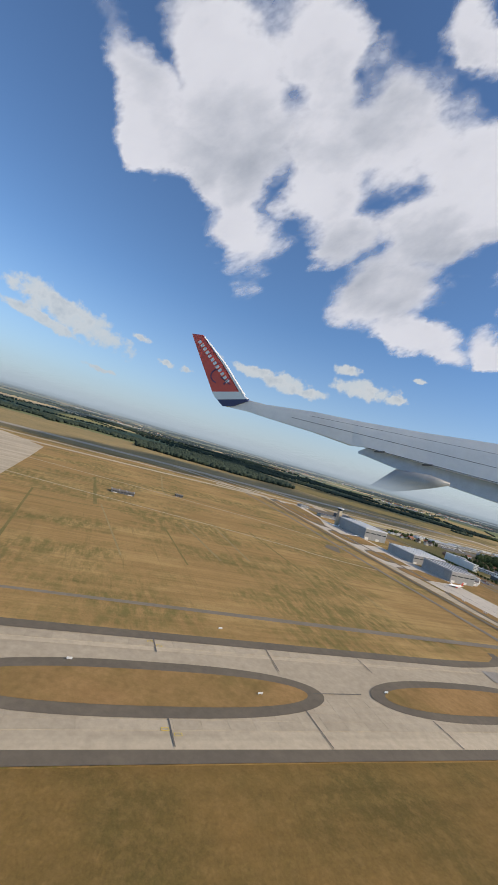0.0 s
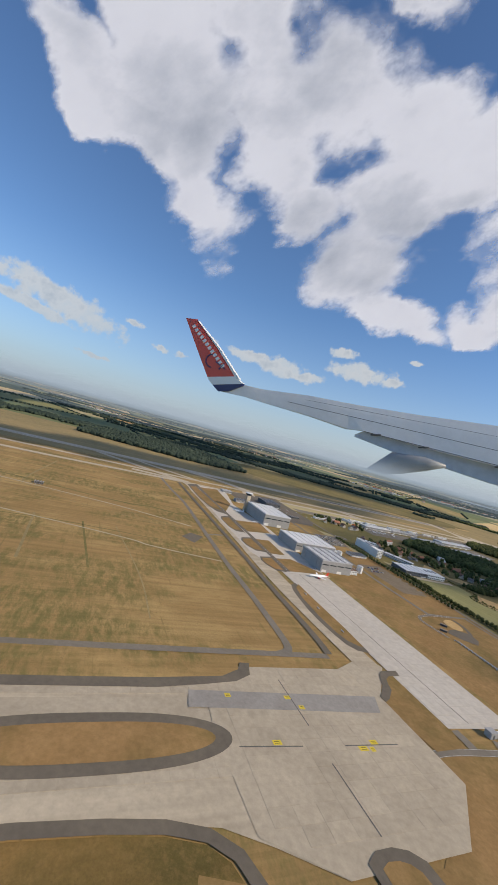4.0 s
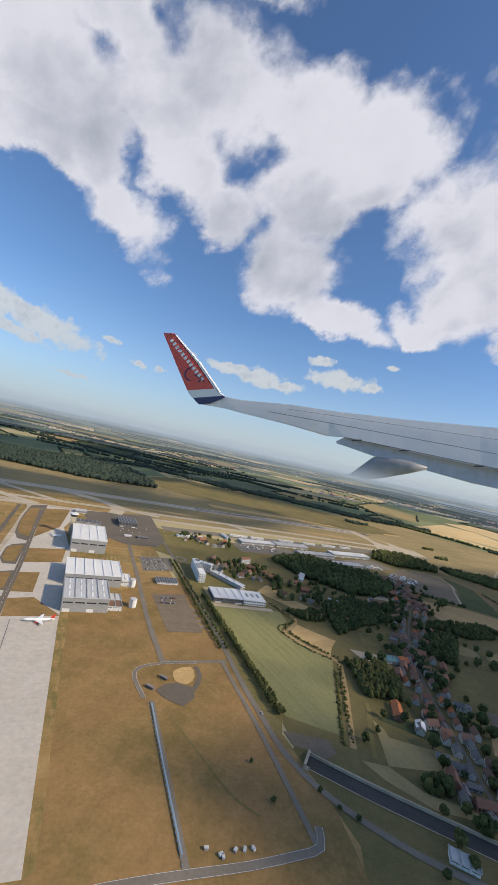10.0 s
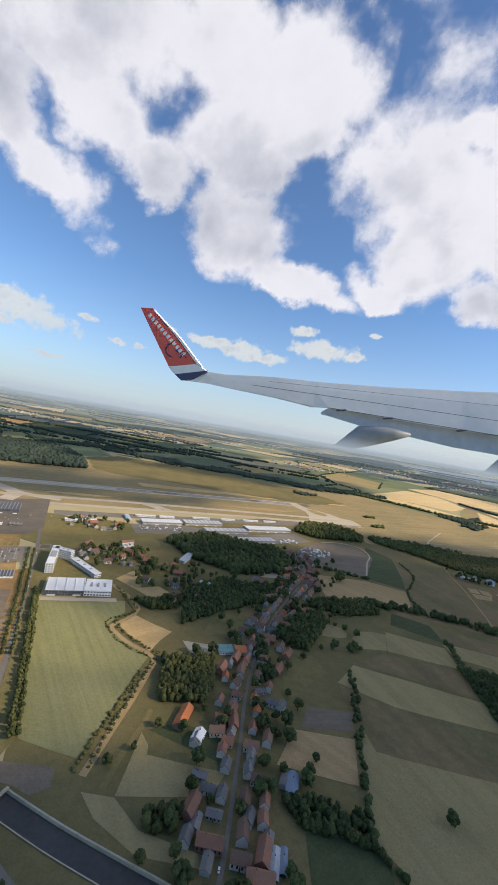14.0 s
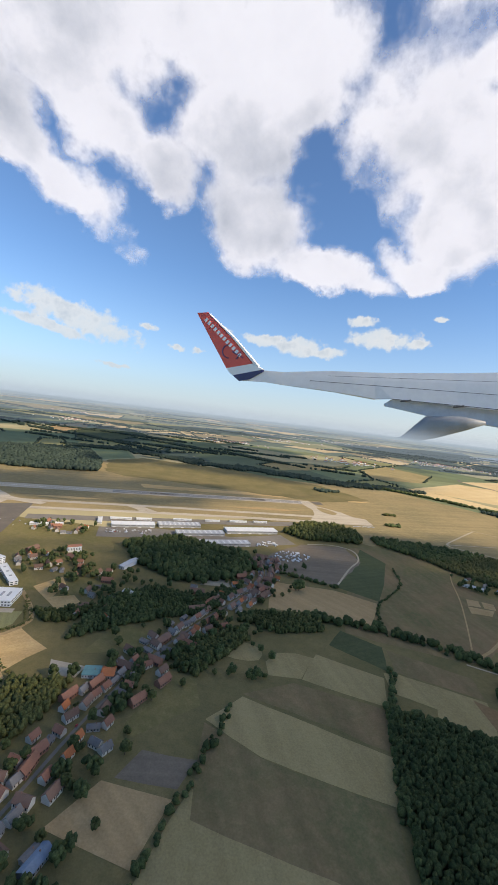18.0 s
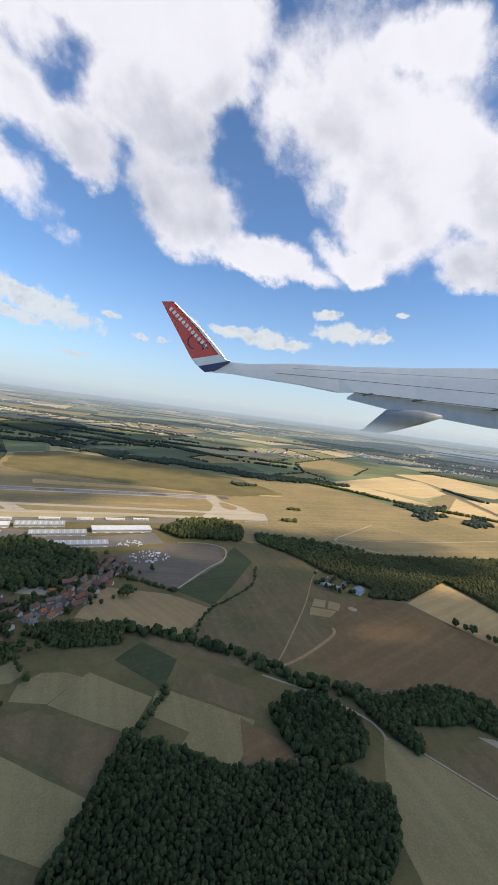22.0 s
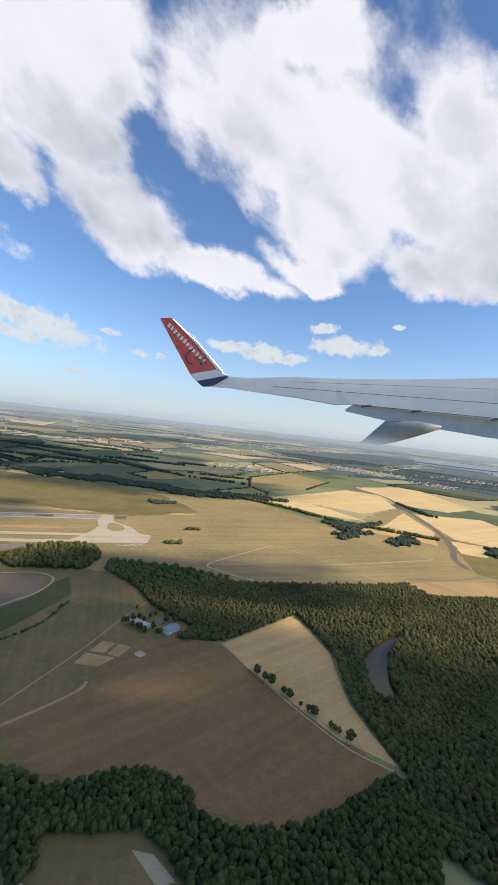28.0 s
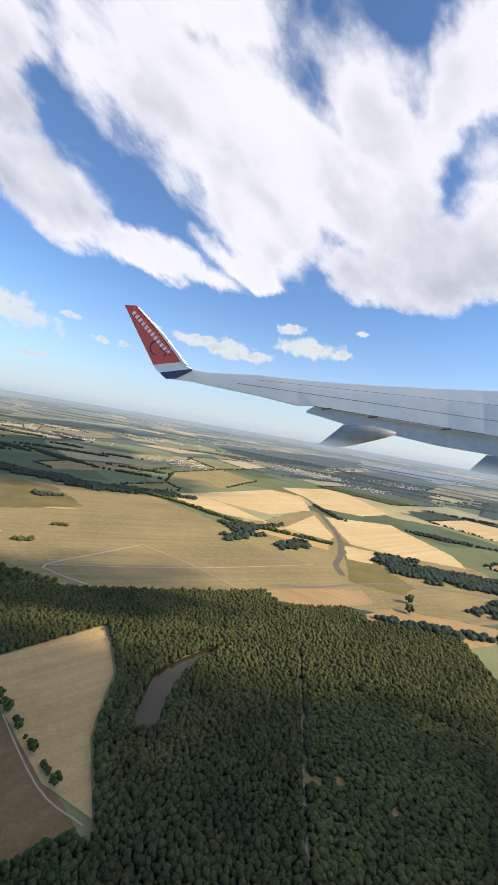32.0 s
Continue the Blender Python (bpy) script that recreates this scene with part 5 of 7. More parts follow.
woodland("wood_bottom", [(171.4, 100.6), (175, 101.6), (179.3, 103.0), (183, 104.8), (186.8, 105.6), (190.4, 105.0), (192.7, 103.4), (193.5, 101.2), (196.4, 99.8), (199.9, 99.9), (204, 100.4), (208.6, 102.2), (213, 104.8), (219, 109.4), (224, 106), (218, 92), (207.6, 91.6), (200.4, 91.7), (198.6, 94.2), (194.6, 93.4), (191, 96.8), (188, 98.8), (183, 97.6), (177.9, 97.2), (179.2, 93.8), (177.6, 91.8), (173.6, 96.2)], 0.5, 0.44, 1.2, M_leaf, "dark green belt of trees below the brown field", 5)
field("pale_field", [(173.8, 94.8), (178.4, 92.1), (185.4, 86.3), (190, 80), (172, 76), (170.6, 84.4)], M_pale, "pale stubble field beyond the copse", 0.045, 0.1)
field("green_plot", [(179, 92.2), (188, 96.3), (193.7, 93.1), (197.5, 87.8), (192, 80), (186, 86.3)], M_fallow, "dull brown meadow plot", 0.045, 0.1)
road("field_track", [(178.0, 92.8), (185.2, 86.8), (190, 81)], 0.3, M_track, "sandy track between fields", 0.06)
field("brown_field", [(154.3, 94.6), (161, 91), (165, 88), (158, 87), (155, 87)], M_brown, "bare brown plot beside the copse", 0.045, 0.1)
road("country_lane", [(157.6, 103.9), (166.3, 100.9), (172.8, 96.9), (174, 94)], 0.4, M_track, "narrow pale lane behind the hedge", 0.06)
field("sandpit", [(187.6, 96.6), (190, 96.4), (192.8, 94.2), (191, 93.6)], M_track, "pale sand pit beside the trees", 0.06, 0.1, "sandpit")
woodland("pine_wood", [(211, 154), (217.2, 138), (217.6, 123), (221.5, 110), (222, 100), (232, 92), (262, 92), (296, 118), (304, 168), (279, 172), (276, 179), (254, 174.6), (250, 183), (233.6, 177.4), (198, 168.5), (188, 168.5), (181.3, 165.3), (170, 158), (176, 150), (187, 142), (184, 137), (194, 138)], 0.56, 0.46, 1.2, M_pine, "broad dark pine and broadleaf forest", 6, keep=0.97, clear=(POND, RIDE, YOUNG, *GLADES))
woodland("young_wood", YOUNG, 0.62, 0.5, 0.8, M_leaf2, "younger lighter green plantation in the forest", 32, keep=0.93, clear=(RIDE, *GLADES))
hedge("pond_edge", [(221.0, 126), (221.2, 131), (222.2, 138.8), (225.2, 143.8), (229.4, 147.8), (233.6, 151.4)], 1.4, 0.55, 1.3, M_leaf2, "lighter green trees round the pond", 33, 0.5)
hedge("pond_edge", [(228.0, 125), (228.9, 132), (230.8, 138), (234.0, 143.6), (238, 148.4)], 1.2, 0.55, 1.2, M_leaf, "dark trees round the pond", 34, 0.5)
woodland("wood_north_village", [(84.1, 135.8), (96, 146), (116, 141), (120, 132), (114, 122), (104, 118), (92, 124)], 0.85, 0.66, 1.6, M_leaf, "dark green wood behind the warehouses", 7, keep=0.9)
woodland("wood_runway", [(127, 167), (130.7, 177), (138, 184), (147.4, 185), (152.9, 176.7), (152.3, 166), (142.8, 164.4), (133.8, 162)], 0.9, 0.66, 1.7, M_leaf2, "green wood at the runway's end", 8)
woodland("wood_belt", [(157.5, 168), (157, 174.5), (175.8, 175.5), (192.6, 170.6), (186, 164), (178, 156), (170.8, 157.5)], 0.9, 0.62, 1.4, M_leaf, "dark wood belt at the airfield's edge", 9)
hedge("hedge_belt", [(131, 112), (138, 111.2), (143.8, 110.9), (153.8, 108.0), (162.7, 103.8), (174.3, 101.5)], 2.2, 0.6, 1.3, M_leaf, "dark green hedge of trees between fields", 10)
hedge("ditch_hedge", [(79.8, 103.0), (83.0, 97.6), (84.6, 94.3), (81.4, 90), (84.9, 85.2), (89.0, 82.6)], 0.4, 0.17, 0.26, M_scrub, "dry scrub along the ditch", 71, 0.6)
hedge("field_hedge", [(89.0, 79), (87.4, 71), (85.9, 63.8)], 0.4, 0.2, 0.3, M_scrub, "dry scrub along the ditch", 72, 0.6)
hedge("ditch_hedge", [(81.5, 101), (85.2, 95.4), (82.8, 90.8), (86.2, 86.5), (90.6, 83.6)], 0.5, 0.2, 0.3, M_scrub, "dry scrub along the ditch", 11, 0.7)
hedge("field_hedge", [(90.4, 82), (88.8, 74), (87, 64)], 0.5, 0.22, 0.32, M_scrub, "dry scrub along the ditch", 12, 0.7)
hedge("lot_hedge", [(118, 134), (130, 130.5), (139, 128)], 0.9, 0.5, 0.9, M_leaf, "dark hedge along the lot", 13, 0.6)
hedge("airfield_hedge", [(171, 310), (207, 294.6), (236.6, 272), (245, 265.7), (262, 259), (291, 250)], 2.6, 0.8, 1.5, M_leaf, "dark hedge along ripe fields", 14, 1.0)


# ---- buildings of the airport ----
BEARING = math.degrees(math.atan2(0.36, 0.933))


def ribs(bm, L, D, z0, z1, n, wide=0.07, high=0.06, along="x"):
    for i in range(n):
        s = (i + 0.5) / n
        if along == "x":
            box(bm, s * L - wide / 2, s * L + wide / 2, 0, D, z0, z1)
        else:
            box(bm, 0, L, s * D - wide / 2, s * D + wide / 2, z0, z1)


def hangar(x, y, L, D, H, walls, roof, label, bays, rooflights, doors=True, turn=BEARING, category="hangar"):
    ob = thing("hangar" if category == "hangar" else "warehouse", pose(x, y, 0.02, 0, 0, turn), label, category)
    wall = part("wall", boxed(0, L, 0, D, 0, H * 0.94, 0.03), walls, ob)
    bm = boxed(-0.08, L + 0.08, -0.08, D + 0.08, H * 0.94, H, 0.03)
    top = part("roof", bm, roof, ob, "pale sheet metal roof with ribs")
    for i in range(bays + 1):
        s = i / bays * L
        part("roof_rib", boxed(s - 0.07, s + 0.07, -0.06, D + 0.06, H, H + 0.10, 0.02), M_cladwhite if roof is M_roofwhite else M_clad, top)
    for i in range(rooflights):
        for j in range(3):
            cx, cy = (i + 0.5) / rooflights * L, (j + 0.5) / 3 * D
            part("roof_light", boxed(cx - 0.12, cx + 0.12, cy - D * 0.11, cy + D * 0.11, H, H + 0.05, 0.01), M_white, top)
    n = max(3, int(L / 1.6))
    for i in range(n):
        a, b = L * (i + 0.1) / n, L * (i + 0.9) / n
        part("window", boxed(a, b, -0.03, 0.02, H * 0.60, H * 0.68), M_glass, wall)
        if i % 2 == 0:
            part("roller_door", boxed(a + 0.1, b - 0.25, -0.03, 0.02, 0.0, H * 0.22), M_cladwhite if walls is not M_cladwhite else M_clad, wall)
    m = max(5, int(L / 0.5))
    bm = bmesh.new()
    for i in range(m):
        box(bm, L * i / m, L * i / m + 0.03, -0.02, 0.0, 0.02, H * 0.93)
    tagged(part("cladding_seams", bm, M_clad, wall), kind="stuff")
    if doors:
        k = 6
        for i in range(k):
            part("sliding_door", boxed(-0.05 - 0.02 * (i % 2), 0.0, D * (0.08 + 0.84 * i / k), D * (0.08 + 0.84 * (i + 0.97) / k), 0, H * 0.8), M_clad, wall)
    return ob


hangar(36.4, 107.4, 7.4, 12.6, 3.0, M_clad, M_roofwhite, "tall grey hangar with a ribbed white roof", 4, 0)
hangar(42.6, 90.0, 9.8, 8.4, 2.1, M_clad, M_roofwhite, "long hangar with a bright white shed roof", 6, 0)
hangar(46.3, 80.4, 6.9, 7.6, 2.3, M_clad, M_roofgrey, "grey hangar with rows of roof lights", 4, 4)
hangar(52.5, 83.6, 2.2, 1.8, 0.9, M_cladwhite, M_browntile, "low office annexe with a brown flat roof", 2, 0, False)
hangar(52.0, 86.2, 1.8, 2.4, 0.8, M_clad, M_roofgrey, "low grey annexe beside the hangar", 2, 0, False)
hangar(51.4, 94.2, 1.8, 3.4, 1.2, M_cladwhite, M_roofwhite, "white annexe at the end of the hangar", 2, 0, False)
hangar(57.6, 99.0, 4.2, 2.6, 0.5, M_cladwhite, M_dark_clad, "low glazed car park building with white posts", 8, 0, False)
hangar(38.6, 137.0, 5.2, 7.5, 1.3, M_dark_clad, M_dark_clad, "dark terminal hall with a white edge", 6, 0, False)
hangar(28.6, 130.2, 6.5, 2.6, 0.9, M_clad, M_dark_clad, "grey office block with a dark roof", 6, 0, False)
hangar(23.5, 142.0, 3.4, 3.0, 0.8, M_clad, M_roofgrey, "small grey service building", 3, 0, False)
hangar(46.4, 128.5, 2.6, 1.4, 0.4, M_dark_clad, M_slate, "small dark service building", 3, 0, False)
hangar(43.0, 127.5, 1.8, 1.0, 0.4, M_cladwhite, M_roofwhite, "small white service building", 3, 0, False)
hangar(42.6, 104.1, 3.0, 0.7, 0.35, M_brick, M_tile, "low shed with a red roof", 3, 0, False)

tank = None
for x, y in ((55.7, 86.9), (53.4, 95.3)):
    if tank is None:
        tank = thing("storage_tank", pose(x, y, 0.02), "round white steel storage tank", "tank", "storage tanks by the hangars")
        bm = bmesh.new()
        tube(bm, (0, 0, 0), (0, 0, 1.35), 0.62, 0.62, 24)
        part("shell", bm, M_cladwhite, tank)
        bm = bmesh.new()
        tube(bm, (0, 0, 1.35), (0, 0, 1.45), 0.64, 0.5, 24)
        part("roof", bm, M_roofgrey, tank)
        part("ladder", boxed(-0.05, 0.05, -0.68, -0.63, 0, 1.4), M_clad, tank)
    else:
        copy_thing(tank, pose(x, y, 0.02))

tower = thing("control_tower", pose(31.5, 119.5, 0.02, 0, 0, BEARING), "slim pale airport control tower", "tower")
part("shaft", boxed(-0.55, 0.55, -0.55, 0.55, 0, 4.6, 0.06), M_concrete, tower)
bm = bmesh.new()
tube(bm, (0, 0, 4.6), (0, 0, 5.2), 0.7, 1.05, 12)
part("cab", bm, M_glass, tower)
bm = bmesh.new()
tube(bm, (0, 0, 5.2), (0, 0, 5.4), 1.12, 1.0, 12)
part("cap", bm, M_cladwhite, tower)
bm = bmesh.new()
tube(bm, (0, 0, 5.4), (0, 0, 6.3), 0.05, 0.02, 6)
part("antenna", bm, M_clad, tower)


def office(x, y, L, D, H, floors, cols, label, turn, walls=M_cladwhite):
    ob = thing("office_building", pose(x, y, 0.03, 0, 0, turn), label, "building")
    wall = part("wall", boxed(0, L, 0, D, 0, H, 0.02), walls, ob)
    part("roof", boxed(0.06, L - 0.06, 0.06, D - 0.06, H - 0.02, H + 0.03), M_roofwhite, ob, "pale flat roof")
    part("parapet", boxed(-0.02, L + 0.02, -0.02, 0.06, H, H + 0.08), walls, ob)
    part("parapet", boxed(-0.02, L + 0.02, D - 0.06, D + 0.02, H, H + 0.08), walls, ob)
    for i in range(3):
        part("roof_unit", boxed(L * (0.2 + 0.25 * i), L * (0.2 + 0.25 * i) + 0.35, D * 0.35, D * 0.65, H, H + 0.18, 0.02), M_clad, ob)
    for f in range(floors):
        z = H * (f + 0.35) / floors
        for i in range(cols):
            a = L * (i + 0.2) / cols
            part("window", boxed(a, a + L * 0.6 / cols, -0.02, 0.02, z, z + H * 0.42 / floors), M_glass, wall)
        for i in range(max(2, int(cols * D / L))):
            c = max(2, int(cols * D / L))
            a = D * (i + 0.2) / c
            part("window", boxed(L - 0.02, L + 0.02, a, a + D * 0.6 / c, z, z + H * 0.42 / floors), M_glass, wall)
    return ob


office(65.3, 104.6, 1.5, 10.2, 1.9, 5, 3, "white five-storey hotel slab with rows of windows", 15)
office(63.2, 113.2, 4.4, 1.3, 1.9, 5, 8, "white five-storey wing of the hotel", -16)
office(67.5, 111.6, 9.6, 1.5, 0.8, 2, 18, "long low white office wing", -42)
hangar(69.2, 95.9, 6.2, 5.2, 1.0, M_dark_clad, M_roofwhite, "low dark hall with a pale flat roof", 4, 0, False, 16, "hall")
office(75.2, 97.5, 4.6, 4.9, 1.0, 2, 9, "low white hall with tall glazing", 13)
field("terrace", [(68.6, 95.0), (80.8, 98.2), (81.2, 96.9), (68.9, 93.9)], M_slab, "pale paved terrace before the hall", 0.075, 0, "terrace")

# ---- warehouses beside the runway ----
for x, y, L, D, H, roof, text in (
        (75.7, 147.3, 12.6, 3.4, 0.9, M_roofwhite, "long white-roofed warehouse beside the runway"), (88.1, 153.4, 13.2, 3.6, 0.9, M_roofgrey, "long grey-roofed warehouse beside the runway"),
        (95.2, 148.0, 14.7, 3.2, 0.9, M_roofgrey, "long grey-roofed warehouse with pale walls"), (103.0, 141.8, 15.4, 3.2, 0.9, M_roofgrey, "long pale grey warehouse by the wood"),
        (108.9, 157.0, 17.2, 4.0, 1.0, M_roofwhite, "long bright white warehouse")):
    hangar(x, y, L, D, H, M_clad, roof, text, 9, 9, False, 24.5, "warehouse")
for x, y, L, D, turn in ((72.0, 154.8, 6.4, 1.0, 21), (79.4, 157.6, 4.8, 1.2, 21), (90, 163, 6, 0.9, 21), (100, 167, 5, 0.9, 21), (108, 170.5, 6, 0.9, 21), (116, 174, 5, 0.9, 21), (70.8, 148.6, 1.2, 5.5, 24), (55.8, 139.0, 4.6, 1.6, 20), (60.6, 141.5, 3.0, 1.4, 20)):
    hangar(x, y, L, D, 0.55, M_cladwhite, M_roofwhite, "small white storage shed", 4, 0, False, turn, "shed")
road("warehouse_apron", [(50, 146), (84, 160), (122, 176), (132, 181)], 5.0, M_asphalt, "grey service yard along the warehouses", 0.062, False, "yard", False)
road("warehouse_yard", [(74, 142), (90, 148), (112, 150), (128, 160)], 9.0, M_asphalt, "grey yard crowded with vehicles", 0.058, False, "yard", False)
field("station_forecourt", [(23.9, 146.9), (43.2, 159.8), (53.6, 130.9), (52.5, 124.0), (45.3, 120.9), (35.8, 125.3)], M_shoulder, "wide dark car park of the old terminal", 0.0562, 0, "car park")


# ---- ramp and apron slabs, marks ----
def slab_mesh(a, b, h=0.02):
    bm = boxed(-a / 2, a / 2, -b / 2, b / 2, 0, h, 0.005)
    me = bpy.data.meshes.new("slab")
    bm.to_mesh(me)
    bm.free()
    return me


def paving(parent, me, origin, u, w, nu, nw, a, b, z, material, poly=None, angle=0.0):
    if not me.materials:
        me.materials.append(material)
    for i in range(nu):
        for j in range(nw):
            p = Vector(origin) + Vector(u) * (i + 0.5) * a + Vector(w) * (j + 0.5) * b
            if poly and not all(inside(*(p + Vector(u) * a * k + Vector(w) * b * l), poly) for k, l in ((0.5, 0.5), (-0.5, 0.5), (0.5, -0.5), (-0.5, -0.5))):
                continue
            ob = new("slab", me)
            ob.matrix_basis = pose(p.x, p.y, z, 0, 0, angle)
            ob.parent = parent


RU, RW = Vector((0.3715, -0.9284)), Vector((0.9284, 0.3715))
paving(ramp, slab_mesh(1.108, 1.038), (38.8, 74.2), RU, RW, 30, 8, 1.115, 1.045, 0.085, M_rampslab, None, math.degrees(math.atan2(RU.y, RU.x)))
APRON = [(28, 42.2), (42, 47.8), (45, 51.0), (46.2, 51.8), (47.8, 50.6), (45.6, 44.8), (49.2, 36.4), (46.5, 31.0), (38, 27.5), (33, 28.5), (30, 35)]
paving(apron, slab_mesh(1.692, 1.192), (26.5, 25.0), U, W, 15, 24, 1.7, 1.2, 0.08, M_slab, APRON, BEARING)
field("worn_strip", [(27.5, 38.7), (44.9, 44.6), (44.7, 42.3), (27.8, 36.8)], M_darkslab, "darker worn strip across the apron", 0.092, 0, "apron")
for x, y, turn, wide in ((35.9, 41.0, 21, 0.55), (37.1, 40.2, 21, 0.5), (34.6, 35.6, 21, 0.7), (41.6, 37.3, 21, 0.8), (42.7, 38.3, 21, 0.7), (42.4, 37.5, 21, 0.4), (30.7, 39.3, 21, 0.5)):
    sign = thing("stand_marking", pose(x, y, 0.107, 0, 0, turn), "yellow painted stand marking on the concrete", "marking", "painted stand marks on the apron")
    part("panel", boxed(-wide / 2, wide / 2, -0.22, 0.22, 0, 0.006), M_yellow, sign)
    for k in (-0.08, 0.08):
        part("bar", boxed(-wide * 0.3, wide * 0.3, k - 0.015, k + 0.015, 0.006, 0.012), M_tyre, sign)
for a, b, wide in (((35.3, 43.2), (37.4, 38.2), 0.10), ((38.6, 35.0), (40.6, 30.4), 0.10), ((31.8, 34.3), (36.6, 35.9), 0.10), ((40.1, 37.1), (44.9, 38.8), 0.10)):
    road("guide_line", [a, b], wide, M_joint, "dark stand guide line on the concrete", 0.108, False, "marking", False)
for s in (0.36,):
    a = Vector((38.8, 74.2)) + RW * 8.36 * s
    road("ramp_joint", [tuple(a), tuple(a + RU * 33.4)], 0.09, M_joint, "dark tarred joint along the ramp", 0.109, False, "joint", False)
# taxiway joints and slabs below the first stretch
for name, a, n in (("taxiway_slabs", Vector((-20, 19.9)), 36), ("taxiway_slabs", Vector((-20, 12.0)), 40)):
    base = thing(name, pose(0, 0, 0), "pale concrete taxiway slabs", "taxiway", kind="structure")
    me = slab_mesh(1.542, 0.712)
    paving(base, me, a, U, W, n, 4, 1.55, 0.72, 0.066, M_slab, None, BEARING)
for a, b in (((-2.9, 27.9), (-2.2, 26.1)), ((-0.2, 20.5), (0.5, 18.8)), ((5.3, 31.0), (6.3, 28.0)), ((7.7, 24.5), (8.9, 21.8)), ((13.3, 34.1), (14.3, 31.8)), ((17.2, 27.4), (18.2, 25.2)), ((8.5, 26.5), (12.3, 28.1))):
    road("taxiway_joint", [a, b], 0.065, M_joint, "dark tarred joint across the taxiway", 0.11, False, "joint", False)
for x, y in ((-0.2, 19.7), (0.5, 19.6), (-2.9, 27.1), (-2.2, 26.9)):
    ring = thing("holding_mark", pose(x, y, 0.108, 0, 0, BEARING), "small yellow painted outline beside a joint", "marking", "painted marks on the taxiway")
    for q in ((-0.2, 0.2, -0.1, -0.08), (-0.2, 0.2, 0.08, 0.1), (-0.2, -0.175, -0.08, 0.08), (0.175, 0.2, -0.08, 0.08)):
        part("painted_bar", boxed(*q, 0, 0.006), M_yellow, ring)
for x, y in ((14.5, 29.2), (4.8, 24.7), (-6.6, 22.8), (1.7, 31.7)):
    board = thing("taxiway_sign", pose(x, y, 0.1, 0, 0, BEARING), "small white taxiway sign standing in the grass", "sign", "taxiway signs")
    part("panel", boxed(-0.16, 0.16, -0.02, 0.02, 0.05, 0.17, 0.01), M_cladwhite, board)
    for s in (-0.15, 0.15):
        part("post", boxed(s * 0.7 - 0.012, s * 0.7 + 0.012, -0.012, 0.012, 0, 0.05), M_clad, board)
field("taxiway_bridge", [(31.6, 35.5), (33.6, 30.5), (37, 31.5), (36, 40), (31, 42.4)], M_slab, "pale concrete between the islands", 0.082, 0, "taxiway")
field("apron_yard_grass", [(49.2, 50.2), (50.2, 46.0), (51.4, 42.7), (51.6, 40.6), (48.4, 39.2), (46.6, 41.6), (45.4, 44.6), (46.6, 47.4), (47.2, 49.4)], M_dry2, "dry brown grass between apron and ramp", 0.074, 0, "grass")
field("apron_shoulder", [(49.3, 50.6), (47.3, 49.7), (46.75, 48.8), (46.6, 47.7), (46.5, 46.9), (46.0, 45.7), (45.5, 44.9), (45.9, 44.2), (46.5, 44.9), (46.9, 45.7), (47.3, 46.5), (47.3, 47.4), (47.4, 48.3), (47.9, 49.0), (49.4, 49.7)], M_shoulder, "dark asphalt shoulder of the apron", 0.115, 0, "shoulder")
field("south_grass", [(30, 26.0), (37, 26.5), (44, 29.5), (46.5, 33), (46.5, 37), (47.6, 39.2), (52, 39.9), (62, 43.4), (80, 48), (84, 38), (60, 20), (30, 12)], M_dry2, "dry brown grass below the apron", 0.042, 0.1, "grass")

field("apron_island", [(39.2, 28.6), (41.0, 29.9), (43.0, 29.6), (43.6, 27.4), (41, 26.2)], M_shoulder, "dark-rimmed grass island at the apron edge", 0.112, 0, "island", True)
field("apron_island_grass", [(40.0, 28.5), (41.2, 29.2), (42.4, 28.9), (42.8, 27.6), (41.1, 26.9)], M_dry2, "dry grass of the island", 0.12, 0, "grass", True)

# small service buildings by the ramp's end
pump = thing("pump_house", pose(55.2, 42.75, 0.05, 0, 0, BEARING), "small blue-grey service cabin with a dark side", "cabin")
part("body", boxed(0, 0.85, 0, 0.7, 0, 0.55, 0.02), M_clad, pump)
part("roof", boxed(-0.03, 0.88, -0.03, 0.73, 0.55, 0.6), M_clad, pump)
part("door", boxed(0.3, 0.5, -0.02, 0.01, 0, 0.4), M_dark_clad, pump)
yard = thing("equipment_yard", pose(56.3, 42.6, 0.06, 0, 0, BEARING), "paved equipment yard with pale cabinets", "yard")
part("paving", boxed(0, 2.6, 0, 1.4, 0, 0.03), M_darkslab, yard)
for i in range(8):
    part("cabinet", boxed(0.2 + 0.28 * i, 0.36 + 0.28 * i, 1.1, 1.25, 0.03, 0.2, 0.01), M_cladwhite, yard)
shed = thing("flat_shed", pose(57.6, 37.6, 0.05, 0, 0, BEARING), "flat grey shed with a pale roof edge", "shed")
part("wall", boxed(0, 2.6, 0, 1.7, 0, 0.3), M_dark_clad, shed)
part("roof", boxed(-0.04, 2.64, -0.04, 1.74, 0.3, 0.34), M_shoulder, shed)
for q in ((-0.05, 2.65, -0.05, 0.0), (-0.05, 2.65, 1.7, 1.75), (-0.05, 0.0, 0, 1.7), (2.6, 2.65, 0, 1.7)):
    part("roof_edge", boxed(*q, 0.34, 0.38), M_roofgrey, shed)
part("vent", boxed(1.0, 1.3, 0.8, 1.0, 0.34, 0.44), M_dark_clad, shed)

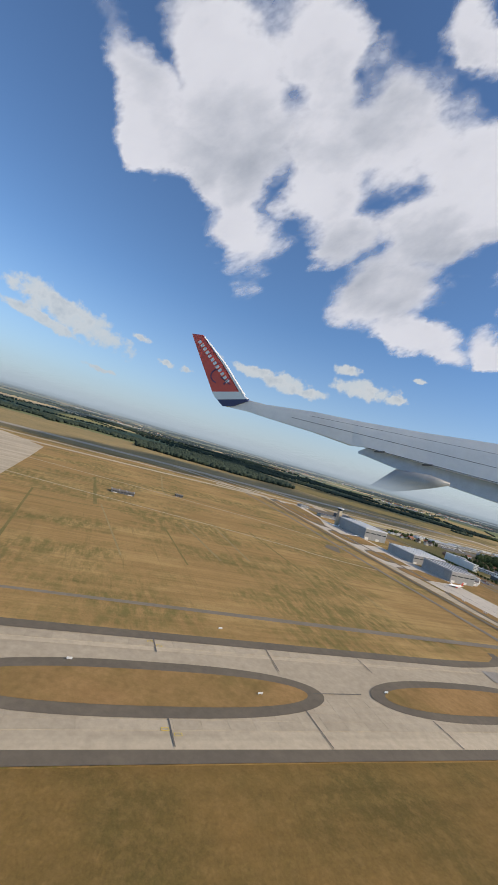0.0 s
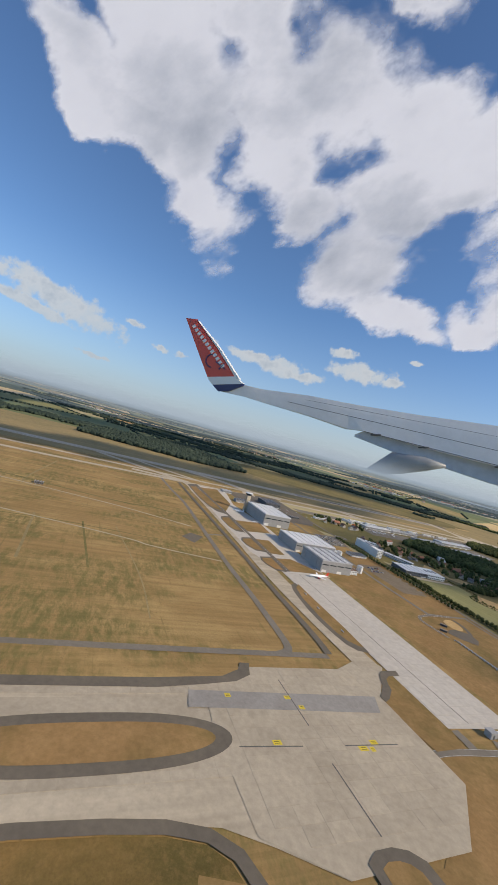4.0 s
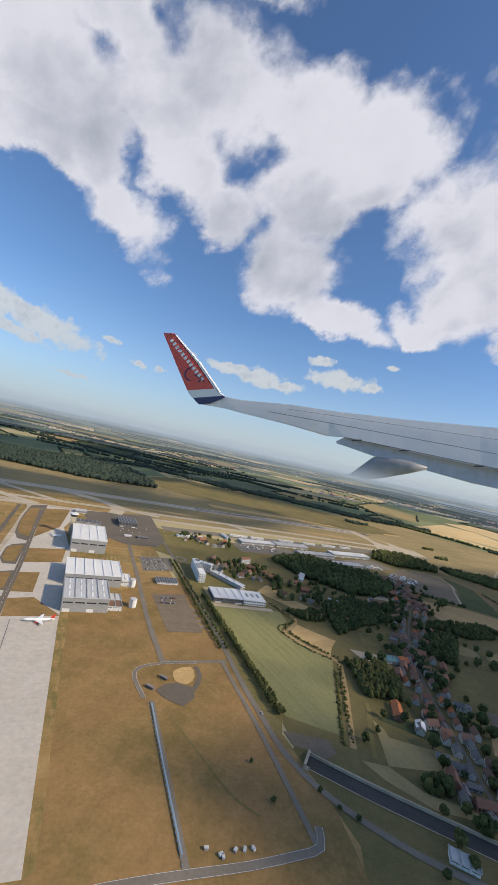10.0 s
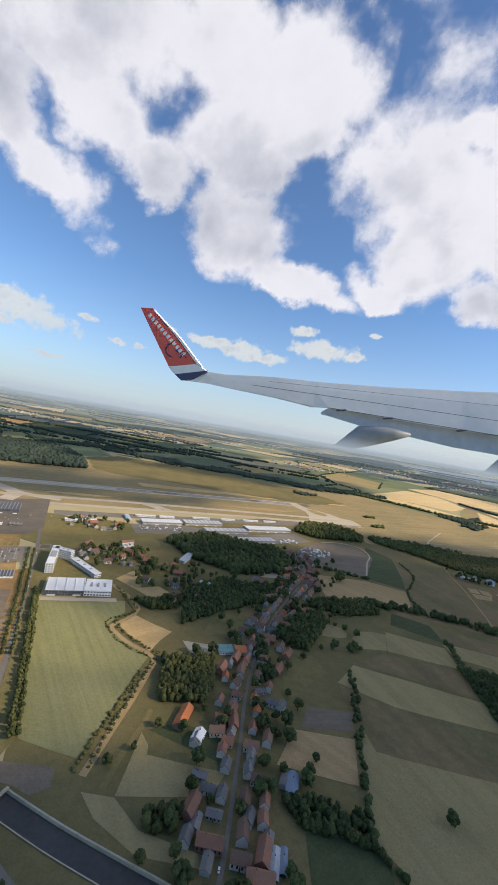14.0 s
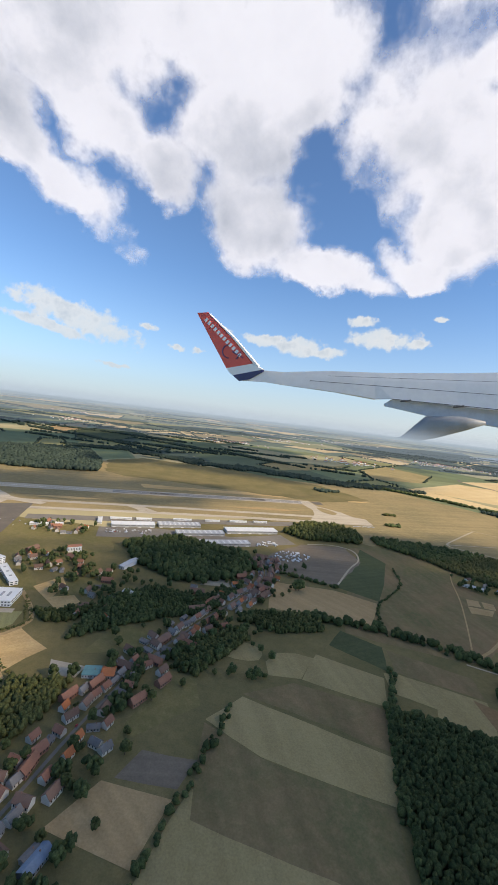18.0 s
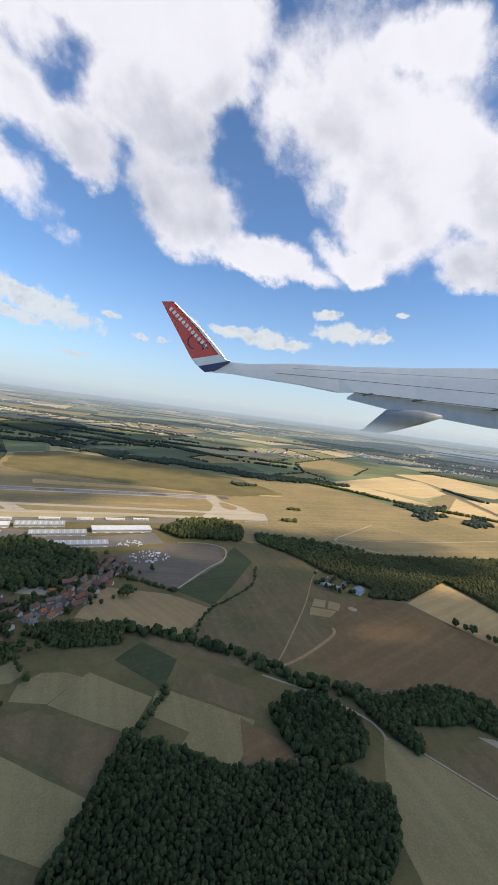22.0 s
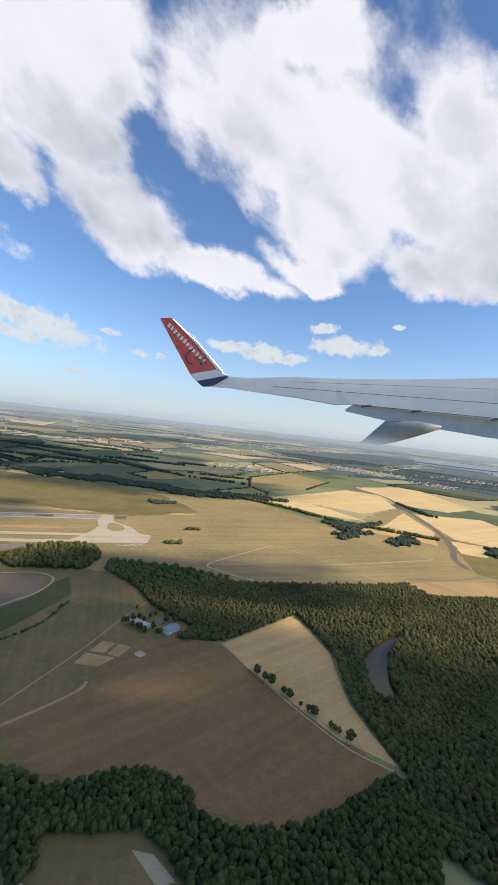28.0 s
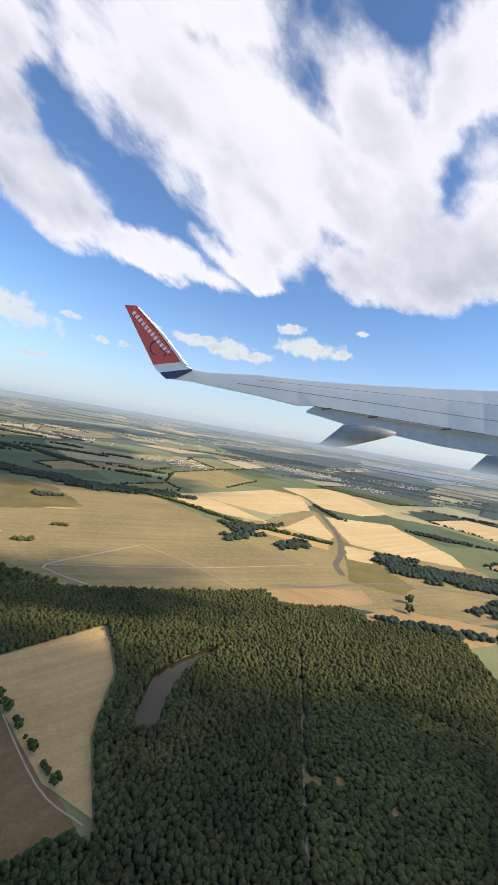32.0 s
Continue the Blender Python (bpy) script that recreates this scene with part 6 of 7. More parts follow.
for x, y in ((63.8, 69.1), (62.6, 66.8)):
    hut = thing("pump_hut", pose(x, y, 0.05, 0, 0, -25), "low dark hut beside the dry basin", "hut", "huts by the basin")
    part("wall", boxed(0, 1.0, 0, 0.35, 0, 0.25, 0.01), M_dark_clad, hut)
    part("roof", boxed(-0.03, 1.03, -0.03, 0.38, 0.25, 0.29), M_slate, hut)
for i, (x, y) in enumerate(((71.0, 49.3), (72.2, 49.0), (73.4, 49.5), (74.2, 49.7), (72.6, 48.9), (75.0, 50.0))):
    crate = thing("storage_crate", pose(x, y, 0.05, 0, 0, 12 + 23 * i), "small pale storage crate on the grass by the road", "crate", "crates by the road")
    part("body", boxed(0, 0.34, 0, 0.22, 0, 0.16, 0.01), M_cladwhite if i % 2 else M_clad, crate)
    part("lid", boxed(-0.01, 0.35, -0.01, 0.23, 0.16, 0.18), M_roofgrey, crate)
rail = thing("barrier_rail", pose(0, 0, 0.05), "long blue barrier beside the road", "barrier")
part("beam", ribbon([(63.9, 64.0), (66.7, 56.0), (69.4, 48.6)], 0.13, 0.16, 1.0), M_blue, rail)
for i in range(30):
    p = Vector((63.5, 64.2)).lerp(Vector((69.5, 47.9)), i / 29)
    part("post", boxed(p.x - 0.03, p.x + 0.03, p.y - 0.03, p.y + 0.03, 0, 0.16), M_blue, rail)

# concrete wall and bridge of the motorway
wall = thing("noise_wall", pose(0, 0, 0.02), "long pale concrete wall along the motorway", "wall")
line = smooth_line([(81.4, 61.0), (86.8, 58.6), (91.4, 56.8), (95.1, 55.4), (98.5, 54.15), (101.6, 53.35), (109.3, 51.35), (126.3, 47.15)], 1.0)
for a, b in zip(line, line[1:]):
    d = (b - a).normalized()
    s = Vector((-d.y, d.x)) * 0.07
    bm = bmesh.new()
    q = [a + s, a - s, b - s * 1.0 - d * 0.02, b + s - d * 0.02]
    lo = [bm.verts.new((v.x, v.y, 0)) for v in q]
    hi = [bm.verts.new((v.x, v.y, 0.32)) for v in q]
    for i in range(4):
        bm.faces.new((lo[i], lo[(i + 1) % 4], hi[(i + 1) % 4], hi[i]))
    bm.faces.new(hi)
    bmesh.ops.recalc_face_normals(bm, faces=bm.faces[:])
    part("panel", bm, M_concrete, wall)
portal = thing("tunnel_portal", pose(80.9, 60.05, 0.02, 0, 0, 66), "pale concrete portal where the motorway dives under the road", "portal")
part("lintel", boxed(-1.15, 1.15, -0.14, 0.14, 0.34, 0.5, 0.02), M_concrete, portal)
for k in (-1.15, 1.01):
    part("side_wall", boxed(k, k + 0.14, -0.5, 0.14, 0, 0.34), M_concrete, portal)
# a dark sheet stands in for the shade inside the tunnel
part("mouth", boxed(-1.01, 1.01, 0.06, 0.12, 0, 0.34), M_dark_clad, portal)
bridge = thing("road_bridge", pose(98.6, 52.7, 0.05, 0, 0, 82), "concrete road bridge over the motorway", "bridge")
part("deck", boxed(-2.2, 2.2, -0.45, 0.45, 0.14, 0.24), M_asphalt, bridge)
for k in (-0.45, 0.41):
    part("parapet", boxed(-2.2, 2.2, k, k + 0.04, 0.24, 0.34), M_concrete, bridge)
for k in (-1.4, 0.0, 1.4):
    part("pier", boxed(k - 0.08, k + 0.08, -0.35, 0.35, -0.03, 0.14), M_concrete, bridge)
depot = hangar(91.6, 51.9, 2.3, 1.2, 0.5, M_cladwhite, M_roofgrey, "flat grey-roofed depot beside the motorway", 3, 0, False, -22, "depot")


# ---- vehicles and parked aircraft ----
def car_model(paint, L=0.45, van=False):
    ob = thing("van" if van else "car", pose(0, 0, -50), "white box van parked on gravel" if van else "parked car with dark windows", "van" if van else "car")
    w = 0.2 if van else 0.18
    h = 0.24 if van else 0.09
    part("body", boxed(-L / 2, L / 2, -w / 2, w / 2, 0.03, 0.03 + h, 0.02), paint, ob)
    if van:
        part("windscreen", boxed(L / 2 - 0.03, L / 2 + 0.004, -w * 0.42, w * 0.42, 0.15, 0.24), M_glass, ob)
    else:
        part("cabin", boxed(-L * 0.28, L * 0.2, -w * 0.42, w * 0.42, 0.115, 0.165, 0.02), M_glass, ob)
        part("roof", boxed(-L * 0.2, L * 0.12, -w * 0.38, w * 0.38, 0.165, 0.172), paint, ob)
    for sx in (-0.3, 0.3):
        for sy in (-0.5, 0.5):
            bm = bmesh.new()
            tube(bm, (sx * L, sy * w - 0.015, 0.033), (sx * L, sy * w + 0.015, 0.033), 0.033, 0.033, 8)
            part("wheel", bm, M_tyre, ob)
    return ob


rng = random.Random(5)


CARS = [car_model(m) for m in M_car]
VAN = car_model(M_car[0], 0.62, True)
tagged(VAN, group="vans parked on the lot")
for c, text in zip(CARS, ("white", "silver", "black", "red", "blue")):
    tagged(c, text + " parked car with dark windows", group="parked cars")


def pick_car():
    return rng.choices(CARS, (45, 25, 15, 8, 7))[0]


def park(origin, u, w, rows, cols, du, dw, turn, fill, z=0.075):
    for i in range(cols):
        for j in range(rows):
            if rng.random() < fill:
                p = Vector(origin) + Vector(u) * du * i + Vector(w) * dw * j
                copy_thing(pick_car(), pose(p.x, p.y, z, 0, 0, turn + rng.uniform(-3, 3) + (180 if rng.random() < 0.5 else 0)))


field("car_park", [(50.4, 113.6), (57.4, 117.0), (59.4, 108.0), (53.4, 104.8)], M_asphalt, "asphalt car park with parked cars", 0.06, 0, "car park")
park((53.6, 106.0), (0.933, 0.36), (-0.36, 0.933), 6, 13, 0.42, 1.35, 110, 0.72)
field("car_park", [(57.5, 93.8), (63.4, 96.4), (68.2, 82.7), (62.8, 80.9)], M_grey, "worn grey half-empty car park", 0.055, 0, "car park")
park((59.6, 90.4), (0.933, 0.36), (-0.36, 0.933), 3, 9, 0.42, 1.1, 110, 0.5, 0.075)
for i in range(4):
    p = Vector((61.3, 88.6)) + RU * 0 + Vector((0.36, -0.933)) * (i * 2.0)
    road("parking_strip", [tuple(p), tuple(p + U * 5.2)], 0.9, M_asphalt, "darker parking bay strip", 0.068, False, "car park", False)
for i in range(70):
    a, r = rng.uniform(0, 6.28), math.sqrt(rng.random())
    p = Vector((129.0, 144.5)) + U * r * 5.5 * math.cos(a) + W * r * 4.2 * math.sin(a)
    copy_thing(VAN if rng.random() < 0.6 else pick_car(), pose(p.x, p.y, 0.055, 0, 0, rng.choice((20, 22, 110, 112, 70)) + rng.uniform(-6, 6)))
for i in range(12):
    p = Vector((153.5, 188.8)) + U * i * 0.8 + W * rng.uniform(-0.5, 0.5)
    copy_thing(VAN, pose(p.x, p.y, 0.03, 0, 0, rng.uniform(0, 180)))
for i in range(45):
    p = Vector((76, 143)) + U * rng.uniform(0, 13) + W * rng.uniform(-1.6, 2.2)
    copy_thing(pick_car() if rng.random() < 0.6 else VAN, pose(p.x, p.y, 0.062, 0, 0, rng.choice((21, 111)) + rng.uniform(-8, 8)))
for i in range(26):
    p = Vector((118.5, 150)) + U * rng.uniform(0, 9) + W * rng.uniform(-1, 3.5)
    copy_thing(VAN, pose(p.x, p.y, 0.062, 0, 0, rng.choice((21, 111)) + rng.uniform(-8, 8)))
for i in range(30):
    p = Vector((38, 134)) + U * rng.uniform(0, 24) + W * rng.uniform(-3, 4)
    copy_thing(pick_car(), pose(p.x, p.y, 0.06, 0, 0, rng.choice((21, 111))))
for pts, n in ((AVENUE[1:9], 6), ([(99.8, 55.9), (101.6, 66.6), (103.6, 79.5), (107, 92), (111.5, 103.0)], 9)):
    q = smooth_line(pts, 0.5)
    for i in range(n):
        k = rng.randrange(len(q) - 1)
        d = q[k + 1] - q[k]
        s = Vector((-d.y, d.x)).normalized() * 0.18
        copy_thing(pick_car(), pose(q[k].x + s.x, q[k].y + s.y, 0.08, 0, 0, math.degrees(math.atan2(d.y, d.x))))


def airliner(x, y, turn, s, tail, label):
    ob = thing("airliner", pose(x, y, 0.11, 0, 0, turn) @ Matrix.Scale(s, 4), label, "aircraft")
    bm = bmesh.new()
    prof = [(-2.1, 0.02, 0.50), (-1.7, 0.12, 0.46), (-1.1, 0.2, 0.40), (1.5, 0.2, 0.38), (1.85, 0.16, 0.37), (2.05, 0.08, 0.35), (2.12, 0.01, 0.34)]
    rings = [[bm.verts.new((px, r * math.cos(a), z + r * math.sin(a))) for a in [2 * math.pi * i / 14 for i in range(14)]] for px, r, z in prof]
    for a, b in zip(rings, rings[1:]):
        for i in range(14):
            bm.faces.new((a[i], a[(i + 1) % 14], b[(i + 1) % 14], b[i]))
    bm.faces.new(rings[0])
    bm.faces.new(rings[-1][::-1])
    bmesh.ops.recalc_face_normals(bm, faces=bm.faces[:])
    for f in bm.faces:
        f.smooth = True
    part("fuselage", bm, M_planewhite, ob)

    def slab(name, pts, z, t, material):
        bm = bmesh.new()
        lo, hi = [bm.verts.new((a, b, z + c)) for a, b, c in pts], [bm.verts.new((a, b, z + c + t)) for a, b, c in pts]
        n = len(pts)
        for i in range(n):
            bm.faces.new((lo[i], lo[(i + 1) % n], hi[(i + 1) % n], hi[i]))
        bm.faces.new(lo[::-1])
        bm.faces.new(hi)
        bmesh.ops.recalc_face_normals(bm, faces=bm.faces[:])
        part(name, bm, material, ob)
    for k in (1, -1):
        slab("wing", [(0.55, 0.15 * k, 0), (-0.45, 1.7 * k, 0.12), (-0.62, 1.7 * k, 0.12), (-0.35, 0.15 * k, 0)], 0.26, 0.03, M_planewhite)
        slab("tailplane", [(-1.55, 0.08 * k, 0), (-1.95, 0.62 * k, 0.05), (-2.1, 0.62 * k, 0.05), (-1.95, 0.08 * k, 0)], 0.5, 0.02, M_planewhite)
        bm = bmesh.new()
        tube(bm, (0.55, 0.58 * k, 0.2), (0.1, 0.58 * k, 0.2), 0.12, 0.09, 12)
        part("engine", bm, tail, ob)
        bm = bmesh.new()
        tube(bm, (-0.2, 0.35 * k, 0.0), (-0.2, 0.35 * k, 0.28), 0.05, 0.02, 6)
        part("landing_gear", bm, M_tyre, ob)
    bm = bmesh.new()
    q = [(-1.4, 0.55), (-1.85, 1.22), (-2.12, 1.22), (-2.0, 0.5)]
    lo, hi = [bm.verts.new((a, -0.02, b)) for a, b in q], [bm.verts.new((a, 0.02, b)) for a, b in q]
    for i in range(4):
        bm.faces.new((lo[i], lo[(i + 1) % 4], hi[(i + 1) % 4], hi[i]))
    bm.faces.new(lo[::-1])
    bm.faces.new(hi)
    part("tail_fin", bm, tail, ob)
    bm = bmesh.new()
    tube(bm, (1.6, 0, 0.0), (1.6, 0, 0.25), 0.04, 0.02, 6)
    part("nose_gear", bm, M_tyre, ob)
    return ob


airliner(45.2, 76.2, 203, 0.95, M_planered, "white airliner with a red tail parked on the ramp")
airliner(29.6, 115.4, 160, 0.8, M_planewhite, "small white aircraft parked by the hangar")
airliner(34.3, 107.6, 200, 0.4, M_planewhite, "small white aircraft parked by the hangar")


for x, y, L, D in ((-22.5, 73.5, 4.2, 1.6), (-13, 88.5, 1.6, 1.0)):
    hangar(x, y, L, D, 0.5, M_dark_clad, M_slate, "low dark airfield bunker in the grass", 3, 0, False, 21, "bunker")


# ---- village ----
def house_model(name, L, D, H, rise, roof, walls, label, group):
    ob = thing(name, pose(0, 0, -50), label, "house", group)
    bm = bmesh.new()
    v = [bm.verts.new(p) for p in ((0, 0, 0), (L, 0, 0), (L, D, 0), (0, D, 0), (0, 0, H), (L, 0, H), (L, D, H), (0, D, H), (0, D / 2, H + rise), (L, D / 2, H + rise))]
    for q in ((3, 2, 1, 0), (0, 1, 5, 4), (2, 3, 7, 6), (1, 2, 6, 9, 5), (3, 0, 4, 8, 7), (4, 5, 9, 8), (6, 7, 8, 9)):
        bm.faces.new([v[i] for i in q])
    bmesh.ops.translate(bm, vec=(-L / 2, -D / 2, 0), verts=bm.verts[:])
    wall = part("wall", bm, walls, ob)
    e = 0.07
    for k in (-1, 1):
        bm = bmesh.new()
        k1 = D / 2 + e
        drop = rise * e / (D / 2)
        q = [(-L / 2 - e, k * k1, H - drop), (L / 2 + e, k * k1, H - drop), (L / 2 + e, 0, H + rise), (-L / 2 - e, 0, H + rise)]
        lo, hi = [bm.verts.new((a, b, c + 0.005)) for a, b, c in q], [bm.verts.new((a, b, c + 0.05)) for a, b, c in q]
        for i in range(4):
            bm.faces.new((lo[i], lo[(i + 1) % 4], hi[(i + 1) % 4], hi[i]))
        bm.faces.new(lo)
        bm.faces.new(hi)
        bmesh.ops.recalc_face_normals(bm, faces=bm.faces[:])
        part("roof_slope", bm, roof, ob)
    part("chimney", boxed(L * 0.15, L * 0.15 + 0.09, -0.05, 0.05, H + rise * 0.7, H + rise + 0.16), M_brick, ob)
    n = max(2, int(L / 0.35))
    for k in (-1, 1):
        for i in range(n):
            a = -L / 2 + L * (i + 0.3) / n
            part("window", boxed(a, a + 0.13, k * D / 2 - 0.012, k * D / 2 + 0.012, H * 0.35, H * 0.75), M_glass, wall)
    part("door", boxed(-0.06, 0.06, -D / 2 - 0.015, -D / 2 + 0.01, 0, H * 0.65), M_bark, wall)
    return ob


ROWS_G = "houses of the village"
HOUSES = [
    house_model("house", 1.2, 0.9, 0.55, 0.45, M_tile, M_render, "rendered village house with a red tiled roof", ROWS_G),
    house_model("house", 1.6, 1.0, 0.6, 0.5, M_browntile, M_render, "rendered village house with a brown tiled roof", ROWS_G),
    house_model("house", 1.3, 0.9, 0.5, 0.42, M_slate, M_render, "rendered village house with a grey slate roof", ROWS_G),
    house_model("house", 2.2, 1.1, 0.6, 0.5, M_tile, M_brick, "brick farmhouse with a red tiled roof", ROWS_G),
    house_model("house", 1.1, 0.85, 0.5, 0.5, M_orange, M_render, "pale house with an orange tiled roof", ROWS_G),
    house_model("barn", 3.0, 1.3, 0.6, 0.45, M_browntile, M_brick, "long brick barn with a brown roof", ROWS_G),
    house_model("shed", 1.4, 0.8, 0.4, 0.2, M_slate, M_clad, "grey garden shed with a flat slate roof", ROWS_G)]
TAKEN = []
hr = random.Random(11)
STREET = smooth_line([(97, 46), (99.8, 55.9), (101.6, 66.6), (103.6, 79.5), (107, 92), (111.5, 103.0), (117, 114), (121.9, 124.1), (122, 140)], 0.5)


def street_turn(x, y):
    k = min(range(len(STREET) - 1), key=lambda i: (STREET[i].x - x) ** 2 + (STREET[i].y - y) ** 2)
    d = STREET[k + 1] - STREET[k]
    return math.degrees(math.atan2(d.y, d.x))


def build_house(x, y, kind=None, turn=None, gap=1.25):
    if any((x - a) ** 2 + (y - b) ** 2 < gap * gap for a, b in TAKEN):
        return
    TAKEN.append((x, y))
    if turn is None:
        turn = street_turn(x, y) + hr.choice((0, 0, 90)) + hr.uniform(-8, 8)
    src = HOUSES[kind if kind is not None else hr.choices(range(7), (18, 26, 20, 8, 5, 7, 16))[0]]
    copy_thing(src, pose(x, y, 0.03, 0, 0, turn))


# houses whose place is plain
for x, y, k, turn in ((105.6, 86.4, 2, 40), (107.5, 75.2, 2, 60), (103.5, 71.0, 0, 80), (99.6, 74.9, 0, 75), (101.8, 78.4, 1, 60), (99.9, 81.4, 3, 70), (105.0, 77.6, 6, 20), (108.2, 82.7, 3, 60), (110.2, 86.8, 3, 65),
                      (107.1, 89.5, 0, 50), (116.1, 102.9, 0, 40), (113.6, 101.0, 1, 50), (110.2, 107.4, 5, 30), (104.2, 73.6, 4, 75), (99.3, 69.9, 1, 10), (99.9, 67.4, 0, 80), (103.0, 67.0, 2, 80), (101.0, 73.2, 3, 70),
                      (106.2, 64.6, 6, 70), (103.6, 64.2, 1, -20), (98.6, 62.9, 2, -15), (97.1, 61.0, 3, 70), (99.2, 60.6, 6, -10), (102.3, 60.5, 2, 70), (103.3, 57.6, 3, 75), (101.4, 57.0, 1, -10), (103.9, 62.1, 0, 80), (97.0, 68.4, 2, 75)):
    build_house(x, y, k, turn, 0.6)


def hall(name, x, y, L, D, H, rise, roof, walls, label, turn):
    ob = house_model(name, L, D, H, rise, roof, walls, label, "")
    ob.matrix_basis = pose(x, y, 0.03, 0, 0, turn)
    TAKEN.append((x, y))
    return ob


hall("barn", 95.4, 71.5, 3.4, 1.3, 0.5, 0.4, M_orange, M_brick, "long brick barn with a bright orange roof", 75)
hall("hall", 100.5, 86.2, 2.2, 1.9, 0.5, 0.12, M_teal, M_cladwhite, "low hall with a teal flat roof", 12)
hall("barn", 102.7, 86.5, 1.7, 2.0, 0.6, 0.4, M_orange, M_render, "broad barn with an orange roof", 12)
hall("shed", 106.9, 64.2, 2.4, 1.1, 0.5, 0.3, M_blueroof, M_clad, "long shed with a blue-grey roof", 75)
hall("greenhouse", 104.2, 57.2, 2.4, 0.7, 0.25, 0.1, M_roofgrey, M_glass, "glass greenhouse with a pale roof", 78)
hall("greenhouse", 105.0, 57.4, 2.0, 0.5, 0.25, 0.1, M_blueroof, M_glass, "glass greenhouse with a pale blue roof", 78)
hall("house", 97.3, 68.9, 1.5, 1.1, 0.6, 0.3, M_white, M_cladwhite, "white house with a bright flat roof", 70)
hall("school", 112.4, 124.0, 3.6, 1.0, 0.6, 0.4, M_tile, M_brick, "long school building with a red roof", 10)
hall("house", 115.9, 120.6, 1.3, 1.2, 0.6, 0.4, M_orange, M_render, "house with a bright orange roof", 20)
hall("hall", 91.5, 123.6, 1.4, 7.6, 0.7, 0.3, M_roofgrey, M_cladwhite, "long white hall with a pale grey roof", -18)
hall("hall", 97.0, 109.2, 3.6, 1.6, 0.5, 0.3, M_roofgrey, M_clad, "grey hall with a pale roof", -20)
hall("apartment_house", 76.0, 125.9, 3.2, 1.2, 1.3, 0.35, M_tile, M_cladwhite, "white apartment house with a red roof", 40)
hall("barn", 175.6, 141.0, 5.0, 1.2, 0.5, 0.25, M_roofgrey, M_cladwhite, "long white stable with a grey roof", -25)
hall("barn", 182.4, 139.6, 3.4, 2.3, 0.7, 0.35, M_blueroof, M_cladwhite, "large barn with a pale blue roof", 55)
hall("barn", 179.6, 142.6, 2.6, 1.0, 0.5, 0.3, M_slate, M_render, "dark-roofed rendered farm building", 60)
hall("shed", 177.0, 146.6, 1.8, 0.9, 0.45, 0.25, M_browntile, M_render, "small brown-roofed farm shed", 30)
field("school_yard", [(108.6, 118.4), (115.0, 119.5), (114, 123.2), (109.5, 122.5)], M_track, "sandy school yard", 0.05, 0.1, "yard")
field("riding_lot", [(93.8, 87.6), (99.0, 87.4), (98.8, 84.9), (95.2, 84.6)], M_slab, "pale paved lot", 0.05, 0.05, "lot")

# rows along the street, and the cluster by the hotel
for i in range(0, len(STREET), 3):
    q, d = STREET[i], STREET[min(i + 1, len(STREET) - 1)] - STREET[max(i - 1, 0)]
    s = Vector((-d.y, d.x)).normalized()
    for k in (1.15, -1.15, 2.9, -2.9):
        if q.y > 56 and hr.random() < (0.75 if abs(k) < 2 else 0.5):
            build_house(q.x + s.x * k * hr.uniform(0.9, 1.2), q.y + s.y * k * hr.uniform(0.9, 1.2))
for cx, cy, rx, ry, n in ((74, 118, 7, 5, 24), (86, 112, 5, 6, 12), (92, 103, 5, 4, 9), (64, 140, 7, 4, 14), (120, 130, 5, 9, 16), (112, 112, 5, 5, 8)):
    for i in range(n):
        build_house(cx + hr.uniform(-rx, rx), cy + hr.uniform(-ry, ry), None, hr.uniform(0, 180), 1.5)

# ---- trees ----
def tree_model(name, seed, h, r, material, label, slim=1.0):
    ob = thing(name, pose(0, 0, -50), label, "tree", "single trees")
    q = random.Random(seed)
    bm = bmesh.new()
    tube(bm, (0, 0, -0.03), (0.02, 0, h * 0.45), r * 0.11, r * 0.06, 6)
    for i in range(4):
        a = i * 1.57 + q.uniform(0, 1)
        tube(bm, (0.015, 0, h * (0.28 + 0.05 * i)), (math.cos(a) * r * 0.55, math.sin(a) * r * 0.55, h * (0.5 + 0.06 * i)), r * 0.045, r * 0.02, 5)
    part("trunk", bm, M_bark, ob)
    items = []
    for i in range(26):
        a, u = q.uniform(0, 6.28), q.uniform(-1, 1)
        k = math.sqrt(1 - u * u) * q.uniform(0.35, 0.8)
        rr = r * q.uniform(0.26, 0.48)
        items.append((math.cos(a) * r * k, math.sin(a) * r * k, h * 0.60 + u * h * 0.30, rr, rr * 1.05, q.uniform(0, 6), q.randrange(99)))
    me = join_blobs(items, BLOBS)
    part("crown", me, material, ob)
    return ob


TREES = [tree_model("tree", 1, 1.5, 0.62, M_leaf, "broad dark green tree"), tree_model("tree", 2, 1.2, 0.55, M_leaf2, "rounded olive green tree"), tree_model("tree", 3, 1.7, 0.7, M_leaf, "tall dark green tree"),
         tree_model("tree", 4, 0.9, 0.42, M_leaf2, "small olive green tree"), tree_model("tree", 5, 0.6, 0.3, M_leaf, "young slender avenue tree")]
tr = random.Random(21)
PLANTED, REST = [0], []


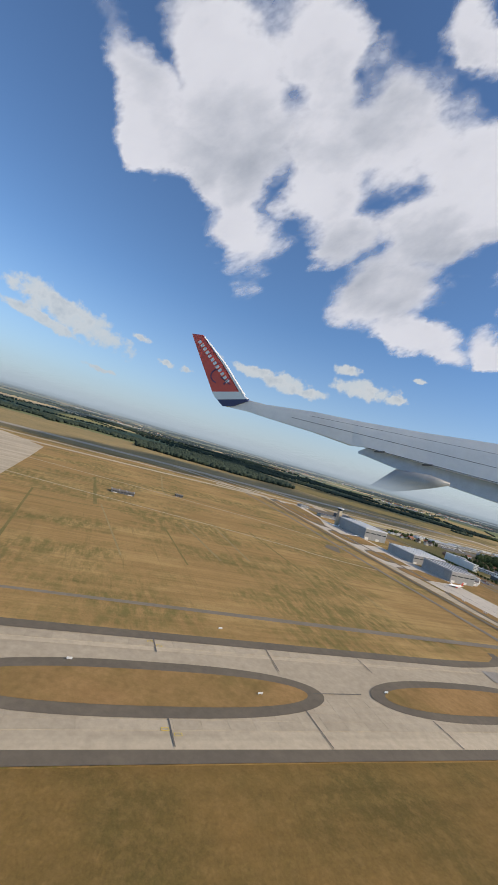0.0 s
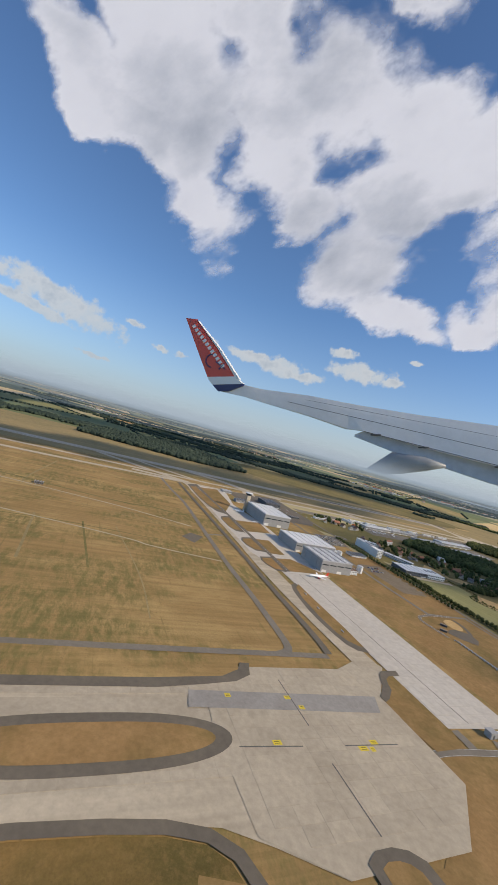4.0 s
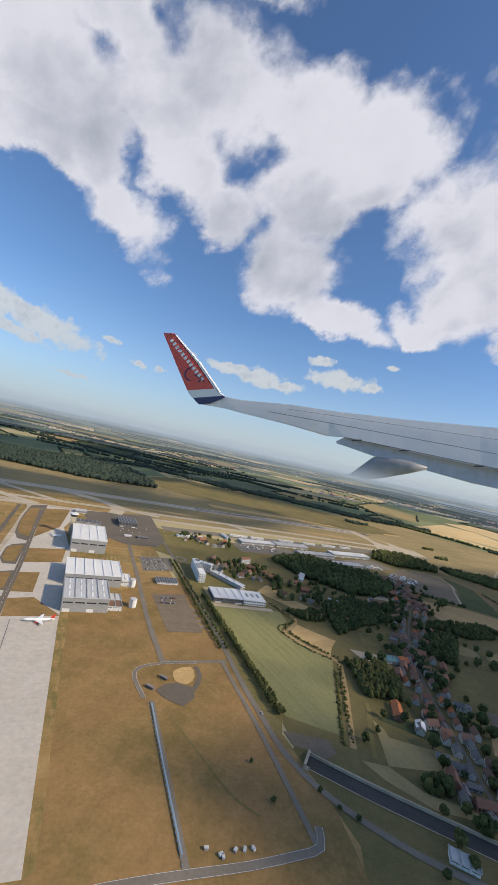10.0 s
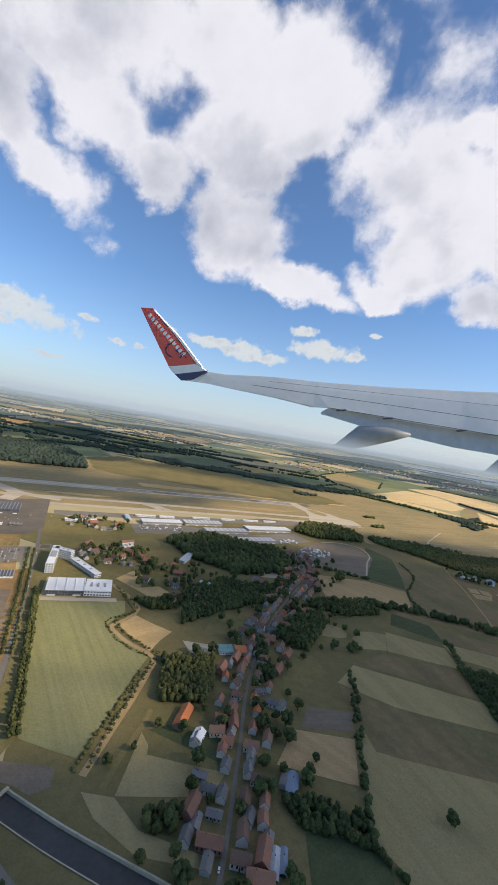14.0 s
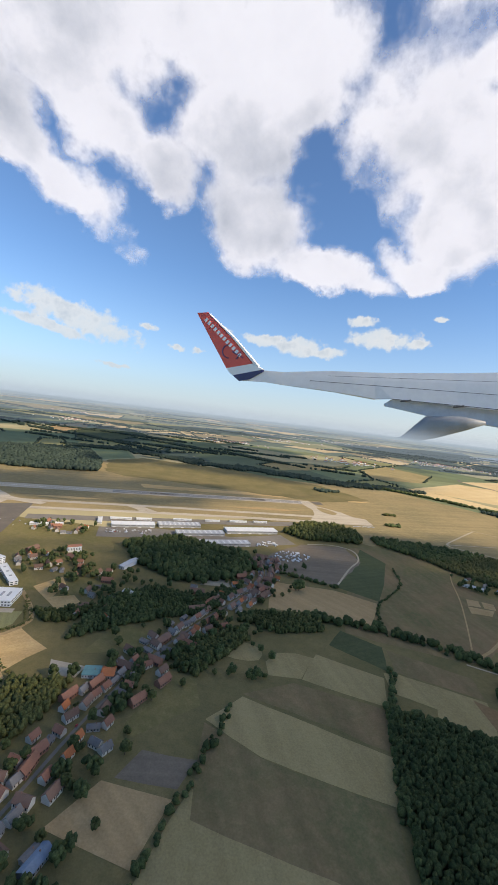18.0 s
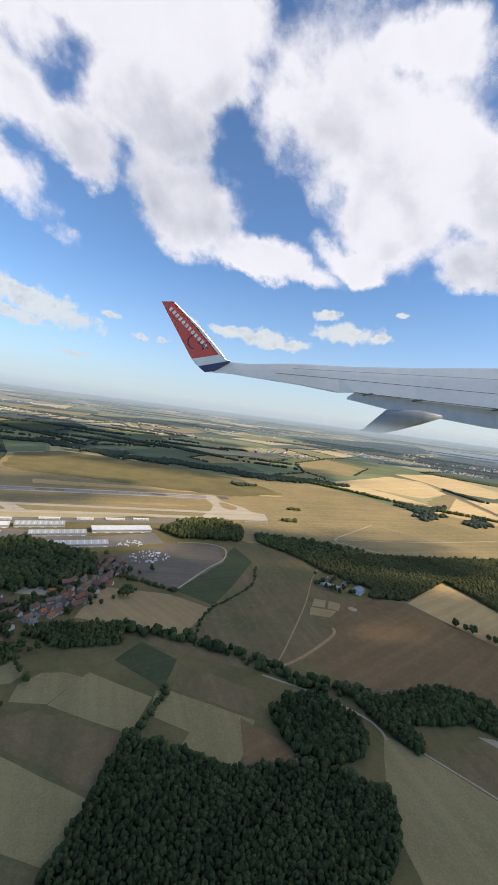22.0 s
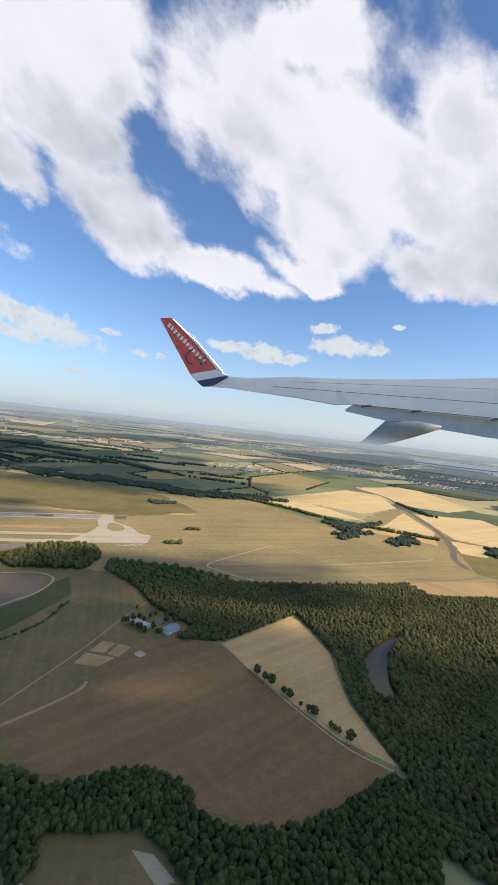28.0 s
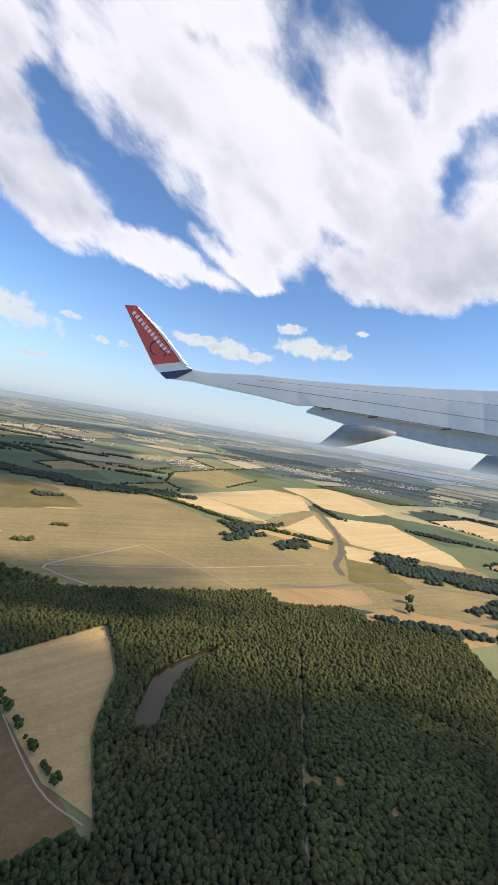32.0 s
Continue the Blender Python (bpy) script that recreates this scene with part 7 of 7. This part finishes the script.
def plant(x, y, k=None, s=None, clear=0.9):
    if clear and (any((x - a) ** 2 + (y - b) ** 2 < clear * clear for a, b in TAKEN) or any((x - q.x) ** 2 + (y - q.y) ** 2 < 0.5 for q in STREET)):
        return
    k = tr.choices(range(4), (3, 3, 2, 3))[0] if k is None else k
    PLANTED[0] += 1
    if PLANTED[0] > 290:
        h, r = ((1.5, 0.62), (1.2, 0.55), (1.7, 0.7), (0.9, 0.42), (0.6, 0.3))[k]
        for i in range(9):
            a = tr.uniform(0, 6.28)
            q = tr.uniform(0.2, 0.65) * r
            REST.append((x + q * math.cos(a), y + q * math.sin(a), h * tr.uniform(0.4, 0.85), r * 0.5, h * 0.26, a, tr.randrange(99)))
        return
    src = TREES[k]
    copy_thing(src, pose(x, y, 0.03, 0, 0, tr.uniform(0, 360)) @ Matrix.Scale(s or tr.uniform(0.75, 1.25), 4))


# the avenue: a row of young trees on the car park side and one along the green field
for a, b, n, k, s in (((57.6, 115.0), (71.2, 79.0), 44, 4, 1.0), ((58.6, 115.2), (72.2, 79.3), 40, 4, 0.9), ((67.0, 97.5), (78.6, 66.6), 40, 3, 0.95), ((67.9, 96.5), (79.2, 66.9), 34, 3, 0.8)):
    for i in range(n):
        p = Vector(a).lerp(Vector(b), i / (n - 1))
        plant(p.x + tr.uniform(-0.12, 0.12), p.y + tr.uniform(-0.12, 0.12), k, s * tr.uniform(0.8, 1.15), 0)
# the row across the brown field, and lone trees
for s in (0.0, 0.1, 0.18, 0.33, 0.40, 0.52, 0.6, 0.66, 0.82, 0.86, 0.9, 1.0):
    p = Vector((201.0, 128.4)).lerp(Vector((215.0, 115.0)), s)
    plant(p.x, p.y, tr.choice((0, 1, 3)), tr.uniform(0.8, 1.3), 0)
for x, y, s in ((122.3, 62.0, 1.0), (130.0, 123.3, 1.8), (129.2, 123.0, 1.5), (300, 190, 2.2), (296, 182, 2.0), (81.5, 56.5, 0.4), (83.0, 55.0, 0.35), (90.5, 50.5, 0.6), (75.0, 58.5, 0.3), (76.8, 54.5, 0.4), (84.5, 54.2, 0.4)):
    plant(x, y, 0, s, 0)

for i in range(330):
    k = tr.randrange(len(STREET))
    q = STREET[k]
    if q.y > 52:
        plant(q.x + tr.gauss(0, 4.2), q.y + tr.gauss(0, 2))
for cx, cy, rx, ry, n in ((76, 118, 9, 7, 60), (88, 112, 6, 8, 40), (64, 141, 8, 5, 26), (178, 143, 6, 6, 34), (118, 100, 7, 10, 40), (96, 112, 8, 8, 30)):
    for i in range(n):
        plant(cx + tr.uniform(-rx, rx), cy + tr.uniform(-ry, ry))
tagged(link("orchard_trees", join_blobs(REST, BLOBS), M_leaf), "mixed green trees between the village houses", "trees", kind="stuff")

# garden woods in the village
GARDENS = ([(92, 74), (91.5, 82.5), (97, 83.8), (99, 79), (97.5, 74.5)], [(105.9, 62.6), (109.4, 62.9), (113.6, 61.8), (113.4, 58.8), (110.4, 59.8), (107.2, 60.2)], [(118, 106), (121, 110), (133, 112.5), (134, 107), (126, 104)], [(93, 92), (99, 98), (107, 104), (108, 112), (100, 114), (93, 106)],
           [(93.2, 60.3), (96.5, 61.5), (96, 58.8), (93.5, 58.6)], [(108, 92), (113, 99), (118, 98), (114, 91)], [(96, 76), (96.5, 84), (98.8, 84.2), (98.6, 77)], [(105, 79), (107, 81), (107, 92), (105.6, 90)], [(110, 90), (113, 97), (119, 104), (121, 101), (114, 89)], [(107, 104), (110, 112), (114, 118), (117, 117), (112, 106)], [(84, 98.5), (88, 100), (93, 104), (92, 98), (88, 95.5)])
for i, poly in enumerate(GARDENS):
    woodland("garden_trees", poly, 0.46, 0.33, 0.95, M_leaf if i % 2 else M_leaf2, "dark garden trees and shrubs behind the houses", 40 + i, shapes=FINE, keep=0.8)
GREENS = ([(97, 90), (103, 92), (106, 98), (99, 99)], [(108, 76), (116, 84), (114, 90), (109, 86)], [(84, 104), (92, 108), (90, 116), (83, 112)])
for poly in GREENS:
    field("garden", poly, M_verge, "mown garden and orchard grass", 0.036, 0.3, "garden")
hedge("copse_edge", [(141, 89.5), (148, 87.5), (155, 86.5), (163, 88.6), (171, 86)], 1.2, 0.5, 1.1, M_leaf, "wood edge of shrubs", 61, 0.6)
hedge("lane_hedge", [(143.6, 98), (141.5, 90), (139.5, 81), (138.4, 74)], 0.8, 0.4, 0.7, M_leaf, "dark hedge between fields", 62, 0.6)
hedge("lane_hedge", [(119.9, 84.4), (118.6, 79.5), (117.2, 74), (115.9, 69.2), (114.5, 64.2), (113.4, 59.5), (114.9, 57.0), (114.2, 54), (113.4, 50)], 0.8, 0.42, 0.85, M_leaf, "dark hedge between fields", 63, 0.6)
hedge("lane_hedge", [(157, 147), (155.5, 135), (147, 121), (145.6, 109)], 0.5, 0.3, 0.5, M_leaf, "dark hedge between fields", 64, 0.6)
hedge("airfield_scrub", [(168.6, 197.8), (171, 198.6), (173, 198)], 2.0, 0.8, 1.2, M_leaf, "dark clump of trees on the airfield", 65, 0.5)
hedge("airfield_scrub", [(172.5, 218.6), (177, 220)], 2.0, 0.8, 1.0, M_leaf2, "dark clump of trees on the airfield", 66, 0.5)
hedge("forest_ride_edge", [(214, 150), (217.8, 138), (218, 124), (222, 112)], 1.2, 0.55, 1.3, M_leaf2, "sunlit shrubs on the forest's edge", 67, 0.6)

# ---- woods out to the horizon ----
def far_wood(cx, cy, long, wide, turn, r, h, seed):
    """A long wood, as crowns set in an uneven oval."""
    q = random.Random(seed)
    items = []
    n = min(1100, int(long * wide * 3.14 / (r * r * 1.6)))
    c, s = math.cos(radians(turn)), math.sin(radians(turn))
    for i in range(n):
        a, k = q.uniform(0, 6.28), math.sqrt(q.random())
        k *= 1 + 0.35 * math.sin(3 * a + seed) + 0.2 * math.sin(7 * a)
        u, w = long * k * math.cos(a), wide * k * math.sin(a)
        z = h * q.uniform(0.8, 1.2)
        items.append((cx + u * c - w * s, cy + u * s + w * c, z * 0.42, r * q.uniform(0.8, 1.3), z * 0.55, q.uniform(0, 6), q.randrange(99)))
    return items


fr = random.Random(77)
items = []
# the belt of wood beyond the runways
for x0, y0, x1, y1, wide in ((-300, 190, -70, 262, 14), (-28, 321, 6, 335, 4), (6, 335, 55, 314, 6), (55, 312, 132, 309, 9), (132, 309, 167, 300, 7), (167, 300, 205, 304, 5)):
    n = int(math.hypot(x1 - x0, y1 - y0) / 18) + 1
    for i in range(n + 1):
        s = i / n
        items += far_wood(x0 + (x1 - x0) * s, y0 + (y1 - y0) * s + fr.uniform(-4, 4), 15, wide * fr.uniform(0.5, 1.1), math.degrees(math.atan2(y1 - y0, x1 - x0)), 1.1, 1.7, fr.randrange(9999))
for x, y, a, b, t in ((246, 240, 12, 3.5, 38), (268, 236, 9, 3, 35), (258, 262, 16, 2, 40), (335, 222, 22, 9, -12), (318, 240, 10, 4, 10), (300, 172, 18, 3, -5), (150, 262, 6, 3, 10), (350, 190, 24, 8, -10), (247, 256, 9, 8, 40), (271, 240, 8, 5, 35), (325, 226, 20, 10, -8), (352, 222, 16, 9, 0), (312, 330, 2, 22, 12), (380, 300, 22, 4, -20)):
    items += far_wood(x, y, a, b, t, 1.0, 1.5, fr.randrange(9999))
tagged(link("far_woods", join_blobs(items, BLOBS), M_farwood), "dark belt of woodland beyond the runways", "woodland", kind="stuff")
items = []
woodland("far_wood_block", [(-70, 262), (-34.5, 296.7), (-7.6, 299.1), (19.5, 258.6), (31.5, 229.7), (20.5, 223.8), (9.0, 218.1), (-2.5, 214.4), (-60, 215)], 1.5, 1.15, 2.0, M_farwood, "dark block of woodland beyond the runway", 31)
for i in range(130):
    y = 330 * (2700 / 330) ** fr.random()
    x = fr.uniform(-0.85, 0.95) * y + 120
    if 180 < x < 420 and 240 < y < 520:
        continue
    size = y / 300
    items += far_wood(x, y, fr.uniform(9, 42) * size ** 0.8, fr.uniform(0.7, 3.4) * size ** 0.8, fr.uniform(-35, 20), 1.0 * size ** 0.75, 1.7 + 0.1 * size, fr.randrange(9999))[:260]
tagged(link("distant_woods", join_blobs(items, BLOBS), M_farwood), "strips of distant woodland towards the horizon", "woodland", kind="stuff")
# tree rows along the far fields' edges
items = []
hr = random.Random(5)
for m, text, pts in FAR[1:]:
    for a, b in list(zip(pts, pts[1:] + pts[:1]))[:: 2 if len(pts) > 4 else 1]:
        a, b = Vector(a), Vector(b)
        for i in range(int((b - a).length / 1.5)):
            if hr.random() < 0.75:
                p = a.lerp(b, i / ((b - a).length / 1.5)) + Vector((hr.uniform(-0.6, 0.6), hr.uniform(-0.6, 0.6)))
                z = hr.uniform(0.8, 1.6)
                items.append((p.x, p.y, z * 0.42, hr.uniform(0.6, 1.0), z * 0.55, hr.uniform(0, 6), hr.randrange(99)))
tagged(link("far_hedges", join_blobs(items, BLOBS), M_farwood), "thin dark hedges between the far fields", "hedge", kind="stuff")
# far fields that can be told apart
ff = random.Random(88)
kinds = (M_green, M_dark, M_airfield, M_wheat, M_pale, M_meadow, M_green, M_dark)
for i in range(90):
    y = 640 * (3200 / 640) ** ff.random()
    x = ff.uniform(-0.8, 0.9) * y + 120
    if 170 < x < 420 and 230 < y < 520:
        continue
    a, b, t = ff.uniform(14, 40) * (y / 300) ** 0.8, ff.uniform(14, 32) * (y / 300) ** 0.9, radians(ff.choice((18, 22, -30, 24)) + ff.uniform(-6, 6))
    c, s = math.cos(t), math.sin(t)
    k = ff.randrange(8)
    field("distant_field", [(x + u * a * c - w * b * s, y + u * a * s + w * b * c) for u, w in ((-1, -1), (1, -0.8), (0.9, 1), (-0.9, 0.85))], kinds[k], ("green crop field", "dark green crop field", "dry grass field", "ripe wheat field", "pale stubble field", "green meadow", "green crop field", "dark green crop field")[k] + " among distant woods", 0.03 + 0.0001 * i, 0)
# far villages: scattered pale walls and red roofs
walls, roofs = bmesh.new(), bmesh.new()
for cx, cy, n, w in ((195, 470, 60, 40), (360, 615, 120, 60), (60, 560, 40, 40), (-200, 620, 40, 50), (520, 640, 90, 70), (120, 760, 50, 50), (420, 520, 40, 30), (-350, 900, 50, 70), (250, 1000, 70, 90)):
    for i in range(n):
        x, y, a = cx + fr.gauss(0, w * 0.5), cy + fr.gauss(0, w * 0.35), fr.uniform(0, 3.14)
        L, D, H = fr.uniform(1.2, 3.4), fr.uniform(1.0, 1.8), fr.uniform(0.6, 1.3)
        m = Matrix.Translation((x, y, 0.05)) @ Matrix.Rotation(a, 4, "Z")
        for q in ((0, 0, 0, L, 0, H), (0, D, 0, L, D, H), (0, 0, 0, 0, D, H), (L, 0, 0, L, D, H)):
            walls.faces.new([walls.verts.new(m @ Vector(v)) for v in ((q[0], q[1], 0), (q[3], q[4], 0), (q[3], q[4], q[5]), (q[0], q[1], q[5]))])
        for s in (-0.1, D + 0.1):
            roofs.faces.new([roofs.verts.new(m @ Vector(v)) for v in ((-0.1, s, H), (L + 0.1, s, H), (L + 0.1, D / 2, H * 1.6), (-0.1, D / 2, H * 1.6))])
tagged(link("far_houses", walls, M_cladwhite), "pale walls of villages far off", "houses", kind="stuff")
tagged(link("far_roofs", roofs, M_tile), "red roofs of villages far off", "houses", kind="stuff")

# the patterns of the repeated things are not needed any more
for src in CARS + [VAN] + HOUSES + TREES:
    for o in [*src.children_recursive, src]:
        bpy.data.objects.remove(o)
